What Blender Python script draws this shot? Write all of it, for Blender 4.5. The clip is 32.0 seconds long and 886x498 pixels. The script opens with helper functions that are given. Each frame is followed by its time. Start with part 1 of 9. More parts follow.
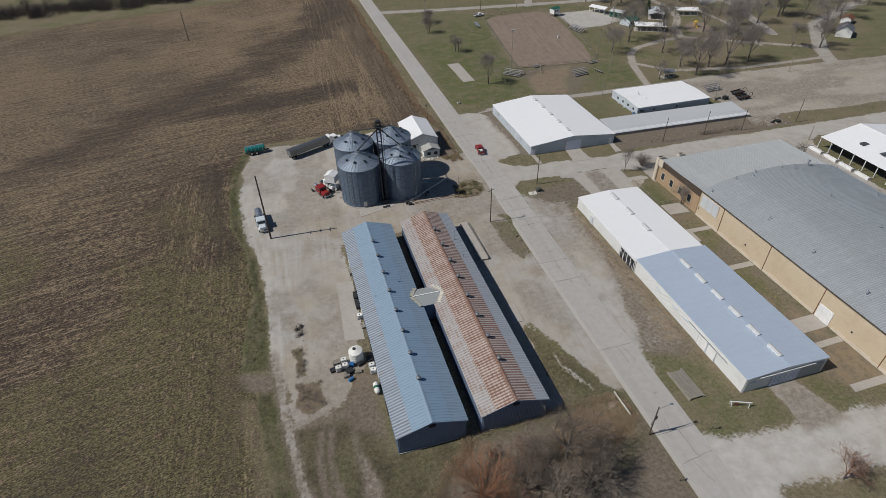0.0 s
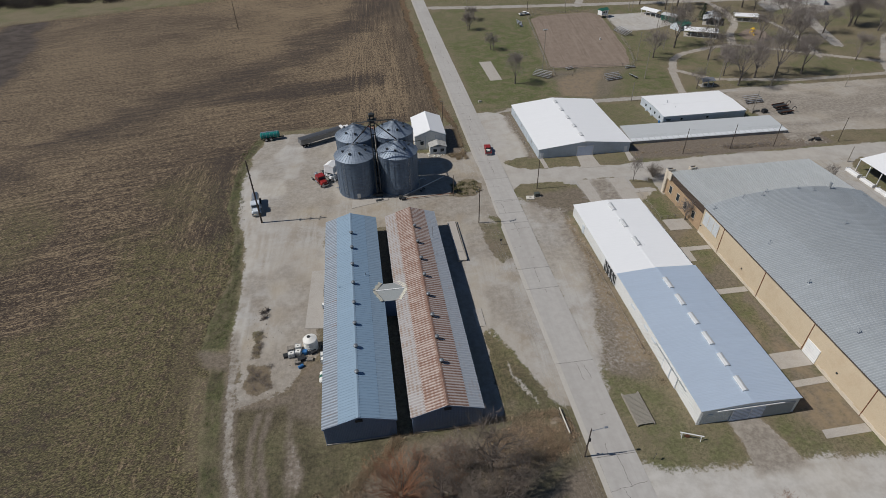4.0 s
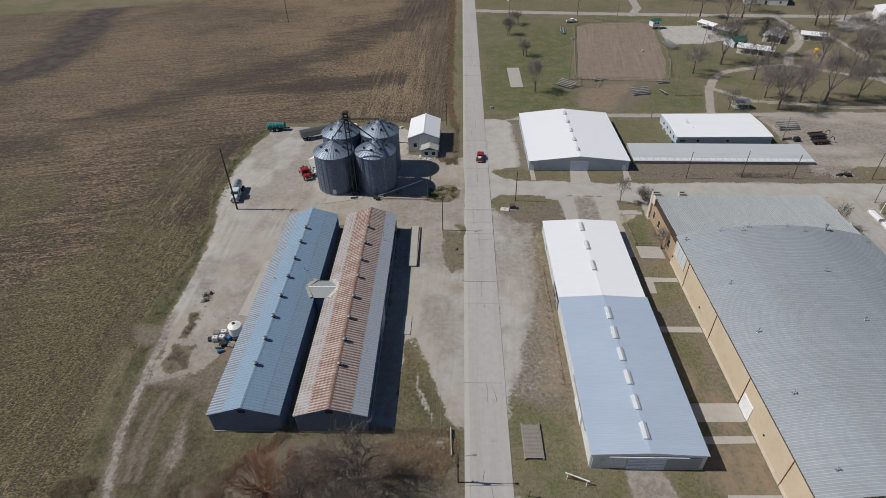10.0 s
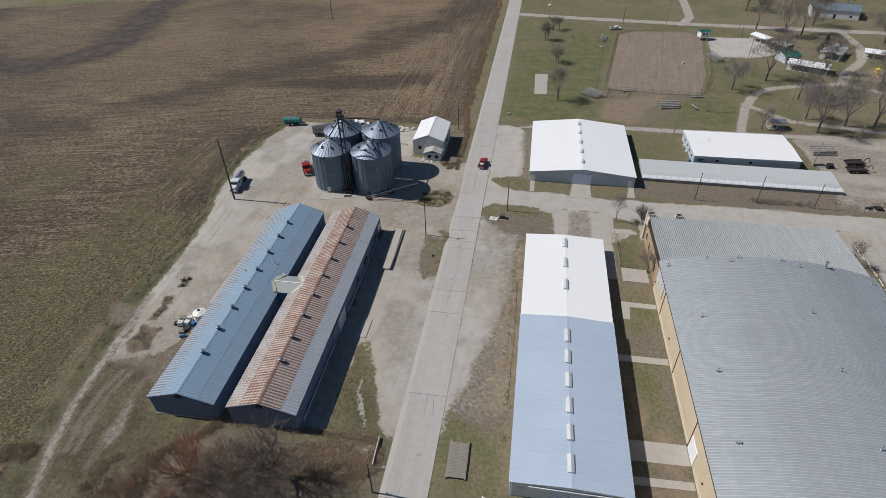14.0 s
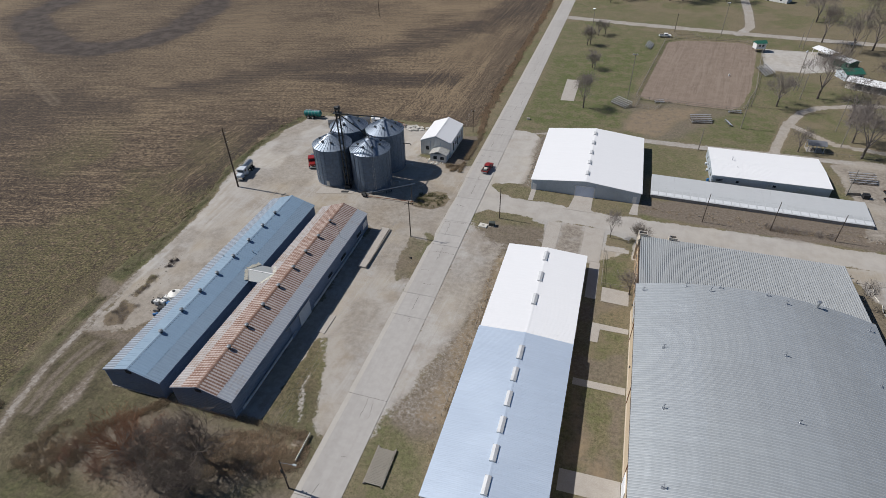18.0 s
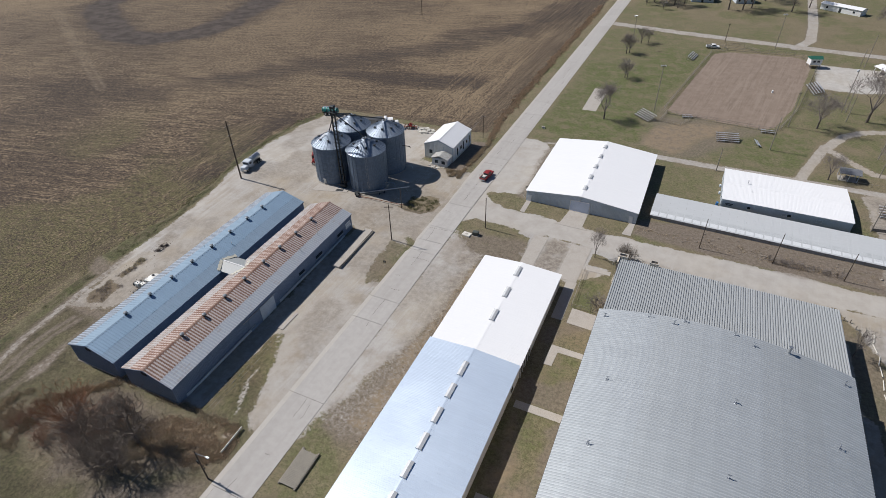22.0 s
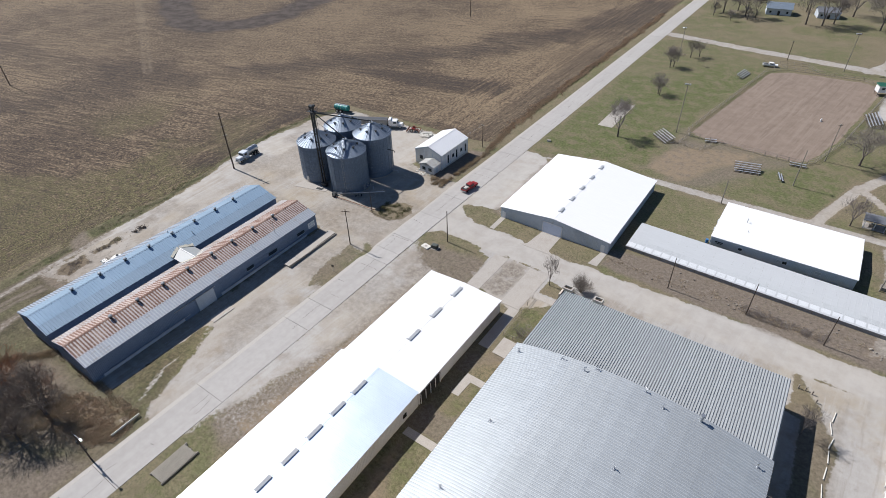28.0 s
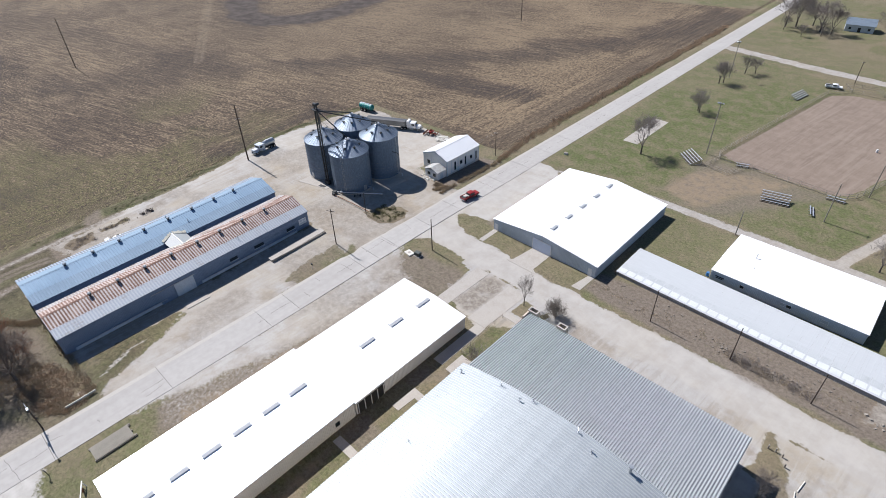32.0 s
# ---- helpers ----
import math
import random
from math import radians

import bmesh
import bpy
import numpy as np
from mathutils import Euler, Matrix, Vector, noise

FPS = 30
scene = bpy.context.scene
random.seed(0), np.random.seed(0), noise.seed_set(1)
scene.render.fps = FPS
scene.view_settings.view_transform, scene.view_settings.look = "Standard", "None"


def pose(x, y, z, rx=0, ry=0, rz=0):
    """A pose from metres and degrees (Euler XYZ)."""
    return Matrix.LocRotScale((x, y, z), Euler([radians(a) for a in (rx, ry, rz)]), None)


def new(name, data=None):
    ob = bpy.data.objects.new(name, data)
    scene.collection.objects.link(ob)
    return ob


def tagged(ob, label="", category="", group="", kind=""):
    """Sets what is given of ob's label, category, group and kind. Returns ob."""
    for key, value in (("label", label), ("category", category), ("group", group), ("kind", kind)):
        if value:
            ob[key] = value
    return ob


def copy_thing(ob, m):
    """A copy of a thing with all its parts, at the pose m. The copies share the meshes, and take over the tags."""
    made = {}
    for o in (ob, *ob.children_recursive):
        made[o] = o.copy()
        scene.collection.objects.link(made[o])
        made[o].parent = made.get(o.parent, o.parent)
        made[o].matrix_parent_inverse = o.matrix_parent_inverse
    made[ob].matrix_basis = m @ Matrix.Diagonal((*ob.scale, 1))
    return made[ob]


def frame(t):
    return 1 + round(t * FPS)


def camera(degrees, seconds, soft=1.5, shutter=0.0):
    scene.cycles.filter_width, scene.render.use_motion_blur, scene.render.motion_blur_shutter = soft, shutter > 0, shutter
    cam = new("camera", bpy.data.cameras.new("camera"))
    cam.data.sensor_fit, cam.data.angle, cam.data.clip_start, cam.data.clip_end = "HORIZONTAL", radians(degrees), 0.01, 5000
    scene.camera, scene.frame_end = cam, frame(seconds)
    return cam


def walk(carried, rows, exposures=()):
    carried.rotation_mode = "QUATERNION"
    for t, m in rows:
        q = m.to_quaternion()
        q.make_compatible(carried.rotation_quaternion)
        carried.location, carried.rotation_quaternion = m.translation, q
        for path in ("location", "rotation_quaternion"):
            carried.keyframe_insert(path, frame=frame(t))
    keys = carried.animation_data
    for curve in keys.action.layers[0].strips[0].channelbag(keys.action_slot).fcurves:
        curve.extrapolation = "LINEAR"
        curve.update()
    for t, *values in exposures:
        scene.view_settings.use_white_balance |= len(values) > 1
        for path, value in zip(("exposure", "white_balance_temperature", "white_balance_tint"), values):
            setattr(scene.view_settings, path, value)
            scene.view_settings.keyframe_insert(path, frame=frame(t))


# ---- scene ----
cam = camera(78.2, 32.0, soft=0.64)
METRES, EYE, TILT, LEAN, TURN = 155.63, 81.8, 0.25, 0.15, -15.4
ROWS = [
    (0.0, 0.0, 0.0, 0.0, -0.65, -37.73, 0.84),
    (0.5, 0.0153, 0.0009, -0.0011, 0.47, -37.75, 0.84),
    (1.0, 0.031, 0.0019, -0.0019, 1.63, -37.78, 0.86),
    (1.5, 0.0468, 0.0031, -0.003, 2.6, -37.72, 0.89),
    (2.0, 0.0623, 0.0045, -0.0036, 3.39, -37.68, 0.91),
    (2.5, 0.0777, 0.0059, -0.0043, 4.11, -37.72, 0.93),
    (3.0, 0.0928, 0.008, -0.005, 5.18, -37.77, 0.94),
    (3.5, 0.1079, 0.0106, -0.0053, 6.29, -37.82, 0.96),
    (5.5, 0.1672, 0.0222, -0.0065, 9.69, -37.76, 0.95),
    (6.0, 0.1825, 0.026, -0.0066, 10.7, -37.63, 0.98),
    (6.5, 0.1972, 0.0295, -0.0064, 11.6, -37.65, 0.98),
    (7.0, 0.212, 0.0337, -0.0061, 12.44, -37.65, 0.98),
    (7.5, 0.2266, 0.0379, -0.0064, 13.15, -37.59, 0.97),
    (8.0, 0.2416, 0.0426, -0.0069, 13.83, -37.6, 0.99),
    (8.5, 0.2559, 0.0476, -0.0077, 14.44, -37.6, 0.99),
    (9.0, 0.2707, 0.053, -0.009, 15.17, -37.5, 0.98),
    (9.5, 0.2848, 0.0587, -0.0094, 16.0, -37.5, 0.96),
    (10.0, 0.2992, 0.0643, -0.01, 16.96, -37.54, 0.96),
    (10.5, 0.3139, 0.0708, -0.0104, 17.8, -37.53, 0.98),
    (11.0, 0.328, 0.0773, -0.0106, 18.41, -37.49, 1.0),
    (11.5, 0.342, 0.0839, -0.0104, 19.19, -37.54, 1.03),
    (12.0, 0.356, 0.0909, -0.0101, 20.36, -37.52, 1.05),
    (12.5, 0.3697, 0.0978, -0.01, 21.36, -37.42, 1.03),
    (13.0, 0.3831, 0.1051, -0.0099, 22.54, -37.47, 1.01),
    (13.5, 0.3958, 0.1121, -0.0107, 23.64, -37.45, 0.99),
    (14.0, 0.4089, 0.12, -0.011, 24.56, -37.38, 0.97),
    (14.5, 0.4224, 0.1279, -0.0114, 25.32, -37.4, 0.99),
    (16.5, 0.4729, 0.1618, -0.0146, 28.79, -37.42, 1.01),
    (17.0, 0.4857, 0.1711, -0.014, 30.74, -37.42, 1.0),
    (17.5, 0.4987, 0.1806, -0.0135, 31.83, -37.32, 1.03),
    (18.0, 0.5113, 0.19, -0.0134, 32.54, -37.36, 1.07),
    (18.5, 0.5234, 0.2, -0.0129, 33.13, -37.44, 1.11),
    (19.0, 0.5349, 0.21, -0.0132, 33.8, -37.35, 1.11),
    (19.5, 0.547, 0.2207, -0.0138, 34.39, -37.38, 1.17),
    (20.0, 0.5587, 0.2312, -0.0138, 35.1, -37.4, 1.19),
    (20.5, 0.5702, 0.2419, -0.0138, 36.01, -37.41, 1.19),
    (21.0, 0.5816, 0.2527, -0.0133, 37.32, -37.4, 1.18),
    (21.5, 0.5929, 0.2644, -0.0123, 38.98, -37.38, 1.19),
    (22.0, 0.6038, 0.2766, -0.0114, 40.21, -37.33, 1.24),
    (22.5, 0.6143, 0.2887, -0.0106, 40.6, -37.24, 1.26),
    (23.0, 0.6249, 0.3005, -0.0102, 40.91, -37.24, 1.31),
    (23.5, 0.6347, 0.3122, -0.0098, 41.85, -37.34, 1.29),
    (24.0, 0.6445, 0.3246, -0.0098, 42.88, -37.42, 1.3),
    (24.5, 0.6539, 0.3372, -0.0099, 43.77, -37.38, 1.33),
    (25.0, 0.6635, 0.3504, -0.0098, 44.42, -37.38, 1.36),
    (25.5, 0.6726, 0.3642, -0.0094, 45.04, -37.38, 1.38),
    (27.5, 0.7049, 0.4176, -0.0095, 49.2, -37.46, 1.34),
    (28.0, 0.7131, 0.4317, -0.0101, 50.19, -37.42, 1.36),
    (28.5, 0.721, 0.4459, -0.0105, 51.14, -37.42, 1.4),
    (29.0, 0.7289, 0.4595, -0.0114, 52.23, -37.43, 1.41),
    (29.5, 0.7363, 0.4734, -0.0121, 53.39, -37.31, 1.42),
    (30.0, 0.7435, 0.4874, -0.0128, 54.35, -37.3, 1.41),
    (30.5, 0.7504, 0.502, -0.0135, 55.41, -37.32, 1.43),
    (31.0, 0.7569, 0.5168, -0.0134, 56.47, -37.34, 1.44),
    (31.5, 0.7628, 0.5315, -0.0131, 57.53, -37.29, 1.43),
    (32.0, 0.7685, 0.5462, -0.0128, 58.66, -37.19, 1.42),
]
walk(cam, [(t, pose(0, 0, EYE, TILT, LEAN, TURN) @ pose(METRES * x, METRES * y, METRES * z, 90 + pitch, roll, yaw)) for t, x, y, z, yaw, pitch, roll in ROWS],
     exposures=[(0.0, -0.38, 6280, 9.8), (6.0, -0.36, 6250, 9.6), (13.0, -0.19, 6230, 10), (19.0, -0.09, 6220, 11), (22.0, 0.02, 6220, 11.5), (25.0, 0.14, 6150, 11.5), (28.0, 0.29, 6080, 12), (32.0, 0.49, 5950, 12.5)])

# ---- light ----
SUN_FROM = Vector((-0.674, 0.02, 0.738)).normalized()
world = bpy.data.worlds.new("sky")
scene.world = world
world.use_nodes = True
_wn = world.node_tree.nodes
_sky = _wn.new("ShaderNodeTexSky")
_sky.sky_type = "NISHITA"
_sky.sun_disc = False
_sky.sun_elevation = math.asin(SUN_FROM.z)
_sky.sun_rotation = math.atan2(SUN_FROM.x, SUN_FROM.y)
_sky.air_density, _sky.dust_density, _sky.ozone_density = 1.0, 0.35, 4.5
world.node_tree.links.new(_sky.outputs[0], _wn["Background"].inputs[0])
_wn["Background"].inputs[1].default_value = 0.056
sun = new("sun", bpy.data.lights.new("sun", "SUN"))
sun.data.energy, sun.data.angle, sun.data.color = 4.8, radians(0.55), (1.0, 0.94, 0.86)
sun.rotation_euler = SUN_FROM.to_track_quat("Z", "Y").to_euler()


# ---- materials ----
class Graph:
    """Short hand for node materials."""

    def __init__(self, name):
        self.m = bpy.data.materials.new(name)
        self.m.use_nodes = True
        self.n, self.l = self.m.node_tree.nodes, self.m.node_tree.links
        self.b = self.n["Principled BSDF"]
        self.pos = self.n.new("ShaderNodeNewGeometry").outputs["Position"]

    def set(self, node, key, v):
        if hasattr(v, "is_linked"):
            self.l.new(v, node.inputs[key])
        else:
            node.inputs[key].default_value = (*v, 1.0) if isinstance(v, (tuple, list)) and len(v) == 3 and node.inputs[key].type == "RGBA" else v

    def mapped(self, scale=(1, 1, 1), rot=0.0, source=None):
        source = source or self.pos
        if rot:
            tn = self.n.new("ShaderNodeMapping")
            self.l.new(source, tn.inputs[0])
            tn.inputs["Rotation"].default_value = (0, 0, radians(-rot))
            source = tn.outputs[0]
        mp = self.n.new("ShaderNodeMapping")
        self.l.new(source, mp.inputs[0])
        mp.inputs["Scale"].default_value = scale
        return mp.outputs[0]

    def noise(self, scale, detail=4, rough=0.55, vec=None, dist=0.0):
        t = self.n.new("ShaderNodeTexNoise")
        self.l.new(vec or self.pos, t.inputs["Vector"])
        t.inputs["Scale"].default_value, t.inputs["Detail"].default_value = scale, detail
        t.inputs["Roughness"].default_value, t.inputs["Distortion"].default_value = rough, dist
        return t.outputs[0]

    def ramp(self, fac, lo, hi):
        r = self.n.new("ShaderNodeMapRange")
        r.interpolation_type = "SMOOTHSTEP"
        self.l.new(fac, r.inputs[0])
        r.inputs[1].default_value, r.inputs[2].default_value = lo, hi
        return r.outputs[0]

    def math(self, op, a, b=0.0):
        k = self.n.new("ShaderNodeMath")
        k.operation = op
        self.set(k, 0, a), self.set(k, 1, b)
        return k.outputs[0]

    def mix(self, fac, a, b, mode="MIX"):
        k = self.n.new("ShaderNodeMix")
        k.data_type, k.blend_type = "RGBA", mode
        self.set(k, 0, fac), self.set(k, 6, a), self.set(k, 7, b)
        return k.outputs[2]

    def attr(self, name):
        a = self.n.new("ShaderNodeAttribute")
        a.attribute_name = name
        s = self.n.new("ShaderNodeSeparateColor")
        self.l.new(a.outputs["Color"], s.inputs[0])
        return s.outputs

    def random(self):
        return self.n.new("ShaderNodeObjectInfo").outputs["Random"]

    def island(self):
        return self.n.new("ShaderNodeNewGeometry").outputs["Random Per Island"]

    def bump(self, height, strength=0.3, distance=0.05):
        k = self.n.new("ShaderNodeBump")
        k.inputs["Strength"].default_value, k.inputs["Distance"].default_value = strength, distance
        self.l.new(height, k.inputs["Height"])
        self.l.new(k.outputs[0], self.b.inputs["Normal"])

    def done(self, color, rough=0.8, metal=0.0, spec=0.4):
        self.set(self.b, "Base Color", color)
        self.set(self.b, "Roughness", rough)
        self.set(self.b, "Metallic", metal)
        self.b.inputs["Specular IOR Level"].default_value = spec
        return self.m


def plain(name, color, rough=0.7, metal=0.0, vary=0.18, scale=2.0, bump=0.0, dirt=None, dirt_amount=0.35):
    """A surface with grain and larger stains, at two scales."""
    g = Graph(name)
    fine, big = g.noise(scale * 6, 3), g.noise(scale * 0.35, 4, 0.6)
    dark = tuple(c * (1 - vary) for c in color)
    light = tuple(min(1, c * (1 + vary * 0.5)) for c in color)
    col = g.mix(g.ramp(fine, 0.3, 0.7), dark, light)
    col = g.mix(g.math("MULTIPLY", g.ramp(big, 0.45, 0.75), dirt_amount), col, dirt or tuple(c * 0.6 for c in color))
    if bump:
        g.bump(fine, bump, 0.03)
    return g.done(col, rough, metal)


def steel(name, color, rough=0.42, metal=0.85, streak=0.25, vary=0.18, rust=None, rust_amount=0.0, axis="x"):
    """Ribbed sheet metal: streaks run down the slope, sheets differ a little."""
    g = Graph(name)
    sc = (0.25, 3.0, 1.0) if axis == "x" else (3.0, 0.25, 1.0)
    run = g.noise(1.4, 4, 0.6, g.mapped(sc))
    big = g.noise(0.12, 3, 0.5)
    col = g.mix(g.ramp(run, 0.3, 0.75), tuple(c * (1 - streak) for c in color), color)
    col = g.mix(g.math("MULTIPLY", g.ramp(big, 0.4, 0.7), min(0.25, vary * 1.4)), col, tuple(c * 0.75 for c in color))
    rnd = g.math("MULTIPLY", g.random(), vary)
    col = g.mix(rnd, col, tuple(c * 0.55 for c in color))
    rg = rough
    if rust:
        patch = g.noise(0.35, 5, 0.65, g.mapped((0.5, 1.6, 1.0)))
        fac = g.math("MULTIPLY", g.ramp(patch, 0.62 - rust_amount * 0.35, 0.8 - rust_amount * 0.2), 0.9)
        col = g.mix(fac, col, g.mix(run, rust, tuple(c * 0.6 for c in rust)))
        met = g.math("SUBTRACT", metal, g.math("MULTIPLY", fac, metal))
        rg = g.math("ADD", rough, g.math("MULTIPLY", fac, 0.35))
        return g.done(col, rg, met)
    rg = g.math("ADD", rough, g.math("MULTIPLY", g.ramp(big, 0.35, 0.7), 0.08))
    return g.done(col, rg, metal)


M = {}
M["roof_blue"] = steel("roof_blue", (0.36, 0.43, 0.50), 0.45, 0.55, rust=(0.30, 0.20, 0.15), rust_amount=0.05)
# west low course: rib shading painted as dark pans and light ribs, plus rust
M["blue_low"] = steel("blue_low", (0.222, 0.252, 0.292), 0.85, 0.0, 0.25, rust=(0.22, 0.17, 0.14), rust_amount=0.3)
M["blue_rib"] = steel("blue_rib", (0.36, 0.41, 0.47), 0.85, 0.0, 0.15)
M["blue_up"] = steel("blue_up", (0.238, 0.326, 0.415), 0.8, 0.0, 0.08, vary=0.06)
# copies for the east slope: its bluer light is put into the colour
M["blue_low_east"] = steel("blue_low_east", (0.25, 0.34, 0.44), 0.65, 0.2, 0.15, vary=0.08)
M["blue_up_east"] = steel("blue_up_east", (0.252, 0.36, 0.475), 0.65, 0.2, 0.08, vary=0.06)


def rusty(name, base, rust, level, row):
    """Sheet metal rusting in rows along the fixing lines, which run across the sheets."""
    g = Graph(name)
    tc = g.n.new("ShaderNodeTexCoord").outputs["Object"]
    wv = g.n.new("ShaderNodeTexWave")
    wv.bands_direction = "Y"
    wv.inputs["Scale"].default_value, wv.inputs["Distortion"].default_value = 0.42, 0.6
    g.l.new(tc, wv.inputs["Vector"])
    patch = g.noise(0.5, 5, 0.65)
    fine = g.noise(3.0, 4, 0.6)
    k = g.math("ADD", g.math("MULTIPLY", g.ramp(wv.outputs["Fac"], 0.3, 0.7), row), g.math("MULTIPLY", g.ramp(patch, 0.3, 0.7), 0.5))
    k = g.math("ADD", g.math("ADD", k, level), g.math("MULTIPLY", g.random(), 0.2))
    fac = g.ramp(k, 0.40, 0.88)
    col = g.mix(fac, g.mix(fine, base, tuple(c * 0.75 for c in base)), g.mix(fine, rust, tuple(c * 0.6 for c in rust)))
    return g.done(col, g.math("ADD", 0.62, g.math("MULTIPLY", fac, 0.3)), g.math("MULTIPLY", g.math("SUBTRACT", 1.0, fac), 0.12))


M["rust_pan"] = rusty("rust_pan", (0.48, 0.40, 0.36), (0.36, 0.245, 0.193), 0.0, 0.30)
# east slope copies: less rust, and that side's cooler light in the colour
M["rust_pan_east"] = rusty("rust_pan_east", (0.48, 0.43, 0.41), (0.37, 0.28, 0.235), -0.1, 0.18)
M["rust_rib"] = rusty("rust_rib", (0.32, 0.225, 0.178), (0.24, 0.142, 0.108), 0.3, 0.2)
# low ribs lighter than their pans: rib shading in the colour, besides the rust
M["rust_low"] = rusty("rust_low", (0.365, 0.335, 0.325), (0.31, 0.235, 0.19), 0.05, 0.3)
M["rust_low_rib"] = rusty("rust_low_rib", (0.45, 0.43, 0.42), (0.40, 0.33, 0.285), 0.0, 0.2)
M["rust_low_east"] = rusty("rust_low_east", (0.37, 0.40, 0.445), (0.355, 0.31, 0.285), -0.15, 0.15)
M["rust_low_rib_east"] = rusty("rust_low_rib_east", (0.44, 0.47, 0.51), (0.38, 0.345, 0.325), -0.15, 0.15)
M["roof_pale"] = steel("roof_pale", (0.50, 0.518, 0.525), 0.6, 0.05, 0.06, vary=0.04)
M["skylight"] = plain("skylight", (0.62, 0.64, 0.65), 0.5, 0.0, 0.08, 1.0)
M["skylight_dim"] = plain("skylight_dim", (0.47, 0.49, 0.495), 0.5, 0.0, 0.08, 1.0)
M["wall_earth"] = plain("wall_earth", (0.34, 0.33, 0.31), 0.9, 0.0, 0.2, 1.5)
M["roof_galv"] = steel("roof_galv", (0.69, 0.79, 0.905), 0.39, 0.47, 0.05, vary=0.05)
def arched(name, color):
    """Ribbed arch roof: sheets laid in courses along the arch, each course weathered a little differently."""
    g = Graph(name)
    sep = g.n.new("ShaderNodeSeparateXYZ")
    g.l.new(g.pos, sep.inputs[0])
    course = g.math("FLOOR", g.math("ADD", g.math("DIVIDE", sep.outputs[0], 8.4), 0.35))
    wn = g.n.new("ShaderNodeTexWhiteNoise")
    wn.noise_dimensions = "1D"
    g.l.new(course, wn.inputs["W"])
    tone = wn.outputs["Value"]
    run = g.noise(1.4, 4, 0.6, g.mapped((0.25, 3.0, 1.0)))
    col = g.mix(g.ramp(run, 0.3, 0.75), tuple(c * 0.87 for c in color), color)
    col = g.mix(g.math("MULTIPLY", tone, 0.42), col, tuple(c * 0.62 for c in color))
    col = g.mix(g.math("MULTIPLY", g.ramp(g.noise(0.10, 4, 0.6), 0.42, 0.68), 0.3), col, tuple(c * 0.72 for c in color))
    col = g.mix(g.math("MULTIPLY", g.random(), 0.16), col, tuple(c * 0.6 for c in color))
    return g.done(col, g.math("ADD", 0.47, g.math("MULTIPLY", tone, 0.12)), 0.38)


M["roof_arena"] = arched("roof_arena", (0.455, 0.487, 0.503))
# lighter copy for the rib faces: the light they catch is put into the colour
M["roof_arena_rib"] = arched("roof_arena_rib", (0.60, 0.628, 0.638))
# dark pans, light ribs: groove shade and rib light painted as two tones
M["roof_arena_low"] = steel("roof_arena_low", (0.345, 0.36, 0.36), 0.5, 0.25, 0.15, axis="y")
M["roof_low_rib"] = steel("roof_low_rib", (0.485, 0.505, 0.51), 0.5, 0.25, 0.1, axis="y")
M["roof_white"] = steel("roof_white", (0.79, 0.795, 0.80), 0.45, 0.0, 0.03, vary=0.015)
M["silo_steel"] = steel("silo_steel", (0.195, 0.252, 0.335), 0.5, 0.5, 0.3)
M["silo_roof"] = steel("silo_roof", (0.34, 0.40, 0.48), 0.5, 0.55, 0.3)
M["wall_blue"] = plain("wall_blue", (0.195, 0.252, 0.352), 0.6, 0.1, 0.2, 1.0)
M["wall_white"] = plain("wall_white", (0.72, 0.73, 0.72), 0.6, 0.0, 0.08, 1.0, dirt=(0.5, 0.46, 0.4), dirt_amount=0.25)
M["wall_grey"] = plain("wall_grey", (0.55, 0.60, 0.645), 0.6, 0.0, 0.1, 1.0)
M["panel_grey"] = plain("panel_grey", (0.33, 0.355, 0.38), 0.6, 0.0, 0.1, 1.0)
M["wall_tan"] = plain("wall_tan", (0.55, 0.455, 0.325), 0.85, 0.0, 0.1, 1.2, 0.1, dirt=(0.42, 0.30, 0.19))
M["wall_brown"] = plain("wall_brown", (0.10, 0.075, 0.06), 0.7, 0.1, 0.2, 1.0)
M["concrete"] = plain("concrete", (0.40, 0.37, 0.33), 0.9, 0.0, 0.14, 1.4, 0.15, dirt=(0.28, 0.25, 0.21))
M["vent_hood"] = plain("vent_hood", (0.62, 0.63, 0.63), 0.42, 0.15, 0.08, 2.0)
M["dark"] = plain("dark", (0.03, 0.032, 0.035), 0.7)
M["wood_grey"] = plain("wood_grey", (0.30, 0.27, 0.23), 0.9, 0.0, 0.3, 2.0)
M["pole_wood"] = plain("pole_wood", (0.09, 0.07, 0.055), 0.9, 0.0, 0.3, 3.0)
M["paint_white"] = plain("paint_white", (0.78, 0.78, 0.77), 0.5, 0.0, 0.06, 2.0)
M["bark"] = plain("bark", (0.13, 0.11, 0.095), 0.95, 0.0, 0.3, 4.0)
M["galv"] = plain("galv", (0.50, 0.52, 0.54), 0.4, 0.8, 0.2, 2.0)
M["glass_dark"] = plain("glass_dark", (0.03, 0.04, 0.05), 0.12)
M["wall_blue_pale"] = plain("wall_blue_pale", (0.62, 0.68, 0.79), 0.5, 0.0, 0.06, 1.0)
M["wall_cream"] = plain("wall_cream", (0.60, 0.53, 0.43), 0.85, 0.0, 0.12, 1.2)
M["glass_pale"] = plain("glass_pale", (0.55, 0.58, 0.60), 0.3, 0.0, 0.1, 1.0)
M["dark_steel"] = plain("dark_steel", (0.055, 0.06, 0.062), 0.5, 0.5, 0.2, 2.0)
M["dark_tarp"] = plain("dark_tarp", (0.07, 0.075, 0.085), 0.6, 0.0, 0.2, 2.0)


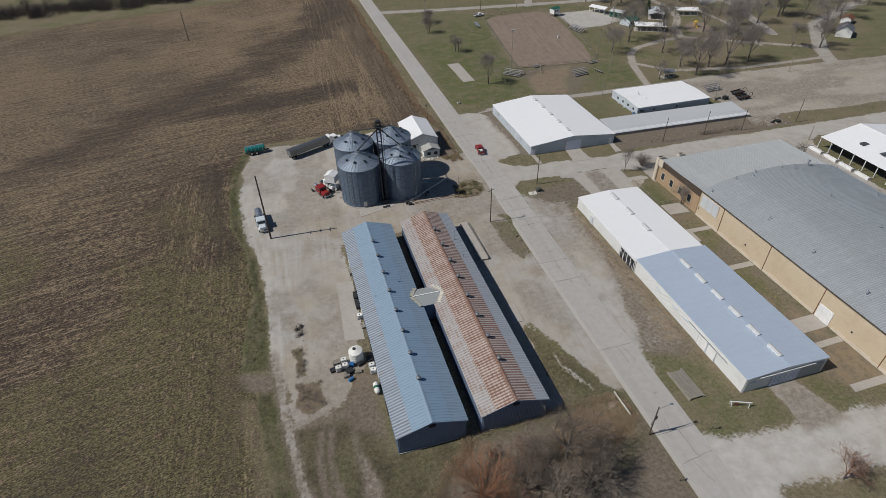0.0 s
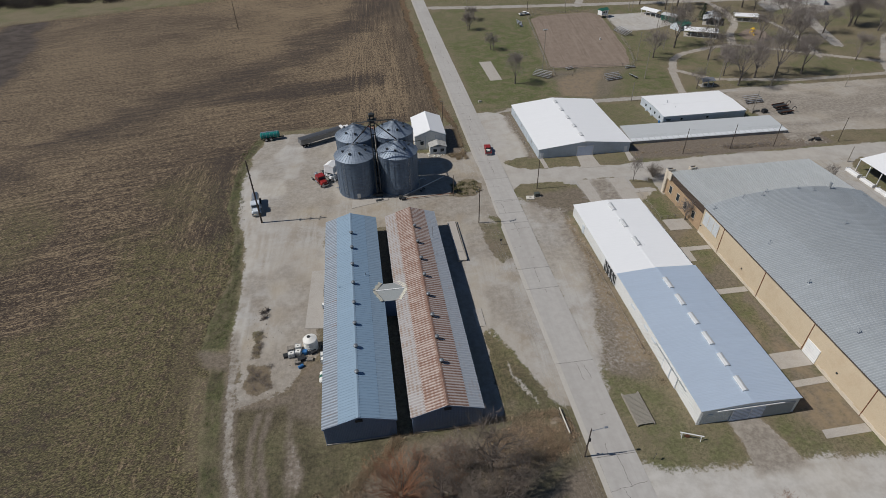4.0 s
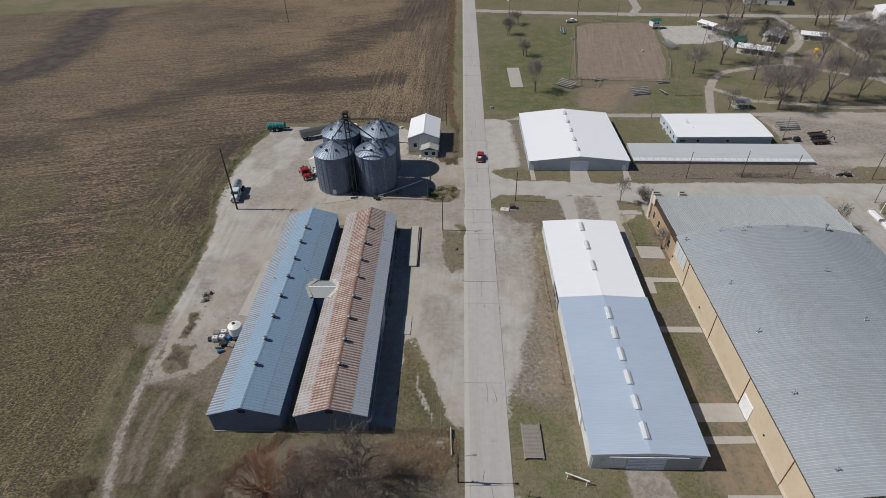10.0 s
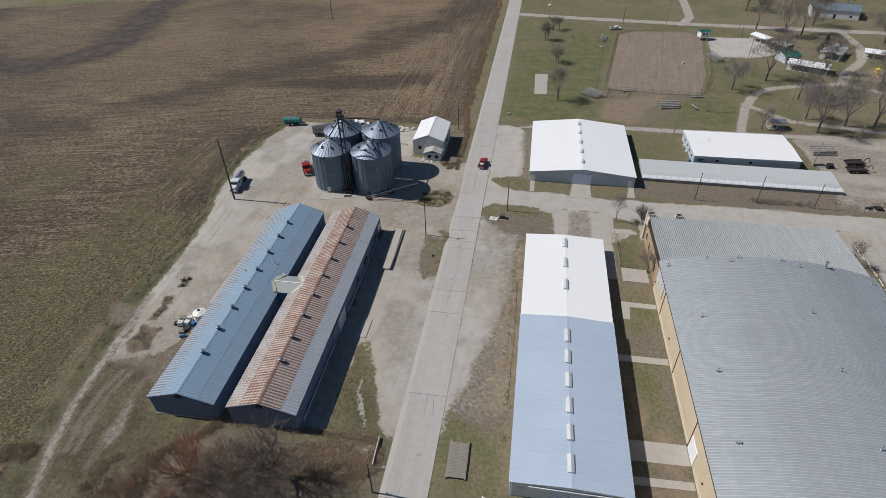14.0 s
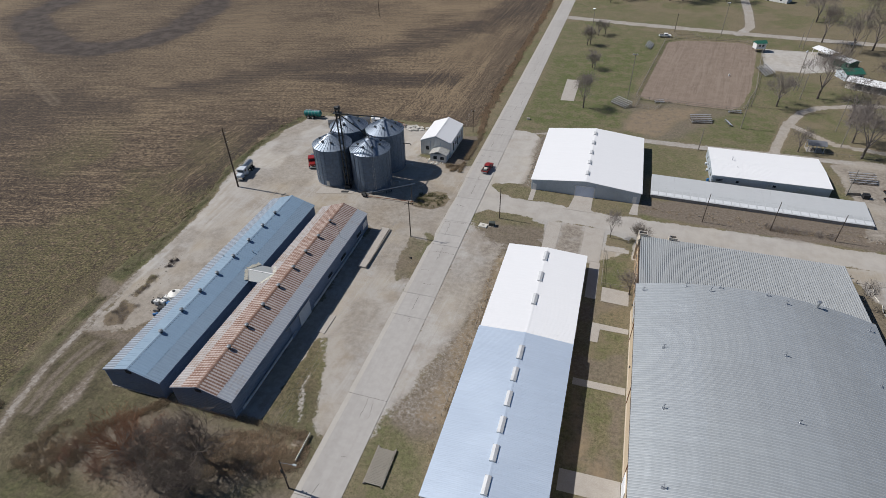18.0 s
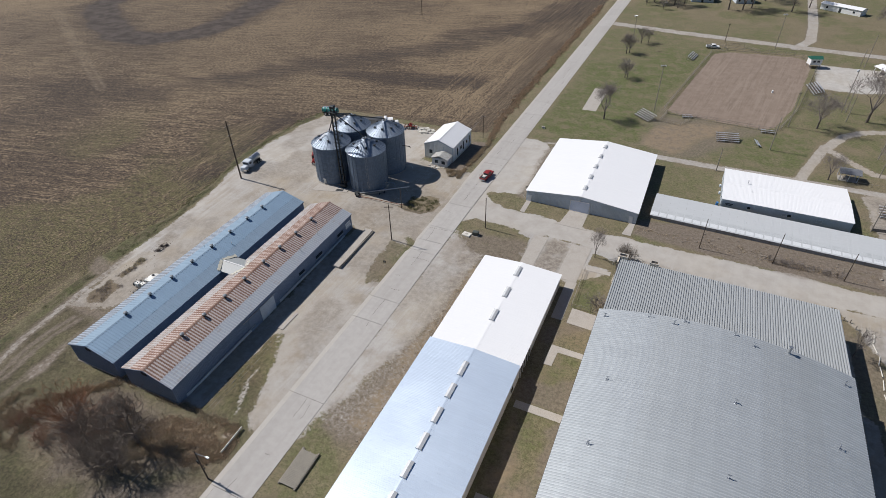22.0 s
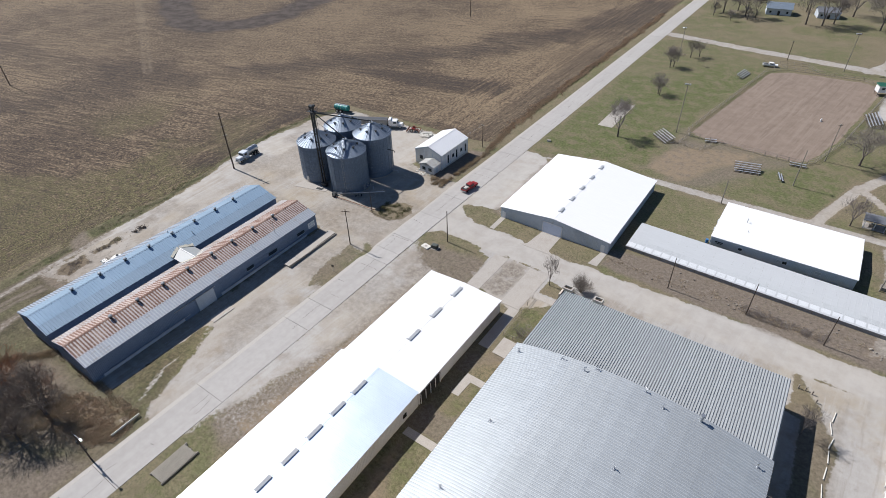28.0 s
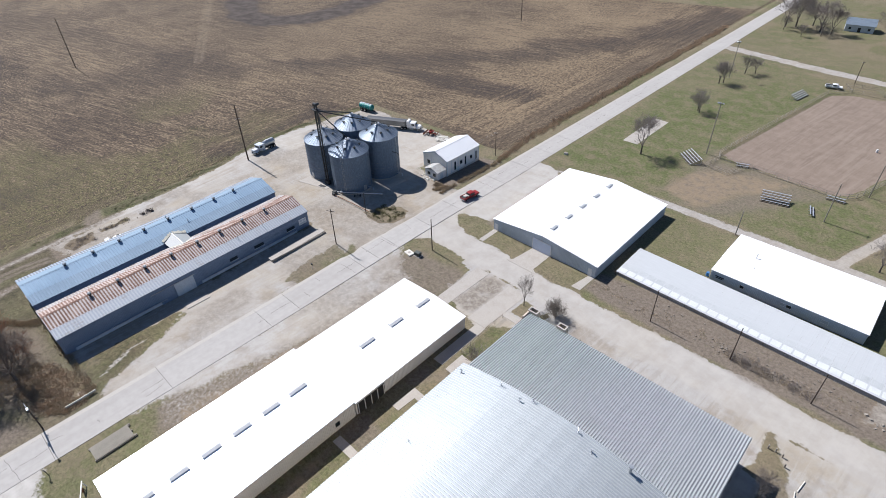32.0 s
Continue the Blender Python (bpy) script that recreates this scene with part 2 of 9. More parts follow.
# ---- helpers of the build ----
def mound(x, y):
    """Height of the ground: level, with a low rise under the grain yard."""
    return 1.3 * np.exp(-0.5 * (x / 38.0) ** 2 - 0.5 * ((y - 128.0) / 22.0) ** 2)


def thing(name, label, category, at=(0, 0, 0), rz=0.0, rx=0.0, group="", kind=""):
    ob = new(name)
    ob.empty_display_size = 0.3
    ob.matrix_basis = pose(*at, rx, 0, rz)
    return tagged(ob, label, category, group, kind)


def part(name, bm, material, parent=None, label="", smooth=False):
    me = bpy.data.meshes.new(name)
    bm.to_mesh(me)
    bm.free()
    me.materials.append(M[material] if isinstance(material, str) else material)
    if smooth:
        me.shade_smooth()
    ob = new(name, me)
    ob.parent = parent
    if label:
        ob["label"] = label
    return ob


def again(ob, m, parent=None):
    """The same mesh once more, as a part of its own."""
    o = new(ob.name.split(".")[0], ob.data)
    o.parent = parent if parent is not None else ob.parent
    o.matrix_basis = m
    for k in ("label",):
        if k in ob:
            o[k] = ob[k]
    return o


def poly(bm, pts):
    return bm.faces.new([bm.verts.new(p) for p in pts])


def box(bm, x0, x1, y0, y1, z0, z1, bevel=0.0):
    v = [bm.verts.new((x, y, z)) for z in (z0, z1) for x, y in ((x0, y0), (x1, y0), (x1, y1), (x0, y1))]
    fs = [bm.faces.new([v[i] for i in f]) for f in ((3, 2, 1, 0), (4, 5, 6, 7), (0, 1, 5, 4), (1, 2, 6, 5), (2, 3, 7, 6), (3, 0, 4, 7))]
    if bevel:
        es = list({e for f in fs for e in f.edges})
        bmesh.ops.bevel(bm, geom=es, offset=bevel, segments=1, affect="EDGES")
    return bm


def boxes(*dims, bevel=0.0):
    bm = bmesh.new()
    for d in dims:
        box(bm, *d, bevel=bevel)
    return bm


def tube(bm, a, b, r0, r1=None, n=6, caps=True):
    a, b = Vector(a), Vector(b)
    r1 = r0 if r1 is None else r1
    d = (b - a).normalized()
    u = d.orthogonal().normalized()
    w = d.cross(u)
    ring = []
    for p, r in ((a, r0), (b, r1)):
        ring.append([bm.verts.new(p + (u * math.cos(2 * math.pi * i / n) + w * math.sin(2 * math.pi * i / n)) * r) for i in range(n)])
    for i in range(n):
        bm.faces.new((ring[0][i], ring[0][(i + 1) % n], ring[1][(i + 1) % n], ring[1][i]))
    if caps:
        bm.faces.new(ring[0][::-1]), bm.faces.new(ring[1])
    return bm


def tubes(*segs, n=6):
    bm = bmesh.new()
    for s in segs:
        tube(bm, *s, n=n)
    return bm


def extrude_profile(bm, prof, axis, a, b):
    """A closed profile of (u, z), pushed along x or y from a to b."""
    P = (lambda u, z, s: (s, u, z)) if axis == "x" else (lambda u, z, s: (u, s, z))
    lo = [bm.verts.new(P(u, z, a)) for u, z in prof]
    hi = [bm.verts.new(P(u, z, b)) for u, z in prof]
    n = len(prof)
    bm.faces.new(lo), bm.faces.new(hi[::-1])
    for i in range(n):
        bm.faces.new((lo[i], hi[i], hi[(i + 1) % n], lo[(i + 1) % n]))
    bmesh.ops.recalc_face_normals(bm, faces=bm.faces[:])
    return bm


def ribbed_wall(bm, p0, p1, z0, top0, top1, n, depth=0.05):
    """A wall face from p0 to p1 with vertical ribs, whose top runs straight from top0 to top1."""
    p0, p1 = Vector((*p0, 0)), Vector((*p1, 0))
    d = p1 - p0
    nor = Vector((d.y, -d.x, 0)).normalized()
    pr = []
    for i in range(n):
        for s, o in ((0.0, 0.0), (0.62, 0.0), (0.70, depth), (0.92, depth)):
            pr.append(((i + s) / n, o))
    pr.append((1.0, 0.0))
    lo, hi = [], []
    for s, o in pr:
        q = p0 + d * s + nor * o
        lo.append(bm.verts.new((q.x, q.y, z0)))
        hi.append(bm.verts.new((q.x, q.y, top0 + (top1 - top0) * s)))
    for i in range(len(pr) - 1):
        bm.faces.new((lo[i], lo[i + 1], hi[i + 1], hi[i]))
    return bm


# ---- ground ----
def value_noise(x, y, cell, seed):
    """Smooth noise from 0 to 1 on a lattice of the given cell."""
    rng = np.random.RandomState(seed)
    tab = rng.rand(256, 256)
    u, v = x / cell, y / cell
    i, j = np.floor(u).astype(int), np.floor(v).astype(int)
    f, h = u - i, v - j
    f, h = f * f * (3 - 2 * f), h * h * (3 - 2 * h)
    at = lambda a, b: tab[a % 256, b % 256]
    return (at(i, j) * (1 - f) + at(i + 1, j) * f) * (1 - h) + (at(i, j + 1) * (1 - f) + at(i + 1, j + 1) * f) * h


def fractal(x, y, cell, seed):
    return (value_noise(x, y, cell, seed) + 0.5 * value_noise(x, y, cell / 2.1, seed + 1) + 0.25 * value_noise(x, y, cell / 4.3, seed + 2)) / 1.75


def to_line(x, y, pts, closed=False):
    d = np.full(x.shape, 1e9)
    pts = list(pts) + ([pts[0]] if closed else [])
    for (ax, ay), (bx, by) in zip(pts, pts[1:]):
        ex, ey = bx - ax, by - ay
        s = np.clip(((x - ax) * ex + (y - ay) * ey) / (ex * ex + ey * ey), 0, 1)
        d = np.minimum(d, np.hypot(x - ax - s * ex, y - ay - s * ey))
    return d


def inside(x, y, pts):
    """Signed distance, positive within the outline."""
    r = np.zeros(x.shape, bool)
    for (ax, ay), (bx, by) in zip(pts, pts[1:] + pts[:1]):
        if ay != by:
            r ^= ((ay > y) != (by > y)) & (x < (bx - ax) * (y - ay) / (by - ay) + ax)
    return np.where(r, 1.0, -1.0) * to_line(x, y, pts, True)


def soft(d, w):
    s = np.clip(d / (2 * w) + 0.5, 0, 1)
    return s * s * (3 - 2 * s)


def grown(a, b, step, factor, end):
    out, s = [a], step
    while abs(out[-1]) < end:
        s *= factor
        out.append(out[-1] + (s if b > a else -s))
    return out


def axis(lo, hi, step, end, extra=(), before=()):
    mid = list(np.arange(lo, hi + 0.01, step))
    for stop, st in extra:
        mid += list(np.arange(mid[-1] + st, stop, st))
    low, st = lo, step
    for stop, st in before:
        mid = list(np.arange(stop, low - st * 0.5, st)) + mid
        low = stop
    return np.array(grown(low, low - 1, st, 1.16, end)[:0:-1] + mid + grown(mid[-1], mid[-1] + 1, (extra[-1][1] if extra else step), 1.16, end)[1:])


gx = axis(-48, 165, 0.6, 3500, ((250, 1.5),), ((-130, 1.2), (-290, 2.4)))
gy = axis(18, 182, 0.6, 3500, ((345, 1.3), (430, 2.2)))
X, Y = [a.ravel() for a in np.meshgrid(gx, gy)]
wob = (fractal(X, Y, 9, 3) - 0.5) * 5.0
wob2 = (fractal(X, Y, 2.2, 8) - 0.5) * 1.8
rag = wob * 0.5 + wob2

FIELD = [(-3600, -900), (-6.5, -900), (-6.5, 20), (-12.3, 38), (-14.6, 50), (-16.2, 60), (-16.8, 71), (-19.4, 76), (-19.2, 84), (-18.4, 90), (-17.0, 97), (-17.8, 105), (-18.6, 114),
         (-22.4, 127), (-23.0, 146), (-21.6, 162), (-18.5, 175.5), (8, 176), (30, 175.5), (42.5, 177), (42.5, 1200), (44, 3600), (-3600, 3600)]
YARD = [(-13.6, 80), (-13.8, 95), (-15, 105), (-15.8, 112), (-19.2, 124), (-20.6, 139), (-20.0, 156), (-16.3, 171.5), (8, 172), (24, 172.5), (31, 168), (31.5, 151), (38, 148.5), (42, 147), (49.5, 150),
        (49.5, 112), (46.8, 112), (46.8, 95), (49.5, 92), (49.5, 50), (47, 52.5), (43, 59), (37.6, 52.5), (32, 52), (32, 110), (19, 112), (4, 111), (3.5, 68), (0, 64.5), (-4.5, 62.5), (-10.5, 61.5), (-12.0, 72)]
EAST_SHOULDER = [(55, 122), (55, 54), (56.4, 55), (56.5, 59), (57.4, 62.4), (59.8, 66), (59.8, 70), (62, 76.5), (63.9, 84), (65.2, 92), (65.4, 102), (65.2, 113), (62, 114)]
SIDE_ROAD = [(54, 123.5), (58, 126.8), (88, 126.3), (157, 125.5), (420, 118), (420, 128), (160, 133.6), (94, 134.0), (63.9, 135.0), (56.7, 139.6), (54, 146)]
ANNEX_FRONT = [(96, 116), (96, 127), (139, 127), (139, 118), (138, 116)]
SHOW_FRONT = [(71, 119.5), (71, 127), (96, 127), (94, 117.5), (86.5, 112), (80, 113)]
NB_WEST = [(55, 138.5), (57.5, 141.5), (66.5, 142), (66.5, 172), (63, 178), (55, 179)]
S_LANE = [(54, 41.5), (60, 37.8), (76, 37.6), (96, 36), (140, 32), (140, 14), (86, 26.5), (62, 28), (54, 20)]
S_DRIVE = [(73.6, 45.5), (79.4, 45.5), (80.2, 41.3), (82, 36), (73, 36), (73.8, 41.8)]
LOT = [(150, 138), (152, 156), (150, 178), (160, 183), (225, 181), (420, 172), (420, 140), (200, 141), (165, 143)]
EAST_ROAD = [(139, 126.5), (143.5, 119.5), (146.5, 112), (146.5, 60), (146.5, -40), (154.5, -40), (154, 110), (158, 122), (166, 126.5)]
SAND = [(95.5, 219.5), (98, 217), (127, 214.5), (130, 217), (136, 236), (145, 288), (143.5, 296), (138, 299), (113, 297), (107, 292)]
BOOTH_LOT = [(147, 292), (176, 292), (177, 268), (160, 262), (144.5, 262)]
NORTH_LOT = [(239, 297), (235, 279), (249, 285), (250, 268), (258, 271), (300, 290), (300, 330), (264, 314), (247, 303)]
THICKET = [(3, 36), (9, 42.5), (13.5, 46.5), (18, 49.6), (31, 49.4), (43, 50.8), (47.8, 46), (44.5, 42), (36, 37.5), (30, 34), (22, 33.5), (12, 35)]
PULL_OFF = [(31, 34), (36, 37.4), (42, 40), (48, 43.5), (48.5, 30), (42, 29), (34, 29)]
DIRT_STRIP = [(97, 136.5), (98, 143), (110, 145), (151, 144), (162, 143), (162, 136), (150, 134.8), (120, 135.5)]
WALK_GRASS = [(89.5, 45), (89.5, 96), (95, 96), (95, 45)]

gravel = soft(inside(X, Y, YARD) + rag * 1.3, 1.7)
for zone, w in ((EAST_SHOULDER, 2.6), (SIDE_ROAD, 0.7), (SHOW_FRONT, 0.8), (ANNEX_FRONT, 0.6), (NB_WEST, 1.0), (S_LANE, 3.0), (LOT, 1.5), (EAST_ROAD, 0.8), (BOOTH_LOT, 2.0), (NORTH_LOT, 2.5)):
    gravel = np.maximum(gravel, soft(inside(X, Y, zone) + rag * 0.7, w))
gravel = np.maximum(gravel, 0.44 * soft(inside(X, Y, [(56, 58), (62, 56), (67.3, 58), (67.3, 113), (62, 116), (56, 110)]) + rag * 1.5, 2.0))
LANES = (([(14, -60), (3, 18), (-3.6, 31), (-6.2, 37.7), (-8.5, 44.2), (-10.3, 51.8), (-11.6, 60.5), (-12.4, 69), (-13.5, 79), (-13.7, 93), (-13.8, 104)], 0.95),
         ([(136.1, 183), (143.1, 204.8), (150, 218), (156.7, 224), (171.4, 229.2), (186, 232), (202, 221), (235, 198)], 1.7),
         ([(186, 232), (192, 245), (205, 262), (212.5, 282), (214, 306)], 2.0),
         ([(143.5, 207), (149, 200), (154.8, 193), (186, 186.4), (230, 186)], 1.5),
         ([(64, 178.5), (90, 181), (115, 180.5), (150, 181), (175, 180)], 1.6),
         ([(140, 313), (147, 328), (150, 361), (153, 420)], 2.6),
         ([(55, 327), (90, 321), (146, 314.5), (243, 306), (420, 292)], 3.4),
         ([(225, 181), (235, 197), (262, 228), (330, 262)], 3.5),
         ([(224.4, 273), (223.9, 261), (223.4, 251), (222, 240), (219.5, 229), (215.6, 218), (213, 209)], 1.3),
         ([(231, 222), (242, 252), (250, 268), (253, 290)], 3.0))
gravel = np.maximum(gravel, 0.9 * soft(inside(X, Y, [(137.2, 36), (137.2, 116), (141.2, 115), (141.6, 98), (143.6, 96), (143.6, 36)]) + wob2 * 0.3, 0.6))
for line, half in LANES:
    gravel = np.maximum(gravel, (0.62 if half == 0.95 else 1.0) * soft(half * 0.88 - to_line(X, Y, line) + wob2 * 0.4, 0.5))
ISLAND = [(37.3, 123.6), (40.2, 122.4), (44.6, 122.8), (47.2, 125.6), (47.4, 129.0), (45.4, 131.8), (42.4, 131.9), (39.2, 128.6)]
EAST_ISLANDS = ([(56.6, 120.8), (58, 123.5), (61.6, 126.0), (68.3, 125.1), (74.2, 124.6), (74.4, 118), (68, 117.6), (60.5, 117.2)], [(56.8, 139.4), (60.1, 136.3), (67.6, 135.2), (67.6, 140.5), (66.6, 143), (60.8, 142.3)],
                [(89.5, 119.8), (94.7, 119.8), (94.7, 123.4), (89.6, 124.8)])
for isle in (ISLAND, *EAST_ISLANDS):
    gravel *= 1 - soft(inside(X, Y, isle) + wob2 * 0.4, 0.4)
WEEDS_A, WEEDS_B = [(-9.8, 80.0), (-7.7, 79.1), (-7.3, 72.2), (-9.3, 72.2)], [(-9.9, 71.5), (-4.8, 70.6), (-4.5, 64.5), (-7.3, 63.3), (-10.0, 65.5)]
MUD = [(0.4, 71.4), (4.5, 70.5), (5.0, 60.8), (4.7, 55.0), (-0.8, 57.6), (-1.2, 65.0)]
BARE_STRIP = [(0, 54), (2.2, 47), (1.4, 43.5), (-0.6, 45), (-1.0, 53)]
gravel = np.maximum(gravel, 0.46 * soft(inside(X, Y, BARE_STRIP) + wob2 * 0.4, 0.5))
for line in ([(-6.2, 59), (-7.2, 53.5), (-6.5, 47.6), (-5.0, 42.3)], [(-4.4, 59), (-5.3, 53.5), (-4.6, 47.6), (-3.2, 42.3)], [(-11, 63.2), (-6, 62.4), (-1, 63.2), (2.6, 67)], [(-11.5, 61.2), (-6, 60.6), (0, 61), (4, 64)]):
    gravel = np.maximum(gravel, 0.24 * soft(0.35 - to_line(X, Y, line) + wob2 * 0.5, 0.4))
gravel *= 1 - 0.9 * soft(inside(X, Y, [(59, 179.1), (61.6, 177.3), (67, 179), (66, 182), (62, 181.6)]) + wob2 * 0.4, 0.4)
gravel *= 1 - 0.6 * soft(inside(X, Y, [(65.3, 142), (65.2, 177), (68, 177), (68, 142)]) + rag * 0.8, 0.7)
for isle in (WEEDS_A, WEEDS_B, MUD):
    gravel *= 1 - 0.85 * soft(inside(X, Y, isle) + rag * 0.8, 0.8)
gravel *= 1 - 0.8 * soft(inside(X, Y, [(42.4, 110.5), (46.6, 109), (47.4, 97), (45.4, 92.5), (43.4, 99)]) + rag * 0.8, 1.0)
# strips where the barns' shadows fall
BARN_SHADE = ([(16.8, 50.5), (16.6, 112), (20.8, 112), (21.0, 50.5)], [(31.6, 51), (31.6, 110), (35.9, 110), (36.2, 51)])
EAST_GRASS = [(36.4, 46), (36.4, 72), (38.2, 73), (40.2, 68.7), (43.0, 62), (44.3, 55), (46.2, 51), (47, 46)]
gravel *= 1 - soft(inside(X, Y, EAST_GRASS) + wob2 * 0.7, 0.9)
gravel *= 1 - soft(1.2 - np.abs(X - 47.6) + rag * 0.3, 0.6) * (Y > 152)
field = soft(inside(X, Y, FIELD) + rag * 0.6, 0.8) * (1 - gravel)
field *= 1 - soft(Y - 392 - 0.3 * np.clip(X, -300, 40) + wob, 2.0) * (X < 42)
dirt = soft(inside(X, Y, THICKET) + rag * 1.5, 2.5)
dirt *= 0.85
for line, half in LANES[1:]:
    dirt = np.maximum(dirt, 0.4 * soft(half + 0.4 - to_line(X, Y, line) + wob2 * 0.4, 0.6))
dirt = np.maximum(dirt, 0.55 * soft(inside(X, Y, [(140, 60), (140, 118), (147, 118), (147, 60)]) + rag, 1.5))
dirt = np.maximum(dirt, 0.9 * soft(inside(X, Y, S_DRIVE) + rag * 0.6, 0.8))
gravel = np.maximum(gravel, 0.85 * soft(inside(X, Y, S_DRIVE) + rag * 0.6, 0.8))
dirt = np.maximum(dirt, soft(inside(X, Y, [(40.2, 148), (40.2, 169), (46.4, 170), (46.6, 148)]) + wob2, 1.0))
dirt = np.maximum(dirt, 0.9 * soft(inside(X, Y, PULL_OFF) + rag, 2.0))
dirt = np.maximum(dirt, soft(inside(X, Y, DIRT_STRIP) + rag, 1.2))
dirt = np.maximum(dirt, 0.75 * soft(inside(X, Y, [(92, 209), (93, 221), (98, 216), (128, 213), (119, 203), (115, 192), (106, 184), (98, 182), (94, 190)]) + rag * 2, 3.0))
dirt = np.maximum(dirt, soft(inside(X, Y, [(57, 58), (62, 55.5), (67.4, 57), (67.4, 113), (62, 116), (62.5, 84), (59, 68)]) + rag * 1.6, 1.6) * 0.85)
dirt = np.maximum(dirt, 0.85 * soft(inside(X, Y, [(60, 113), (58, 118), (62, 122), (74.3, 122), (74.5, 112), (66, 111)]) + rag * 1.6, 1.5))
dirt = np.maximum(dirt, 0.95 * soft(inside(X, Y, [(78.4, 122.9), (79.3, 125.4), (83.2, 125.4), (83.9, 123), (83.8, 114), (78.4, 114)]) + wob2 * 0.3, 0.4))
dirt = np.maximum(dirt, 0.9 * soft(inside(X, Y, MUD) + rag, 1.2))
dirt = np.maximum(dirt, 0.7 * soft(0.65 - to_line(X, Y, [(-0.6, 66), (-0.7, 58.7), (-0.6, 53.1), (-0.3, 45.9), (0.4, 40)]) + wob2 * 0.5, 0.5))
dirt = np.maximum(dirt, 0.9 * soft(1.0 - to_line(X, Y, [(-12.4, 63.1), (-10.3, 61.9), (-6.4, 61.6), (-1.4, 61.9), (3.7, 63.1)]) + wob2 * 0.5, 0.5))
dirt = np.maximum(dirt, soft(inside(X, Y, [(88, 44), (96, 44), (96, 62), (93, 64), (90, 60)]) + rag, 1.5) * 0.8)
dirt = np.maximum(dirt, 0.8 * soft(inside(X, Y, [(86.6, 58.5), (92.5, 58.5), (91, 66), (87.5, 74)]) + rag, 1.2))
dirt = np.maximum(dirt, soft(fractal(X, Y, 8, 91) - 0.58, 0.06) * soft(inside(X, Y, [(86, 62), (96, 62), (96, 103), (86, 103)]), 1.0) * 0.8)
dirt = np.maximum(dirt, 0.9 * soft(inside(X, Y, [(91, 195), (90.7, 188), (101, 184.5), (113, 204), (117, 213), (99, 209), (93, 202)]) + rag * 2, 2.0))
dirt = np.maximum(dirt, 0.9 * soft(inside(X, Y, [(64.8, 142), (64.6, 177), (68, 177), (68, 142)]) + rag * 0.8, 0.8))
dirt = np.maximum(dirt, soft(inside(X, Y, BARE_STRIP) + wob2 * 0.4, 0.5))
for line in ([(-6.2, 59), (-7.2, 53.5), (-6.5, 47.6), (-5.0, 42.3)], [(-4.4, 59), (-5.3, 53.5), (-4.6, 47.6), (-3.2, 42.3)]):
    dirt = np.maximum(dirt, soft(0.5 - to_line(X, Y, line) + wob2 * 0.4, 0.35))
damp = soft(inside(X, Y, [(-16, 20), (-14, 60), (-8, 78), (4, 80), (5, 52), (33, 51), (48, 53), (48, 20)]) + rag * 1.5, 3.0)
damp = np.maximum(damp, 0.8 * soft(inside(X, Y, [(33, 52), (34, 74), (44, 60), (48, 50)]) + rag, 2.0))
damp *= 1 - 0.6 * soft(inside(X, Y, THICKET), 2.0)
dirt = np.maximum(dirt, 0.6 * soft(inside(X, Y, [(-11, 63), (-10, 73), (-5, 76), (3, 74), (4, 60), (-4, 60)]) + rag * 2, 2.0))
dirt = np.maximum(dirt, 0.9 * soft(inside(X, Y, [(-20.5, 76.5), (-13.0, 74.9), (-12.6, 69.0), (-18.2, 71.8)]) + rag * 0.8, 0.8))
dirt = np.maximum(dirt, 0.75 * soft(1.2 - to_line(X, Y, LANES[0][0][:9]) + wob2 * 0.4, 0.5))
dirt = np.maximum(dirt, soft(inside(X, Y, DIRT_STRIP) + rag * 0.6 + 0.8, 0.8))
# shadow tone of the barn strips painted in through the dirt mask
for isle in BARN_SHADE:
    dirt = np.maximum(dirt, 0.5 * soft(inside(X, Y, isle) + wob2 * 0.3, 0.4))
dirt = np.maximum(dirt, 0.6 * soft(inside(X, Y, [(38, 96), (47, 94), (47, 112), (39, 113)]) + rag * 2, 3))
dirt = np.maximum(dirt, 0.4 * soft(inside(X, Y, [(56, 96), (66, 92), (66, 118), (57, 119)]) + rag * 2, 3))
dirt = np.maximum(dirt, 0.8 * soft(inside(X, Y, [(85.5, 44.5), (88.5, 50), (96, 52), (98, 40), (88, 40.5)]) + rag, 1.5))
gravel = np.maximum(gravel, 0.62 * soft(0.15 - to_line(X, Y, [(37.6, 72.5), (38.7, 70), (39.3, 65.7), (39.8, 60.5), (41.3, 57), (42.9, 54)]) + wob2 * 0.55 + 0.5 * np.exp(-((Y - 58.5) / 3.5) ** 2), 0.4))
gravel = np.maximum(gravel, 0.75 * soft(inside(X, Y, [(43.2, 50.6), (45.6, 51.3), (46.0, 49.8), (43.5, 49.3)]) + wob2 * 0.4, 0.4))
sand = soft(inside(X, Y, SAND) + wob2 * 0.5, 0.6)
sand = np.maximum(sand, 0.8 * soft(inside(X, Y, [(197, 246), (196, 238), (201, 232), (210, 237), (213, 249), (206, 253)]) + rag, 1.5))
for zone in (YARD, EAST_SHOULDER):
    dirt = np.maximum(dirt, 0.55 * soft(inside(X, Y, zone), 2.0) * soft(fractal(X, Y * 0.7, 11, 95) - 0.56, 0.06))
dirt = np.maximum(dirt, soft(inside(X, Y, LOT) + rag * 2, 4) * (0.3 + 0.6 * soft(fractal(X * 0.4, Y, 9, 85) - 0.48, 0.1)))
green = np.clip(soft(fractal(X, Y, 14, 21) - 0.5, 0.08) * 0.65, 0, 1)
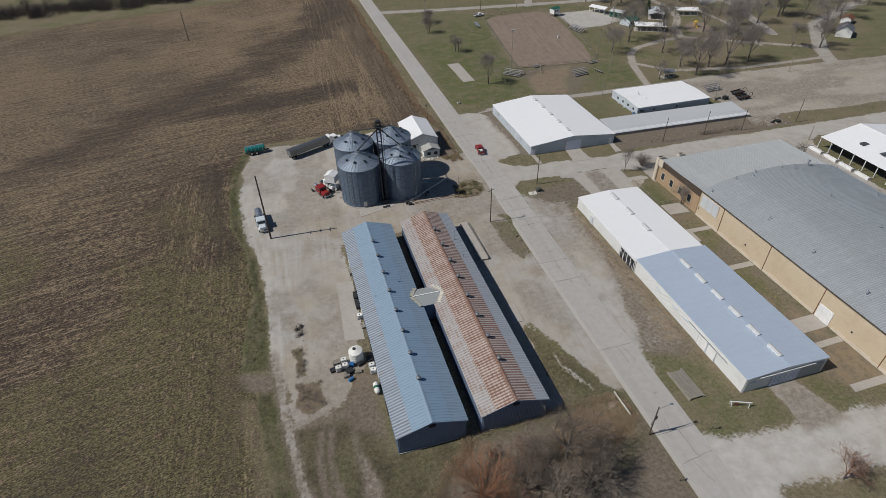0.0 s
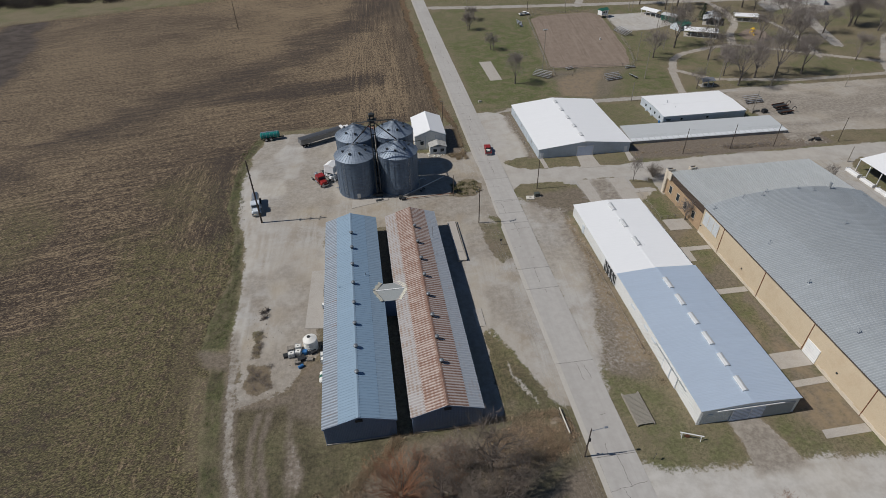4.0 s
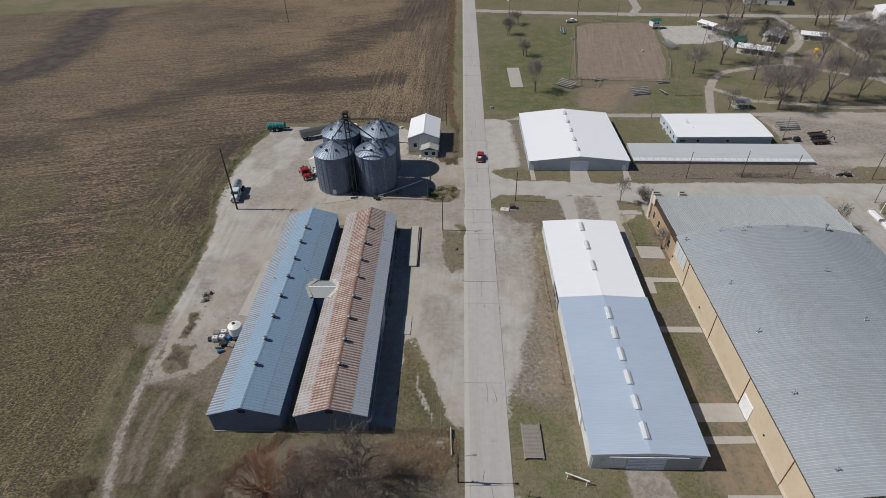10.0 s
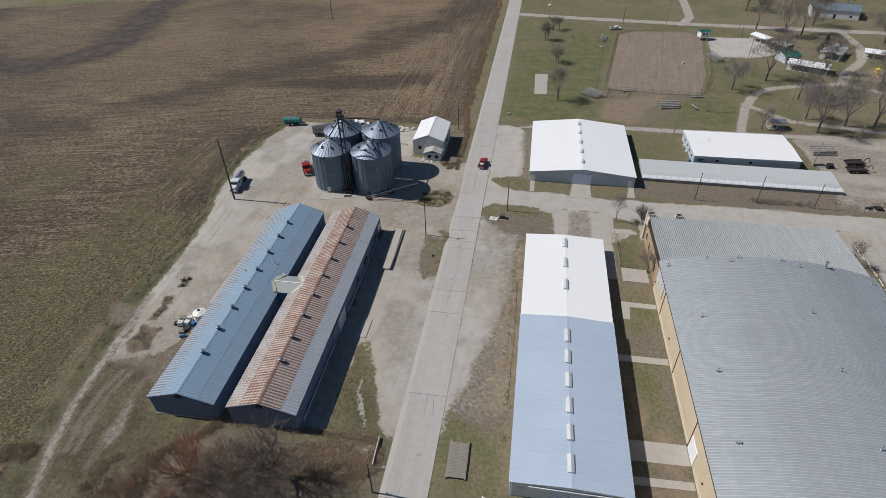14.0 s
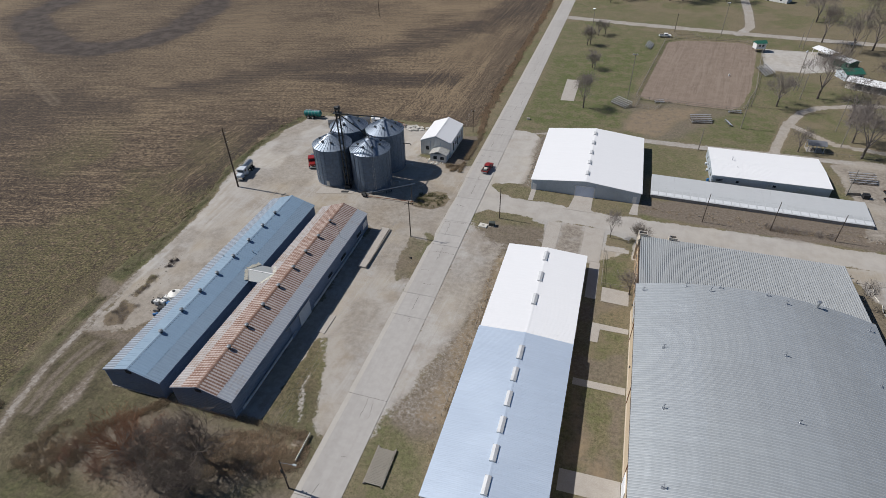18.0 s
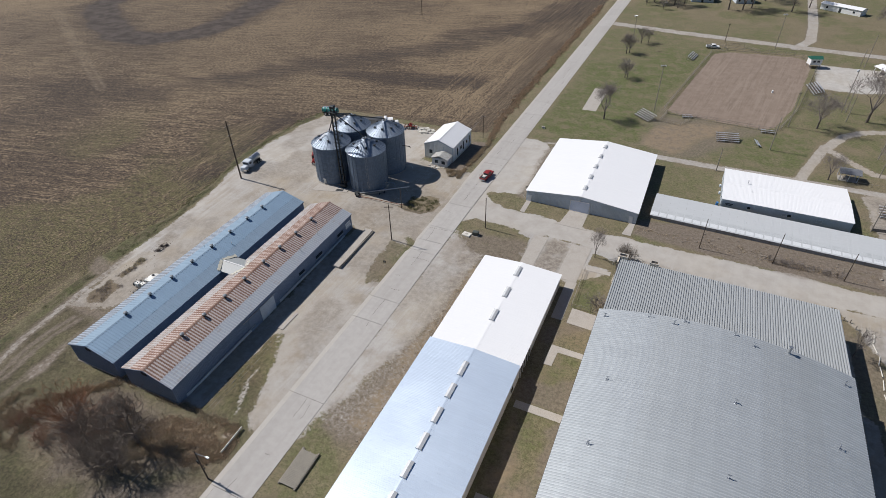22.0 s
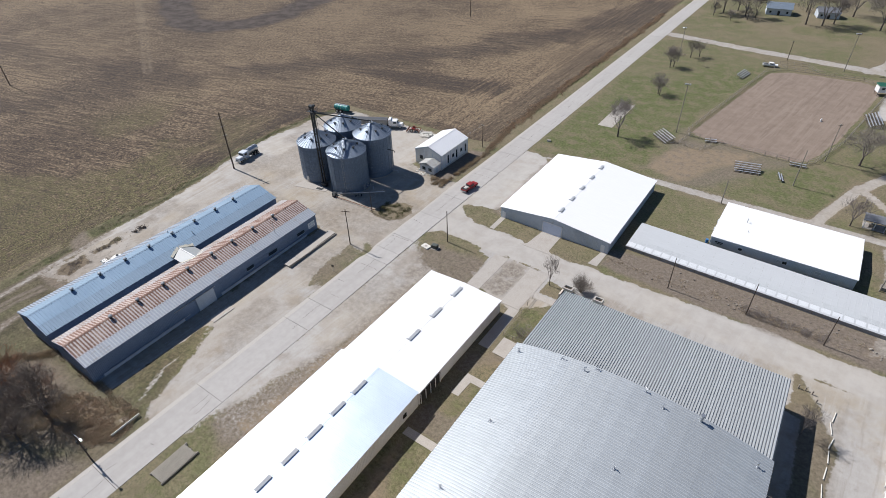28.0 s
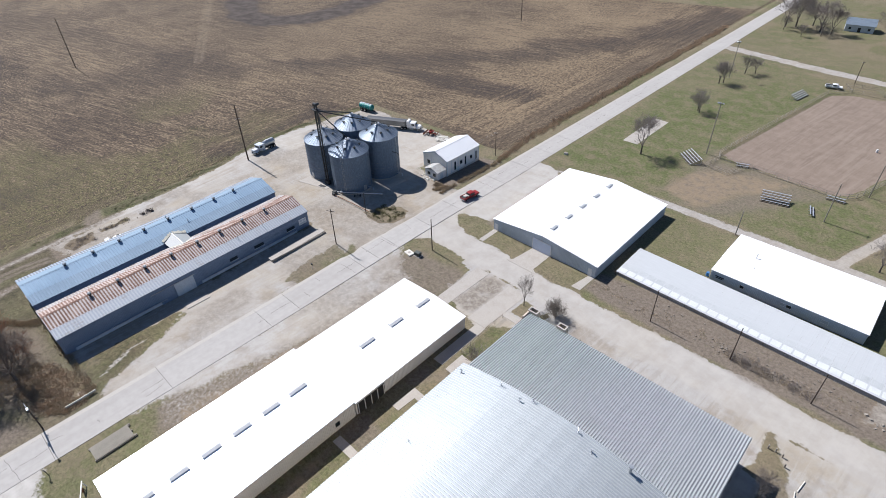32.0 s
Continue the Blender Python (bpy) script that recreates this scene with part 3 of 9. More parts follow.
for spot, k in (([(57, 186), (56, 316), (72, 322), (106, 305), (100, 265), (92, 224), (91, 206), (90, 190), (74, 184)], 1.0), ([(118, 188), (118, 205), (132, 214), (140, 212), (138, 186)], 0.9), ([(57, 330), (57, 352), (140, 345), (136, 322)], 0.35), (WALK_GRASS, 0.3), ([(88.5, 77.5), (95, 77.5), (95, 90), (91.5, 90)], 1.0), ([(90.5, 66), (93, 60), (95.6, 60), (95.6, 74.5), (89.5, 74.5)], 0.75), ([(64, 188), (72, 206), (74, 240), (86, 262), (95, 240), (92, 208), (82, 190)], 0.95), ([(-4, 14), (14, 18), (19, 32), (8, 34.5), (0, 32)], 0.7), ([(68, 134.5), (96, 134.5), (96, 141.5), (68, 141.5)], 0.4), ([(89, 101), (94.5, 101), (94.5, 117), (89, 117)], 0.8),
                ([(2, 36), (13, 47), (22, 51.5), (4, 54), (-7, 56), (-5, 40)], 0.35), ([(38, 123), (47, 124.5), (46, 131.5), (41, 132)], 0.5), ([(57, 121), (59, 126), (69, 126), (67, 123), (60, 121)], 0.3), ([(57, 38), (73, 38), (73, 45), (66, 45), (66, 54), (57, 54)], 0.6), ([(80.6, 37), (88, 38), (87, 45.3), (80, 45.3)], 0.65),
                ([(100, 212), (140, 192), (140, 212), (128, 214)], 0.7), ([(98, 150), (98, 178), (115, 178), (115, 150)], 0.55)):
    if k == 1.0:
        k = 0.55 + 0.45 * soft(fractal(X, Y, 38, 25) - 0.47, 0.10)
    green = np.maximum(green, k * soft(inside(X, Y, spot) + rag * 1.2, 1.6))
green *= 1 - 0.55 * soft(inside(X, Y, [(56, 116), (56, 143), (97, 143), (97, 118.5), (88, 118.5), (76, 116)]), 1.0)
# green verges between the farm track and the field
for verge in ([(-6, 20), (-12, 38), (-14.3, 49.5), (-15.9, 59), (-16.4, 71.6), (-13.9, 69.6), (-13.1, 60.5), (-11.9, 48.7), (-8.6, 38), (-1, 20)],
              [(-18.3, 114), (-17.5, 105), (-16.6, 97), (-18.2, 90), (-19, 84), (-19.2, 77), (-14.3, 75.8), (-14.7, 82.6), (-14.7, 94.6), (-15.8, 104.6), (-16.4, 112)],
              [(-18, 176), (-21.3, 162.5), (-22.7, 146), (-22.2, 127.5), (-18.3, 114), (-16.6, 112.3), (-19.9, 124), (-21.2, 139), (-20.6, 156), (-16.5, 173.6)]):
    lush = soft(inside(X, Y, verge) + rag * 0.55, 0.6) * (0.55 + 0.45 * soft(fractal(X, Y, 6, 31) - 0.45, 0.1))
    green = np.maximum(green, lush)
    gravel, field, dirt, damp = gravel * (1 - lush), field * (1 - lush), dirt * (1 - 0.7 * lush), np.maximum(damp * (1 - 0.3 * lush), 1.1 * lush)
blur = (fractal(X * 0.5, Y, 22, 40) - 0.5) * 26 + (fractal(X * 0.3, Y, 5, 43) - 0.5) * 14
drain = lambda line, half, w, k=1.0: soft(half - to_line(X, Y, line) + blur * k, w)
swale = 0.95 * drain([(-140, 80), (-123, 125), (-107, 153), (-88, 174), (-66, 197), (-45, 217), (-28, 238), (-14, 258), (2, 287), (24, 330), (34, 380)], 10.5, 9) * (0.4 + 0.6 * soft(Y - 165, 18))
swale = np.maximum(swale, drain([(-48, 205), (-22, 210), (4, 214), (17, 219)], 5.0, 5, 0.5))
RING = [(-166, 350), (-160, 315), (-150, 285), (-142, 255), (-143, 234), (-157, 217), (-180, 216), (-214, 232), (-250, 258), (-262, 300), (-268, 360)]
ring = soft(9.5 - to_line(X, Y, RING) + (fractal(X, Y, 14, 47) - 0.5) * 7 + (fractal(X, Y, 4, 48) - 0.5) * 3, 1.3)
swale = np.maximum(swale, drain(RING, 15, 5, 0.4) * 0.5)
swale = np.maximum(swale, drain([(-100, 168), (-140, 150), (-220, 140)], 8, 14) * 0.45)
swale = np.maximum(swale, drain([(-320, 60), (-200, 92), (-140, 100)], 8, 12) * 0.5)
swale = np.maximum(swale, drain([(-28, 158), (-27, 146), (-25, 132), (-22.5, 112)], 3.0, 3.5, 0.25) * 0.85)
swale = np.maximum(swale, drain([(-52, 88), (-46, 70), (-40, 40)], 3.5, 8, 0.8) * 0.7)
swale = np.maximum(swale, drain([(-100, 62), (-72, 52), (-50, 20)], 5, 8, 0.8) * 0.6) * field
# heading of the drill rows, weeds, bare headland
north_rows = np.maximum(soft(inside(X, Y, [(10, 176), (12, 1200), (44, 1200), (44, 176)]) + wob, 2.5), 0.9 * soft(inside(X, Y, [(-44, 155), (-36, 112), (-34, 60), (-30, -60), (-10, -60), (-14, 110), (-21, 158)]) + wob * 1.5, 4))
weeds = soft(fractal(X, Y, 30, 51) - 0.43 + 0.16 * np.clip((105 - Y) / 60, -1, 1), 0.09) * soft(140 - Y + wob * 4, 25) * soft(X + 85, 15)
for cx, cy, cr in ((-46, 91, 9), (-60, 76, 12), (-72, 60, 14), (-40, 58, 10), (-26, 82, 7)):
    weeds = np.maximum(weeds, soft(cr - np.hypot(X - cx, Y - cy) + blur * 0.6, 4) * 0.9)
bare = soft(inside(X, Y, [(31, 178), (32.5, 200), (33, 1200), (48, 1200), (48, 176)]) + wob * 0.5, 1.5)
bare = np.maximum(bare, 0.9 * soft(inside(X, Y, [(-27, 86.6), (-20.7, 84.4), (-18, 76), (-19.8, 62.5), (-19, 40), (-23.4, 40), (-22.7, 63.2)]) + rag * 1.2, 1.2))
bare = np.maximum(bare, 0.8 * soft(inside(X, Y, [(-24, 172), (-24, 178), (36, 181), (44, 176), (30, 174)]) + rag, 1.2))
# wide soft zone that only tones the far field darker, not headland
bare = np.maximum(bare, 0.5 * soft(inside(X, Y, [(-270, 175), (-40, 168), (-26, 230), (-60, 345), (-200, 370), (-290, 330)]) + blur, 25))
track = soft(0.5 - np.abs(to_line(X, Y, [(-262, 238), (-230, 219), (-195, 199), (-158, 178), (-120, 156)]) - 1.3) + wob2 * 0.3, 0.6)
track = np.maximum(track, 0.8 * soft(inside(X, Y, [(-19.6, 70), (-16.6, 69), (-14.6, 50), (-17.4, 50)]) + rag * 0.8, 0.8))
pale = np.zeros_like(X)
for line, half in LANES[1:]:
    pale = np.maximum(pale, 0.55 * soft(half - to_line(X, Y, line) + wob2 * 0.4, 0.6))
for zone, k in ((S_LANE, 1.0), (LOT, 0.4), (BOOTH_LOT, 0.8), (S_DRIVE, 0.5), (NB_WEST, 0.6), ([(55, 58), (62, 62), (63, 84), (60, 112), (55, 118)], 0.45), ([(-20, 126), (-20, 165), (-8, 171), (26, 171), (30, 150), (10, 128)], 0.5)):
    pale = np.maximum(pale, k * soft(inside(X, Y, zone) + rag * 2, 3))
pale = np.maximum(pale, 0.7 * soft(0.22 - np.abs(to_line(X, Y, LANES[0][0]) - 0.62) + wob2 * 0.5, 0.5))
ruts_w = np.abs(to_line(X, Y, [(-11.6, 60), (-12.8, 69.3), (-13.0, 80.8), (-12.7, 92), (-12.8, 102), (-15.2, 116), (-17.6, 128), (-18.4, 142)]) - 0.8)
pale = np.maximum(pale, 0.9 * soft(0.35 - ruts_w + wob2 * 0.3, 0.35))
for line in ([(-17.4, 172), (-20.2, 162.9), (-20.6, 150), (-17.3, 130.6), (-15.3, 117), (-14.7, 104)], [(-14.1, 164), (-17.0, 152.6), (-15.6, 135), (-12.2, 118.6), (-12.2, 106), (-12.9, 90)], [(26, 150), (8, 146), (-8, 139), (-13, 128), (-10.5, 112), (-10.0, 96)]):
    rut = np.abs(to_line(X, Y, line) - 0.85)
    pale = np.maximum(pale, 0.85 * soft(0.3 - rut + wob2 * 0.3, 0.35))
pale = np.maximum(pale, 0.6 * soft(0.9 - to_line(X, Y, [(-11.2, 63), (-8, 61.8), (-3, 61.5), (1, 64)]) + wob2 * 0.5, 0.5))
sandy = 0.9 * soft(inside(X, Y, [(-6.5, 88), (-2.9, 88), (-2.1, 82.0), (-5.0, 80.3), (-7.2, 84.1)]) + rag * 1.2, 1.2)
sandy = np.maximum(sandy, 0.4 * soft(inside(X, Y, [(-9, 78), (-9, 108), (4, 108), (4, 78)]) + rag * 2, 3))
sandy = np.maximum(sandy, 0.8 * soft(inside(X, Y, [(28, 45), (34, 49), (44.5, 52), (47, 48.7), (46, 43.7), (40, 44), (34, 42)]) + rag, 1.2))
sandy = np.maximum(sandy, 0.7 * soft(inside(X, Y, [(62.5, 60), (67.3, 60), (67.3, 108), (65, 108)]) + rag * 1.2, 0.8))
sandy = np.maximum(sandy, 0.5 * soft(inside(X, Y, YARD) + rag, 2) * soft(fractal(X, Y, 18, 83) - 0.46, 0.12))
for line, half in LANES[1:4]:
    sandy = np.maximum(sandy, 0.6 * soft(half + 0.3 - to_line(X, Y, line) + wob2 * 0.4, 0.6))
for zone, k in ((LOT, 0.7), ([(91, 195), (90.7, 188), (101, 184.5), (113, 204), (117, 213), (99, 209), (93, 202)], 0.75), (S_DRIVE, 0.8), ([(85.5, 44.5), (88, 40), (96, 38), (96, 52), (88, 50)], 0.9), ([(89.6, 54), (93, 50), (94.8, 50), (94.8, 60), (92, 64)], 0.8), ([(86.6, 58.5), (92.5, 58.5), (91, 66), (87.5, 74)], 0.9), ([(89.6, 92), (94.8, 93), (94.8, 98), (89.6, 98)], 0.6)):
    sandy = np.maximum(sandy, k * soft(inside(X, Y, zone) + rag * 1.2, 1.2))
smooth_way = np.maximum(soft(inside(X, Y, SIDE_ROAD) + wob2 * 0.4, 0.7), 0.5 * soft(inside(X, Y, NB_WEST) + rag, 1.5))
smooth_way = np.maximum(smooth_way, 0.45 * soft(inside(X, Y, YARD) - 1 + rag * 2, 3) * soft(fractal(X, Y, 12, 71) - 0.5, 0.1))
Z = mound(X, Y) + (fractal(X, Y, 5, 60) - 0.5) * 0.12 * (1 - gravel) - 0.55 * np.exp(-((X - 43.2) / 1.3) ** 2) * soft(Y - 178, 5)
Z += 0.55 * soft(inside(X, Y, THICKET) - 4, 4) * (fractal(X, Y, 4, 77) - 0.6) * 2
Z -= 0.10 * np.exp(-((np.abs(X - 52.0) - 0) / 3.3) ** 4)

nx, ny = len(gx), len(gy)
gm = bpy.data.meshes.new("ground")
ii = np.arange(nx * ny).reshape(ny, nx)
quads = np.stack([ii[:-1, :-1], ii[:-1, 1:], ii[1:, 1:], ii[1:, :-1]], -1).reshape(-1, 4)
gm.vertices.add(nx * ny)
gm.vertices.foreach_set("co", np.stack([X, Y, Z], -1).astype(np.float32).ravel())
gm.loops.add(quads.size)
gm.loops.foreach_set("vertex_index", quads.astype(np.int32).ravel())
gm.polygons.add(len(quads))
gm.polygons.foreach_set("loop_start", np.arange(0, quads.size, 4, dtype=np.int32))
gm.polygons.foreach_set("use_smooth", np.ones(len(quads), bool))
for nm, (r, g_, b_) in (("cover", (gravel, field, dirt)), ("tint", (sand, green, swale)), ("crop", (north_rows, weeds, bare)), ("wear", (track, pale, damp)), ("lie", (ring, sandy, smooth_way))):
    a = gm.attributes.new(nm, "FLOAT_COLOR", "POINT")
    a.data.foreach_set("color", np.stack([r, g_, b_, np.ones_like(r)], -1).astype(np.float32).ravel())
gm.update()
gm.validate()

g = Graph("ground")
cov, tin = g.attr("cover"), g.attr("tint")
crop, worn, lie = g.attr("crop"), g.attr("wear"), g.attr("lie")
n_fine, n_mid, n_big = g.noise(2.2, 6, 0.75), g.noise(0.9, 5, 0.62), g.noise(0.08, 4, 0.6)
turf = g.noise(1.5, 8, 0.8)
tuft = g.noise(2.6, 4, 0.7)
patch = g.noise(0.16, 7, 0.68)
grass = g.mix(g.ramp(turf, 0.32, 0.70), (0.102, 0.090, 0.054), (0.240, 0.205, 0.130))
grass = g.mix(g.math("MULTIPLY", g.ramp(patch, 0.42, 0.62), 0.45), grass, (0.215, 0.172, 0.116))
blotch = g.math("MULTIPLY", g.ramp(g.noise(0.42, 7, 0.74), 0.50, 0.63), 0.5)
greens = g.mix(g.ramp(turf, 0.32, 0.70), (0.055, 0.070, 0.026), (0.150, 0.166, 0.068))
greens = g.mix(g.math("MULTIPLY", g.ramp(tuft, 0.50, 0.68), 0.3), greens, (0.19, 0.175, 0.09))
speck = g.noise(4.2, 2, 0.5)
grass = g.mix(g.math("MULTIPLY", g.ramp(speck, 0.56, 0.66), 0.3), grass, (0.30, 0.26, 0.18))
grass = g.mix(g.math("MULTIPLY", g.ramp(speck, 0.45, 0.34), 0.4), grass, (0.035, 0.032, 0.018))
grass = g.mix(g.math("MULTIPLY", tin[1], g.math("SUBTRACT", 1.0, g.math("MULTIPLY", g.ramp(g.noise(0.22, 7, 0.72), 0.43, 0.61), 0.72))), grass, greens)
grass = g.mix(blotch, grass, (0.158, 0.130, 0.088))
grass = g.mix(g.math("MULTIPLY", g.ramp(g.noise(0.3, 6, 0.72), 0.57, 0.70), 0.45), grass, (0.18, 0.142, 0.098))
grass = g.mix(g.math("MULTIPLY", worn[2], g.math("ADD", 0.36, g.math("MULTIPLY", g.ramp(patch, 0.38, 0.62), 0.42))), grass, g.mix(g.ramp(turf, 0.36, 0.66), (0.027, 0.024, 0.016), (0.086, 0.075, 0.047)))
# stubble: short strokes and longer streaks along the drill rows, two headings
px = g.n.new("ShaderNodeSeparateXYZ")
g.l.new(g.pos, px.inputs[0])
stroke_ew = g.noise(1.0, 3, 0.6, g.mapped((0.75, 2.1, 0.5), 13))
stroke_ns = g.noise(1.0, 3, 0.6, g.mapped((2.1, 0.55, 0.5), -1))
rows = g.mix(crop[0], stroke_ew, stroke_ns)
streak_ew = g.noise(1.0, 5, 0.62, g.mapped((0.07, 0.62, 0.5), 13))
streak_ns = g.noise(1.0, 5, 0.62, g.mapped((0.75, 0.03, 0.5), -1))
streak = g.mix(crop[0], streak_ew, streak_ns)
small_ew = g.noise(1.0, 2, 0.5, g.mapped((2.0, 4.6, 1.0), 16))
soil = g.mix(g.ramp(g.noise(0.6, 6, 0.7), 0.3, 0.7), (0.031, 0.023, 0.0185), (0.083, 0.062, 0.047))
straw = g.mix(g.ramp(g.noise(1.8, 3, 0.6), 0.3, 0.7), (0.195, 0.146, 0.088), (0.365, 0.278, 0.180))
thick = g.math("MULTIPLY", g.ramp(g.noise(0.014, 6, 0.6), 0.25, 0.65), g.math("ADD", 0.6, g.math("MULTIPLY", g.ramp(px.outputs[1], 70.0, 230.0), 0.4)))
bias = g.math("ADD", g.math("MULTIPLY", g.math("SUBTRACT", thick, 0.5), 0.15), g.math("MULTIPLY", g.math("SUBTRACT", streak, 0.5), 0.42))
bias = g.math("ADD", bias, g.math("MULTIPLY", g.ramp(px.outputs[1], 150.0, 300.0), 0.035))
bias = g.math("SUBTRACT", bias, g.math("MULTIPLY", tin[2], 0.13))
bias = g.math("SUBTRACT", bias, g.math("MULTIPLY", crop[2], 0.07))
furrow_ew = g.noise(1.0, 2, 0.5, g.mapped((0.06, 1.9, 0.5), 13))
furrow_ns = g.noise(1.0, 2, 0.5, g.mapped((1.9, 0.04, 0.5), -1))
furrow = g.mix(crop[0], furrow_ew, furrow_ns)
bias = g.math("ADD", bias, g.math("MULTIPLY", g.math("SUBTRACT", furrow, 0.5), 0.3))
away = g.ramp(px.outputs[1], 100.0, 210.0)
near_cover = g.math("MULTIPLY", g.ramp(g.math("ADD", rows, bias), 0.47, 0.62), 0.76)
near_cover = g.math("MAXIMUM", near_cover, g.math("MULTIPLY", g.ramp(g.math("ADD", small_ew, bias), 0.53, 0.64), 0.6))
far_cover = g.math("MULTIPLY", g.ramp(g.math("ADD", rows, bias), 0.36, 0.70), 0.84)
cover = g.mix(away, near_cover, far_cover)
fieldc = g.mix(cover, soil, straw)
fieldc = g.mix(g.math("MULTIPLY", crop[1], g.math("MULTIPLY", g.ramp(g.noise(0.5, 6, 0.75), 0.34, 0.56), 0.8)), fieldc, g.mix(g.ramp(g.noise(1.7, 4, 0.7, g.mapped((0.8, 1.5, 1.0), 13)), 0.38, 0.62), (0.038, 0.034, 0.019), (0.170, 0.156, 0.073)))
fieldc = g.mix(g.math("MULTIPLY", tin[2], g.math("MULTIPLY", g.ramp(streak, 0.70, 0.36), 0.62)), fieldc, g.mix(g.ramp(turf, 0.35, 0.65), (0.034, 0.029, 0.027), (0.068, 0.056, 0.049)))
fieldc = g.mix(g.math("MULTIPLY", crop[2], g.math("MULTIPLY", g.ramp(streak, 0.3, 0.7), 0.6)), fieldc, (0.128, 0.100, 0.070))
fleck = g.noise(3.4, 2, 0.5, g.mapped((0.7, 1.3, 1.0), 13))
fieldc = g.mix(g.math("MULTIPLY", g.ramp(fleck, 0.57, 0.67), g.math("SUBTRACT", 0.30, g.math("MULTIPLY", away, 0.1))), fieldc, (0.42, 0.33, 0.22))
fieldc = g.mix(g.math("MULTIPLY", g.ramp(fleck, 0.47, 0.35), g.math("SUBTRACT", 0.58, g.math("MULTIPLY", away, 0.2))), fieldc, (0.026, 0.020, 0.016))
fieldc = g.mix(g.math("MULTIPLY", lie[0], 0.9), fieldc, g.mix(g.ramp(g.noise(0.16, 5, 0.6), 0.36, 0.64), (0.050, 0.041, 0.036), (0.088, 0.073, 0.064)))
fieldc = g.mix(g.math("MULTIPLY", worn[0], 0.25), fieldc, (0.33, 0.27, 0.19))
stone = g.mix(g.ramp(n_mid, 0.2, 0.8), (0.342, 0.325, 0.300), (0.402, 0.386, 0.362))
stone = g.mix(g.math("MULTIPLY", g.ramp(g.noise(0.11, 7, 0.7), 0.46, 0.62), 0.75), stone, (0.262, 0.222, 0.175))
stone = g.mix(g.math("MULTIPLY", g.ramp(g.noise(0.05, 5, 0.65), 0.47, 0.62), 0.65), stone, (0.365, 0.318, 0.245))
ruts = g.noise(1.0, 4, 0.6, g.mapped((0.9, 0.06, 0.5), -4), 0.8)
stone = g.mix(g.math("MULTIPLY", g.ramp(ruts, 0.52, 0.70), 0.4), stone, (0.44, 0.42, 0.388))
stone = g.mix(g.math("MULTIPLY", g.ramp(ruts, 0.46, 0.34), 0.35), stone, (0.25, 0.22, 0.185))
stone = g.mix(g.math("MULTIPLY", g.ramp(g.noise(0.55, 6, 0.7), 0.60, 0.70), 0.4), stone, (0.22, 0.195, 0.165))
stone = g.mix(g.math("MULTIPLY", lie[1], 0.55), stone, (0.345, 0.275, 0.178))
stone = g.mix(g.math("MULTIPLY", g.ramp(turf, 0.50, 0.68), 0.16), stone, (0.265, 0.240, 0.205))
stone = g.mix(g.math("MULTIPLY", g.ramp(tuft, 0.56, 0.70), 0.14), stone, (0.46, 0.44, 0.41))
peb = g.noise(7.0, 3, 0.7)
stone = g.mix(g.math("MULTIPLY", g.ramp(peb, 0.52, 0.66), 0.2), stone, (0.20, 0.178, 0.15))
stone = g.mix(g.math("MULTIPLY", g.ramp(peb, 0.46, 0.34), 0.2), stone, (0.52, 0.50, 0.465))
stone = g.mix(g.math("MULTIPLY", worn[1], 0.7), stone, g.mix(g.ramp(g.noise(0.4, 6, 0.68), 0.35, 0.65), (0.52, 0.50, 0.465), (0.41, 0.388, 0.355)))
stone = g.mix(g.math("MULTIPLY", lie[2], 0.75), stone, g.mix(g.ramp(g.noise(0.25, 5, 0.65), 0.32, 0.68), (0.37, 0.345, 0.31), (0.44, 0.415, 0.378)))
grass = g.mix(g.math("MULTIPLY", lie[1], g.math("MULTIPLY", g.ramp(turf, 0.4, 0.62), 0.7)), grass, (0.235, 0.172, 0.105))
earth = g.mix(g.ramp(turf, 0.36, 0.66), (0.128, 0.104, 0.081), (0.218, 0.184, 0.148))
earth = g.mix(g.math("MULTIPLY", lie[1], g.ramp(g.noise(0.5, 5, 0.65), 0.3, 0.6)), earth, (0.265, 0.203, 0.135))
arena_sand = g.mix(g.ramp(g.noise(0.3, 5, 0.65), 0.3, 0.7), (0.205, 0.160, 0.126), (0.248, 0.198, 0.158))
drag = g.noise(1.0, 4, 0.65, g.mapped((0.75, 0.035, 0.5), -9), 1.2)
arena_sand = g.mix(g.math("MULTIPLY", g.ramp(drag, 0.52, 0.66), 0.55), arena_sand, (0.275, 0.225, 0.182))
arena_sand = g.mix(g.math("MULTIPLY", g.ramp(drag, 0.46, 0.34), 0.5), arena_sand, (0.158, 0.122, 0.097))
arena_sand = g.mix(g.math("MULTIPLY", g.ramp(turf, 0.5, 0.7), 0.35), arena_sand, (0.165, 0.125, 0.10))
ragged = g.math("MULTIPLY", g.math("SUBTRACT", g.noise(1.3, 6, 0.7), 0.5), 1.5)


def broken(v, lo=0.32, hi=0.68):
    """A zone's edge, frayed by noise."""
    inner = g.math("MULTIPLY", g.math("MULTIPLY", v, g.math("SUBTRACT", 1.0, v)), 4.0)
    return g.ramp(g.math("ADD", v, g.math("MULTIPLY", ragged, inner)), lo, hi)


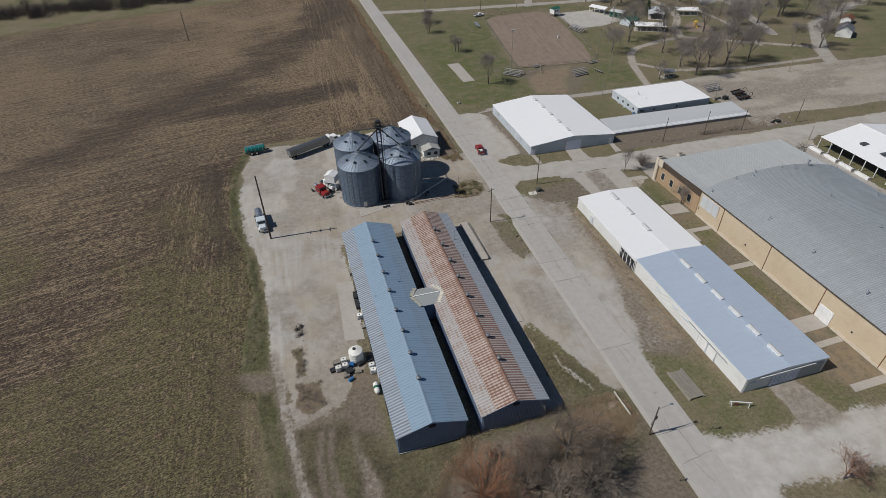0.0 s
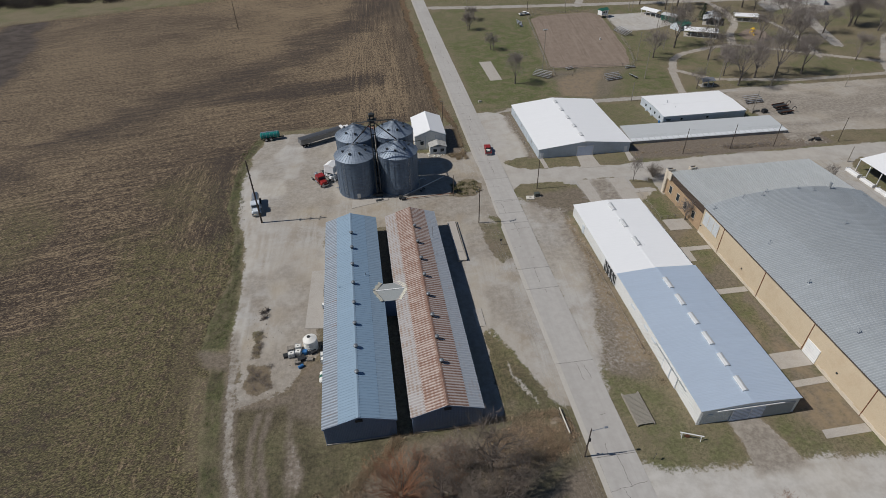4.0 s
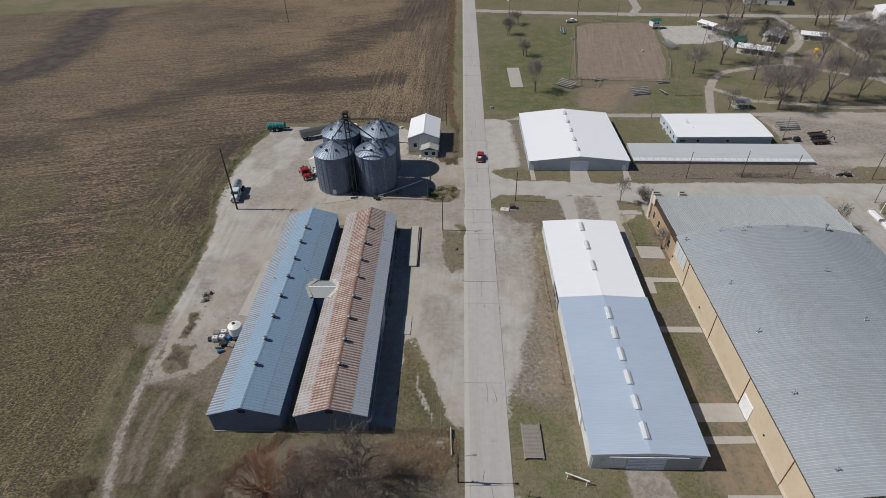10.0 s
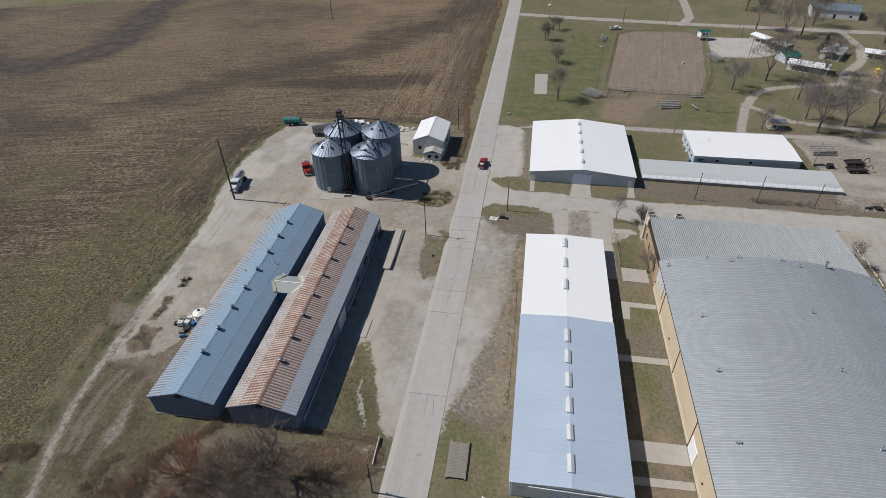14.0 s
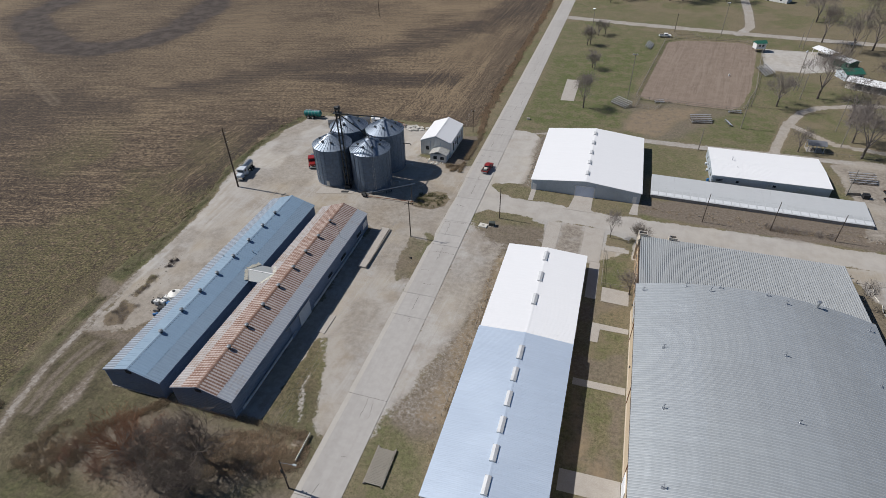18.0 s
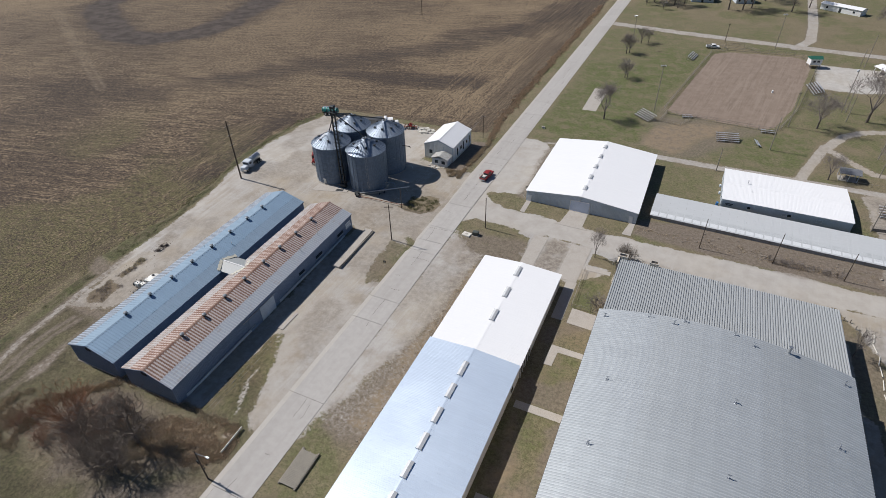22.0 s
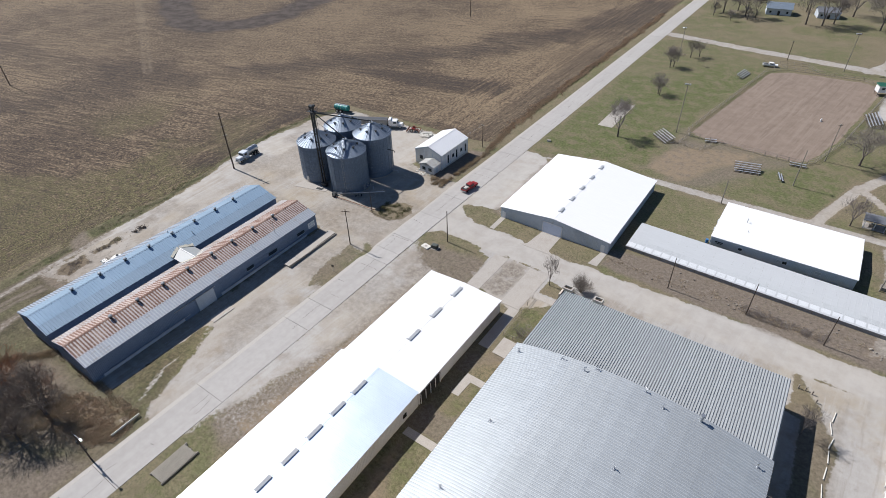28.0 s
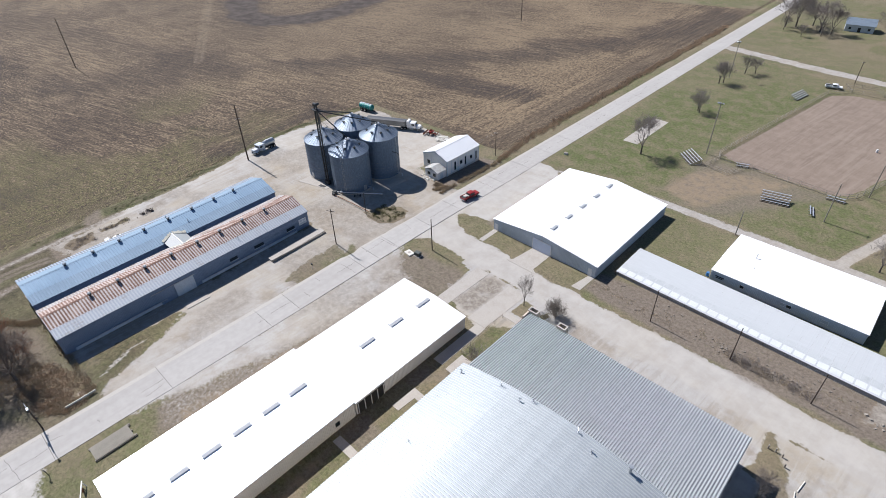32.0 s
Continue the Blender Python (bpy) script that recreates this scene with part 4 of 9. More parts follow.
col = g.mix(broken(cov[1]), grass, fieldc)
col = g.mix(g.math("MULTIPLY", cov[2], g.ramp(g.noise(0.7, 5, 0.65), 0.18, 0.45)), col, earth)
packed = g.mix(g.ramp(g.noise(0.9, 7, 0.78), 0.36, 0.66), (0.18, 0.155, 0.128), (0.32, 0.288, 0.245))
stone = g.mix(g.math("MULTIPLY", cov[2], g.ramp(g.noise(0.22, 5, 0.6), 0.15, 0.5)), stone, packed)
col = g.mix(broken(cov[0]), col, stone)
col = g.mix(broken(tin[0], 0.4, 0.6), col, arena_sand)
relief = g.math("ADD", g.math("MULTIPLY", n_fine, g.math("SUBTRACT", 1.0, g.math("MULTIPLY", cov[0], 0.85))), g.math("MULTIPLY", rows, g.math("MULTIPLY", cov[1], 0.8)))
g.bump(relief, 0.7, 0.14)
M["ground"] = g.done(col, 0.95, 0.0, 0.2)
gm.materials.append(M["ground"])
ground = tagged(new("ground", gm), "brown stubble field, gravel yard and patchy early spring grass", "ground", kind="structure")


def draped(pts, dz, step=2.0):
    """A flat outline laid on the ground as a slab with a low edge."""
    bm = bmesh.new()
    f = poly(bm, [(x, y, 0) for x, y in pts])
    if f.normal.z < 0:
        f.normal_flip()
    r = bmesh.ops.extrude_face_region(bm, geom=[f])
    for v in bm.verts:
        v.co.z = float(mound(v.co.x, v.co.y)) - 0.25
    for v in r["geom"]:
        if isinstance(v, bmesh.types.BMVert):
            v.co.z = float(mound(v.co.x, v.co.y)) + dz
    bmesh.ops.recalc_face_normals(bm, faces=bm.faces[:])
    return bm


# ---- road: cast slabs with open joints ----
g = Graph("road_concrete")
c0 = g.mix(g.ramp(g.noise(0.8, 5, 0.6), 0.3, 0.7), (0.388, 0.371, 0.347), (0.428, 0.411, 0.388))
wheel = g.noise(1.0, 3, 0.5, g.mapped((0.9, 0.03, 1)))
c0 = g.mix(g.math("MULTIPLY", g.ramp(wheel, 0.45, 0.65), 0.18), c0, (0.27, 0.255, 0.235))
c0 = g.mix(g.math("MULTIPLY", g.random(), 0.22), c0, (0.29, 0.27, 0.245))
c0 = g.mix(g.math("MULTIPLY", g.ramp(g.noise(9.0, 3), 0.55, 0.8), 0.3), c0, (0.45, 0.43, 0.40))
g.bump(g.noise(12, 3), 0.15, 0.02)
M["road"] = g.done(c0, 0.9, 0.0, 0.3)
M["road_edge"] = plain("road_edge", (0.44, 0.415, 0.375), 0.9, 0.0, 0.1, 1.2, 0.1, dirt=(0.36, 0.33, 0.29))
M["joint"] = plain("joint", (0.07, 0.065, 0.06), 0.9)
road = tagged(new("road"), "pale worn concrete road with tarred joints and cracks", "road", kind="structure")
bed = part("roadbed", boxes((48.3, 55.65, -60, 1400, -0.4, 0.012)), "joint", road)
JOINTS = [-60, -40, -19, 0, 21.5, 42.3, 62.1, 83.4, 90.4, 108.7, 113.2, 119.4, 131, 142, 152, 161] + [161 + 12.2 * i for i in range(1, 23)]
rng = random.Random(5)
for y0, y1 in zip(JOINTS, JOINTS[1:]):
    for x0, x1, look_of in ((48.25, 49.14, "road_edge"), (49.146, 55.7, "road")):
        n = max(2, int((y1 - y0) / 4))
        bm = bmesh.new()
        tops = []
        for i in range(n + 1):
            yy = y0 + 0.03 + (y1 - y0 - 0.06) * i / n
            zz = 0.032 + float(mound(52, yy))
            w0, w1 = rng.uniform(-0.02, 0.02), rng.uniform(-0.03, 0.03)
            tops.append([bm.verts.new((x0 + w0, yy, zz)), bm.verts.new((x1 + w1, yy, zz)), bm.verts.new((x1 + w1, yy, zz - 0.2)), bm.verts.new((x0 + w0, yy, zz - 0.2))])
        for p, q in zip(tops, tops[1:]):
            for j in range(4):
                bm.faces.new((p[j], p[(j + 1) % 4], q[(j + 1) % 4], q[j]))
        bm.faces.new(tops[0][::-1]), bm.faces.new(tops[-1])
        bmesh.ops.recalc_face_normals(bm, faces=bm.faces[:])
        part("slab", bm, look_of, road)
part("slab", boxes((48.25, 55.7, JOINTS[-1], 1400, -0.1, 0.04)), "road", road)
bm = bmesh.new()


def crack(x, y, dx, dy, n=8, w=0.022):
    """A tarred crack that wanders over the slabs."""
    px, py = x, y
    for i in range(n):
        qx, qy = x + dx * (i + 1) / n + rng.uniform(-0.14, 0.14), y + dy * (i + 1) / n + rng.uniform(-0.14, 0.14)
        d = Vector((qx - px, qy - py, 0)).normalized()
        o = Vector((-d.y, d.x, 0)) * w
        za, zb = 0.038 + float(mound(52, py)), 0.038 + float(mound(52, qy))
        bm.faces.new([bm.verts.new((px + o.x, py + o.y, za)), bm.verts.new((px - o.x, py - o.y, za)), bm.verts.new((qx - o.x, qy - o.y, zb)), bm.verts.new((qx + o.x, qy + o.y, zb))])
        px, py = qx, qy


for c in ((52.3, 61.8, 0.2, -4.2), (53.6, 61.0, 0.3, -3.0), (52.5, 83.0, 0.1, -1.0), (52.2, 90.3, -0.2, -5.0), (51.6, 94.0, 2.2, 0.2), (52.4, 42.2, 0.2, -5.5), (51.0, 42.3, 0.3, 2.5), (49.3, 36.5, 6.2, 0.8), (51.2, 36.9, 1.0, -4.5),
          (52.0, 108.5, 0.1, -5.5), (50.2, 105.8, 5.2, 0.2), (49.5, 98.6, 1.8, 0.1), (52.6, 50.0, 0.9, 0.1)):
    crack(*c)
for i in range(24):
    yy = 112 + i * 7.4 + rng.uniform(-1, 1)
    if rng.random() < 0.55:
        crack(rng.choice((51.0, 52.4, 53.8)), yy, rng.uniform(-0.3, 0.3), rng.uniform(2.5, 6.0), 8, 0.02)
    else:
        crack(49.3, yy, rng.choice((3.2, 6.2)), rng.uniform(-0.8, 0.8), 8, 0.02)
for f in bm.faces:
    if f.normal.z < 0:
        f.normal_flip()
part("crack_seal", bm, "joint", road)


# ---- buildings ----
def ribbed_sheet(width, length, ribs, rib, rib_w, mats):
    """One roof sheet: width along x, up the slope along y, ribs stand proud; pan and rib may differ in colour."""
    bm = bmesh.new()
    prof = [(0, 0, 0)]
    for i in range(ribs):
        c = width * (i + 0.5) / ribs
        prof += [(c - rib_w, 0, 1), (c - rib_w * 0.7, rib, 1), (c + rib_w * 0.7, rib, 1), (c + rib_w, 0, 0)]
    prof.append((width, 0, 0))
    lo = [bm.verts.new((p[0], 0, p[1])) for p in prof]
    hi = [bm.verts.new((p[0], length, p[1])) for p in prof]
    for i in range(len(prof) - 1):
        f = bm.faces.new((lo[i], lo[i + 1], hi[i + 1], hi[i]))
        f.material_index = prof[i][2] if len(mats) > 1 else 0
    v = [bm.verts.new(p) for p in ((0, 0, -0.03), (width, 0, -0.03), (width, length, -0.03), (0, length, -0.03))]
    bm.faces.new(v[::-1])
    bm.faces.new((v[0], v[1], lo[-1], lo[0])), bm.faces.new((v[2], v[3], hi[0], hi[-1]))
    bm.faces.new((v[1], v[2], hi[-1], lo[-1])), bm.faces.new((v[3], v[0], lo[0], hi[0]))
    return bm


def gable_roof(parent, width, length, eave, ridge, courses, sheet_w=0.92, ribs=3, over=0.0, rib=0.045, rib_w=0.06, cap="galv", proud=0.055):
    """Two slopes of ribbed sheets; the ridge runs along y from 0 to length, x from -width/2 to width/2.
    courses: rows of sheets from eave to ridge as (from, to, materials of the west slope, of the east slope)."""
    if isinstance(courses, str):
        courses = [(0.0, 1.0, (courses,), (courses,))]
    half = width / 2 + over
    rise = (ridge - eave) * half / (width / 2)
    slope = math.hypot(half, rise)
    n = max(1, round(length / sheet_w))
    w = length / n
    c, s = half / slope, rise / slope
    for k, (f0, f1, west, east) in enumerate(courses):
        run = slope * (f1 - f0) + (0.12 if f1 < 1 else 0)
        for side, mats in ((-1, west), (1, east)):
            first = None
            turn = Matrix(((0, -side * c, side * s, 0), (side, 0, 0, 0), (0, s, c, 0), (0, 0, 0, 1)))
            for i in range(n):
                at = Matrix.Translation((side * half, (i if side > 0 else i + 1) * w, ridge - rise)) @ turn @ Matrix.Translation((0, f0 * slope, 0.02 * k))
                if first is None:
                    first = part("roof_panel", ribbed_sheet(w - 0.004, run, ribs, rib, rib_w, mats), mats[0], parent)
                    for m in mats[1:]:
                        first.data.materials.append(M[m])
                    first.matrix_basis = at
                else:
                    again(first, at, parent)
    top = ridge + 0.02 * (len(courses) - 1)
    bm = bmesh.new()
    foot, lift = top - 0.3 * s / c, min(0.05, proud - 0.004)
    extrude_profile(bm, [(-0.3, foot - 0.02), (-0.3, foot + lift), (0, top + proud), (0.3, foot + lift), (0.3, foot - 0.02)], "y", -0.02, length + 0.02)
    part("ridge_cap", bm, cap, parent)


def gable_shell(parent, width, length, eave, ridge, material, base=-0.6, inset=0.15, ribs_end=24, ribs_side=40, fascia=None):
    """Four ribbed walls under a gable roof, plus a closed core, so that the shell has thickness."""
    h, l0, l1 = width / 2 - inset, inset, length - inset
    top = eave + (ridge - eave) * inset / (width / 2) - 0.06
    pk = ridge - 0.06
    bm = bmesh.new()
    extrude_profile(bm, [(-h + 0.06, base), (h - 0.06, base), (h - 0.06, top - 0.05), (0, pk - 0.05), (-h + 0.06, top - 0.05)], "y", l0 + 0.06, l1 - 0.06)
    part("wall_core", bm, material, parent)
    for nm, a, b, t0, t1, n in (("wall_south", (-h, l0), (0, l0), top, pk, ribs_end // 2), ("wall_south", (0, l0), (h, l0), pk, top, ribs_end // 2), ("wall_east", (h, l0), (h, l1), top, top, ribs_side),
                                ("wall_north", (h, l1), (0, l1), top, pk, ribs_end // 2), ("wall_north", (0, l1), (-h, l1), pk, top, ribs_end // 2), ("wall_west", (-h, l1), (-h, l0), top, top, ribs_side)):
        part(nm, ribbed_wall(bmesh.new(), a, b, base, t0, t1, n), material, parent)


# two long livestock barns
def barn(label, at, rz, rx, width, length, eave, ridge, courses, cap):
    b = thing("livestock_barn", label, "barn", at, rz, rx)
    gable_shell(b, width, length, eave, ridge, "wall_blue", base=-1.2, ribs_end=44, ribs_side=200)
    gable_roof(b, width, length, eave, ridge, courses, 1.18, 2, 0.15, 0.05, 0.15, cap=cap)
    for e in (-1, 1):
        for yy, nm in ((0.02, "fascia"), (length - 0.02, "fascia")):
            bm = bmesh.new()
            extrude_profile(bm, [(0, ridge - 0.28), (0, ridge - 0.02), (e * (width / 2 + 0.1), eave - 0.05), (e * (width / 2 + 0.1), eave - 0.3)], "y", yy - 0.05, yy + 0.05)
            part(nm, bm, "wall_blue", b)
    return b


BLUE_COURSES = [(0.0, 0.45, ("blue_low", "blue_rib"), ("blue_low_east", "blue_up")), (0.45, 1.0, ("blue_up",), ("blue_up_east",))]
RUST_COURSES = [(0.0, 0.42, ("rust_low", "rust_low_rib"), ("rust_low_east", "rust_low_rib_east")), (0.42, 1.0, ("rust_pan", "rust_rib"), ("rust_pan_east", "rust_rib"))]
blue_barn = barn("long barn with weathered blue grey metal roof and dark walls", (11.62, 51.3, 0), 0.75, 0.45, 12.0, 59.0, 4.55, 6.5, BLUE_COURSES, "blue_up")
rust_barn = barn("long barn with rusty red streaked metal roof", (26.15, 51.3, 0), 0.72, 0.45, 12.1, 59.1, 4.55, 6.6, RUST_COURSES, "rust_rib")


def vent_proto():
    v = thing("roof_vent", "small round galvanised roof vent on the barn ridge", "roof vent")
    part("collar", tubes(((0, 0, -0.45), (0, 0, 0.3), 0.24), n=10), "dark_steel", v)
    bm = bmesh.new()
    tube(bm, (0, 0, 0.25), (0, 0, 0.5), 0.40, 0.40, 12)
    tube(bm, (0, 0, 0.5), (0, 0, 0.62), 0.40, 0.15, 12)
    part("cowl", bm, "vent_grey", v)
    return v


# show barn: galvanised south part, white north part
show_south = thing("show_barn_south", "long galvanised metal roofed show barn with white walls", "barn", (76.7, 45.4, 0))
gable_shell(show_south, 17.9, 35.9, 3.82, 4.4, "wall_white", ribs_end=60, ribs_side=110)
gable_roof(show_south, 17.9, 35.9, 3.87, 4.45, "roof_galv", 0.9, 3, 0.1, 0.011, cap="roof_galv", proud=0.02)
show_north = thing("show_barn_north", "white metal roofed show barn joined to the galvanised one", "barn", (76.75, 81.3, 0))
gable_shell(show_north, 17.8, 28.6, 3.3, 3.8, "wall_white", ribs_end=60, ribs_side=90)
gable_roof(show_north, 17.8, 28.6, 3.35, 3.85, "roof_white", 0.9, 3, 0.1, 0.009, cap="roof_white", proud=0.02)

# north exhibition hall
hall = thing("exhibition_hall", "white roofed metal exhibition hall with pale grey walls", "hall", (82.3, 140.9, 0))
gable_shell(hall, 29.4, 34.8, 3.2, 4.75, "wall_grey", ribs_end=90, ribs_side=110)
gable_roof(hall, 29.4, 34.8, 3.3, 4.85, "roof_white", 0.9, 3, 0.15, 0.009, cap="roof_white", proud=0.02)

# white hall to the north east, ridge runs east to west
white_hall = thing("white_hall", "low white metal building with grey blue walls", "building", (145.7, 166.4, 0), 90)
gable_shell(white_hall, 17.6, 30.0, 2.75, 3.15, "wall_grey", ribs_end=50, ribs_side=90)
gable_roof(white_hall, 17.6, 30.0, 2.85, 3.25, "roof_white", 0.9, 3, 0.15, 0.009, cap="roof_white", proud=0.022)

# long low shed: one pitch, with a band of translucent sheets
low_shed = thing("long_shed", "long low shed with pale metal roof and translucent panels", "shed", (99.6, 145.4, 0), -1.3)
SL, SW, Z0, Z1 = 53.0, 10.7, 0.95, 1.55
ang = math.degrees(math.atan2(Z1 - Z0, SW))
first = {}
ncol = 26
w = SL / ncol
for i in range(ncol):
    for y0, y1, kind, inset, lift in ((0.0, SW, "roof_pale", 0.004, 0.0), (0.45, 1.95, "skylight", 0.16, 0.022), (2.2, 3.7, "skylight_dim", 0.16, 0.022)):
        at = pose(i * w + inset, y0, Z0 + (Z1 - Z0) * y0 / SW + lift, ang)
        if kind not in first:
            first[kind] = part("roof_panel" if kind == "roof_pale" else "translucent_panel", ribbed_sheet(w - 2 * inset, y1 - y0, 2, 0.012, 0.05, (kind,)), kind, low_shed)
            first[kind].matrix_basis = at
        else:
            again(first[kind], at, low_shed)
part("wall_south", boxes((0.1, SL - 0.1, 0.08, 0.2, -0.6, Z0 - 0.03)), "wall_earth", low_shed)
part("wall_north", boxes((0.1, SL - 0.1, SW - 0.2, SW - 0.08, -0.6, Z1 - 0.08)), "wall_earth", low_shed)
for xx in (0.1, SL - 0.22):
    bm = bmesh.new()
    extrude_profile(bm, [(0.2, -0.6), (SW - 0.2, -0.6), (SW - 0.2, Z1 - 0.1), (0.2, Z0 - 0.04)], "x", xx, xx + 0.12)
    part("wall_end", bm, "wall_earth", low_shed)
post = None
for i in range(14):
    if post is None:
        post = part("post", boxes((-0.07, 0.07, 0.0, 0.07, -0.4, Z0 - 0.04)), "wood_grey", low_shed)
        post.matrix_basis = pose(0.6, 0.0, 0)
    else:
        again(post, pose(0.6 + i * 3.9, 0.0, 0), low_shed)

# silos
def silo(label, x, y, eave, peak, r=5.4):
    z0 = float(mound(x, y))
    s = thing("grain_silo", label, "grain silo", (x, y, z0), group="grain silos")
    eave, peak = eave - z0, peak - z0
    part("foundation", tubes(((0, 0, -0.6), (0, 0, 0.25), r + 0.25), n=48), "concrete", s)
    n, k = 64, int((eave - 0.25) / 0.84)
    hgt = (eave - 0.25) / k
    first = None
    for i in range(k):
        if first is None:
            bm = bmesh.new()
            rings = []
            for j in range(8):
                zz, rr = hgt * j / 7, r + (0.028 if j % 2 else 0.0) - (0.02 if j in (0, 7) else 0)
                rings.append([bm.verts.new((rr * math.cos(2 * math.pi * a / n), rr * math.sin(2 * math.pi * a / n), zz)) for a in range(n)])
            for q, w in zip(rings, rings[1:]):
                for a in range(n):
                    bm.faces.new((q[a], q[(a + 1) % n], w[(a + 1) % n], w[a]))
            first = part("ring", bm, "silo_steel", s)
            first.matrix_basis = pose(0, 0, 0.25)
        else:
            again(first, pose(0, 0, 0.25 + i * hgt), s)
    ns = 36
    bm = bmesh.new()
    tube(bm, (0, 0, eave), (0, 0, peak - 0.3), r + 0.18, 0.55, ns)
    part("roof", bm, "silo_roof", s)
    seam = None
    for a in range(ns):
        if seam is None:
            bm = bmesh.new()
            tube(bm, (r + 0.2, 0, eave + 0.04), (0.55, 0, peak - 0.25), 0.10, 0.06, 4)
            seam = part("roof_rib", bm, "silo_roof", s)
        else:
            again(seam, pose(0, 0, 0, 0, 0, 360 * a / ns), s)
    part("cap", tubes(((0, 0, peak - 0.4), (0, 0, peak + 0.1), 0.6, 0.55), n=16), "galv", s)
    return s


SILOS = [("round corrugated steel grain silo beside the elevator leg", 12.9, 130.7, 12.3, 15.4), ("round corrugated steel grain silo in front of the others", 24.3, 130.7, 12.3, 15.5),
         ("round corrugated steel grain silo at the back", 13.15, 141.3, 13.0, 16.2), ("taller round corrugated steel grain silo with long shadow", 24.2, 141.8, 13.0, 16.2)]
silos = [silo(*s) for s in SILOS]

# arena: barrel vault and low front section
arena = thing("arena_building", "large arena with grey barrel vault roof and tan walls", "arena", (116.65, 36.5, 0))
AW, AL, SPRING, CREST = 41.4, 61.2, 7.6, 10.6
ah = AW / 2
R = (ah * ah + (CREST - SPRING) ** 2) / (2 * (CREST - SPRING))


KNOTS = [21.2 * i / 7 for i in range(-7, 8)]


def vault(x, lift=0.0):
    """Roof height over x: straight lengths of sheet between the purlin lines of the arch."""
    return CREST - R + float(np.interp(x, KNOTS, [math.sqrt((R + lift) ** 2 - k * k) for k in KNOTS]))


bm = bmesh.new()
prof = [(-ah + 0.2, -0.6), (ah - 0.2, -0.6)] + [(x, vault(x, -0.12)) for x in np.linspace(ah - 0.2, -ah + 0.2, 40)]
extrude_profile(bm, prof, "y", 0.2, AL - 0.2)
part("wall", bm, "wall_tan", arena)
first = None
nb = 128
for i in range(nb):
    w = AL / nb
    if first is None:
        bm = bmesh.new()
        xs = np.array(KNOTS) * (ah + 0.2) / 21.2
        lines = []
        for u, z in ((0, 0), (w * 0.55, 0), (w * 0.66, 0.065), (w * 0.89, 0.065), (w, 0)):
            lines.append([bm.verts.new((x, u, vault(x, z))) for x in xs])
        lines.append([bm.verts.new((x, w, vault(x, -0.1))) for x in xs])
        lines.append([bm.verts.new((x, 0, vault(x, -0.1))) for x in xs])
        for k, (a, b) in enumerate(zip(lines, lines[1:] + lines[:1])):
            for j in range(len(xs) - 1):
                bm.faces.new((a[j], a[j + 1], b[j + 1], b[j])).material_index = 1 if k in (1, 2) else 0
        first = part("roof_panel", bm, "roof_arena", arena)
        first.data.materials.append(M["roof_arena_rib"])
    else:
        again(first, pose(0, i * w, 0), arena)

annex = thing("arena_annex", "low front section of the arena with ribbed grey roof", "building", (116.9, 97.7, 0))
part("wall", boxes((-20.3, 20.3, 0.02, 18.4, -0.6, 6.3)), "wall_tan", annex)
nb, first = 48, None
for i in range(nb):
    w = 41.0 / nb
    if first is None:
        first = part("roof_panel", ribbed_sheet(w - 0.003, 18.7, 2, 0.12, 0.13, ("roof_arena_low", "roof_low_rib")), "roof_arena_low", annex)
        first.data.materials.append(M["roof_low_rib"])
        first.matrix_basis = pose(-20.5, 0, 7.1, -1.6)
    else:
        again(first, pose(-20.5 + i * w, 0, 7.1, -1.6), annex)

office = thing("office_house", "small white office with pale metal roof beside the silos", "house", (35.9, 152.6, 0))
gable_shell(office, 9.6, 14.6, 5.2, 7.0, "wall_white", ribs_end=20, ribs_side=28)
gable_roof(office, 9.6, 14.6, 5.3, 7.1, "roof_white", 0.9, 2, 0.15, 0.03, cap="roof_white")
east_barn = thing("cattle_barn", "white roofed open sided barn with dark skylights", "barn", (170, 58, 0))
gable_roof(east_barn, 28, 60.5, 3.8, 6.2, "roof_white", 1.0, 2, 0.2, 0.02, cap="roof_white")
# no wall here: a dark block stands in for the shade under the roof
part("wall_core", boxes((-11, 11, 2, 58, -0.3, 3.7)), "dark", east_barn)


# ---- details of the barns ----
M["vent_grey"] = plain("vent_grey", (0.20, 0.22, 0.24), 0.5, 0.4, 0.2, 2.0)
M["red_paint"] = plain("red_paint", (0.26, 0.022, 0.02), 0.35, 0.0, 0.15, 3.0)
M["teal_paint"] = plain("teal_paint", (0.02, 0.22, 0.20), 0.45, 0.0, 0.2, 2.0)
M["green_paint"] = plain("green_paint", (0.03, 0.13, 0.09), 0.5, 0.0, 0.2, 2.0)
M["blue_paint"] = plain("blue_paint", (0.04, 0.16, 0.38), 0.5, 0.0, 0.2, 2.0)
M["yellow_paint"] = plain("yellow_paint", (0.65, 0.42, 0.03), 0.5, 0.0, 0.15, 2.0)
M["tyre"] = plain("tyre", (0.02, 0.02, 0.021), 0.85)
M["tank_white"] = plain("tank_white", (0.74, 0.73, 0.68), 0.5, 0.0, 0.08, 1.5)
M["tank_steel"] = plain("tank_steel", (0.45, 0.48, 0.50), 0.3, 0.8, 0.15, 1.0)
M["frp"] = plain("frp", (0.62, 0.60, 0.54), 0.6, 0.0, 0.2, 2.0, dirt=(0.40, 0.35, 0.28), dirt_amount=0.5)
M["trailer_grey"] = plain("trailer_grey", (0.24, 0.25, 0.26), 0.4, 0.6, 0.15, 1.5)
M["link_sheet"] = plain("link_sheet", (0.30, 0.32, 0.32), 0.5, 0.0, 0.12, 1.5, dirt=(0.30, 0.29, 0.26), dirt_amount=0.4)
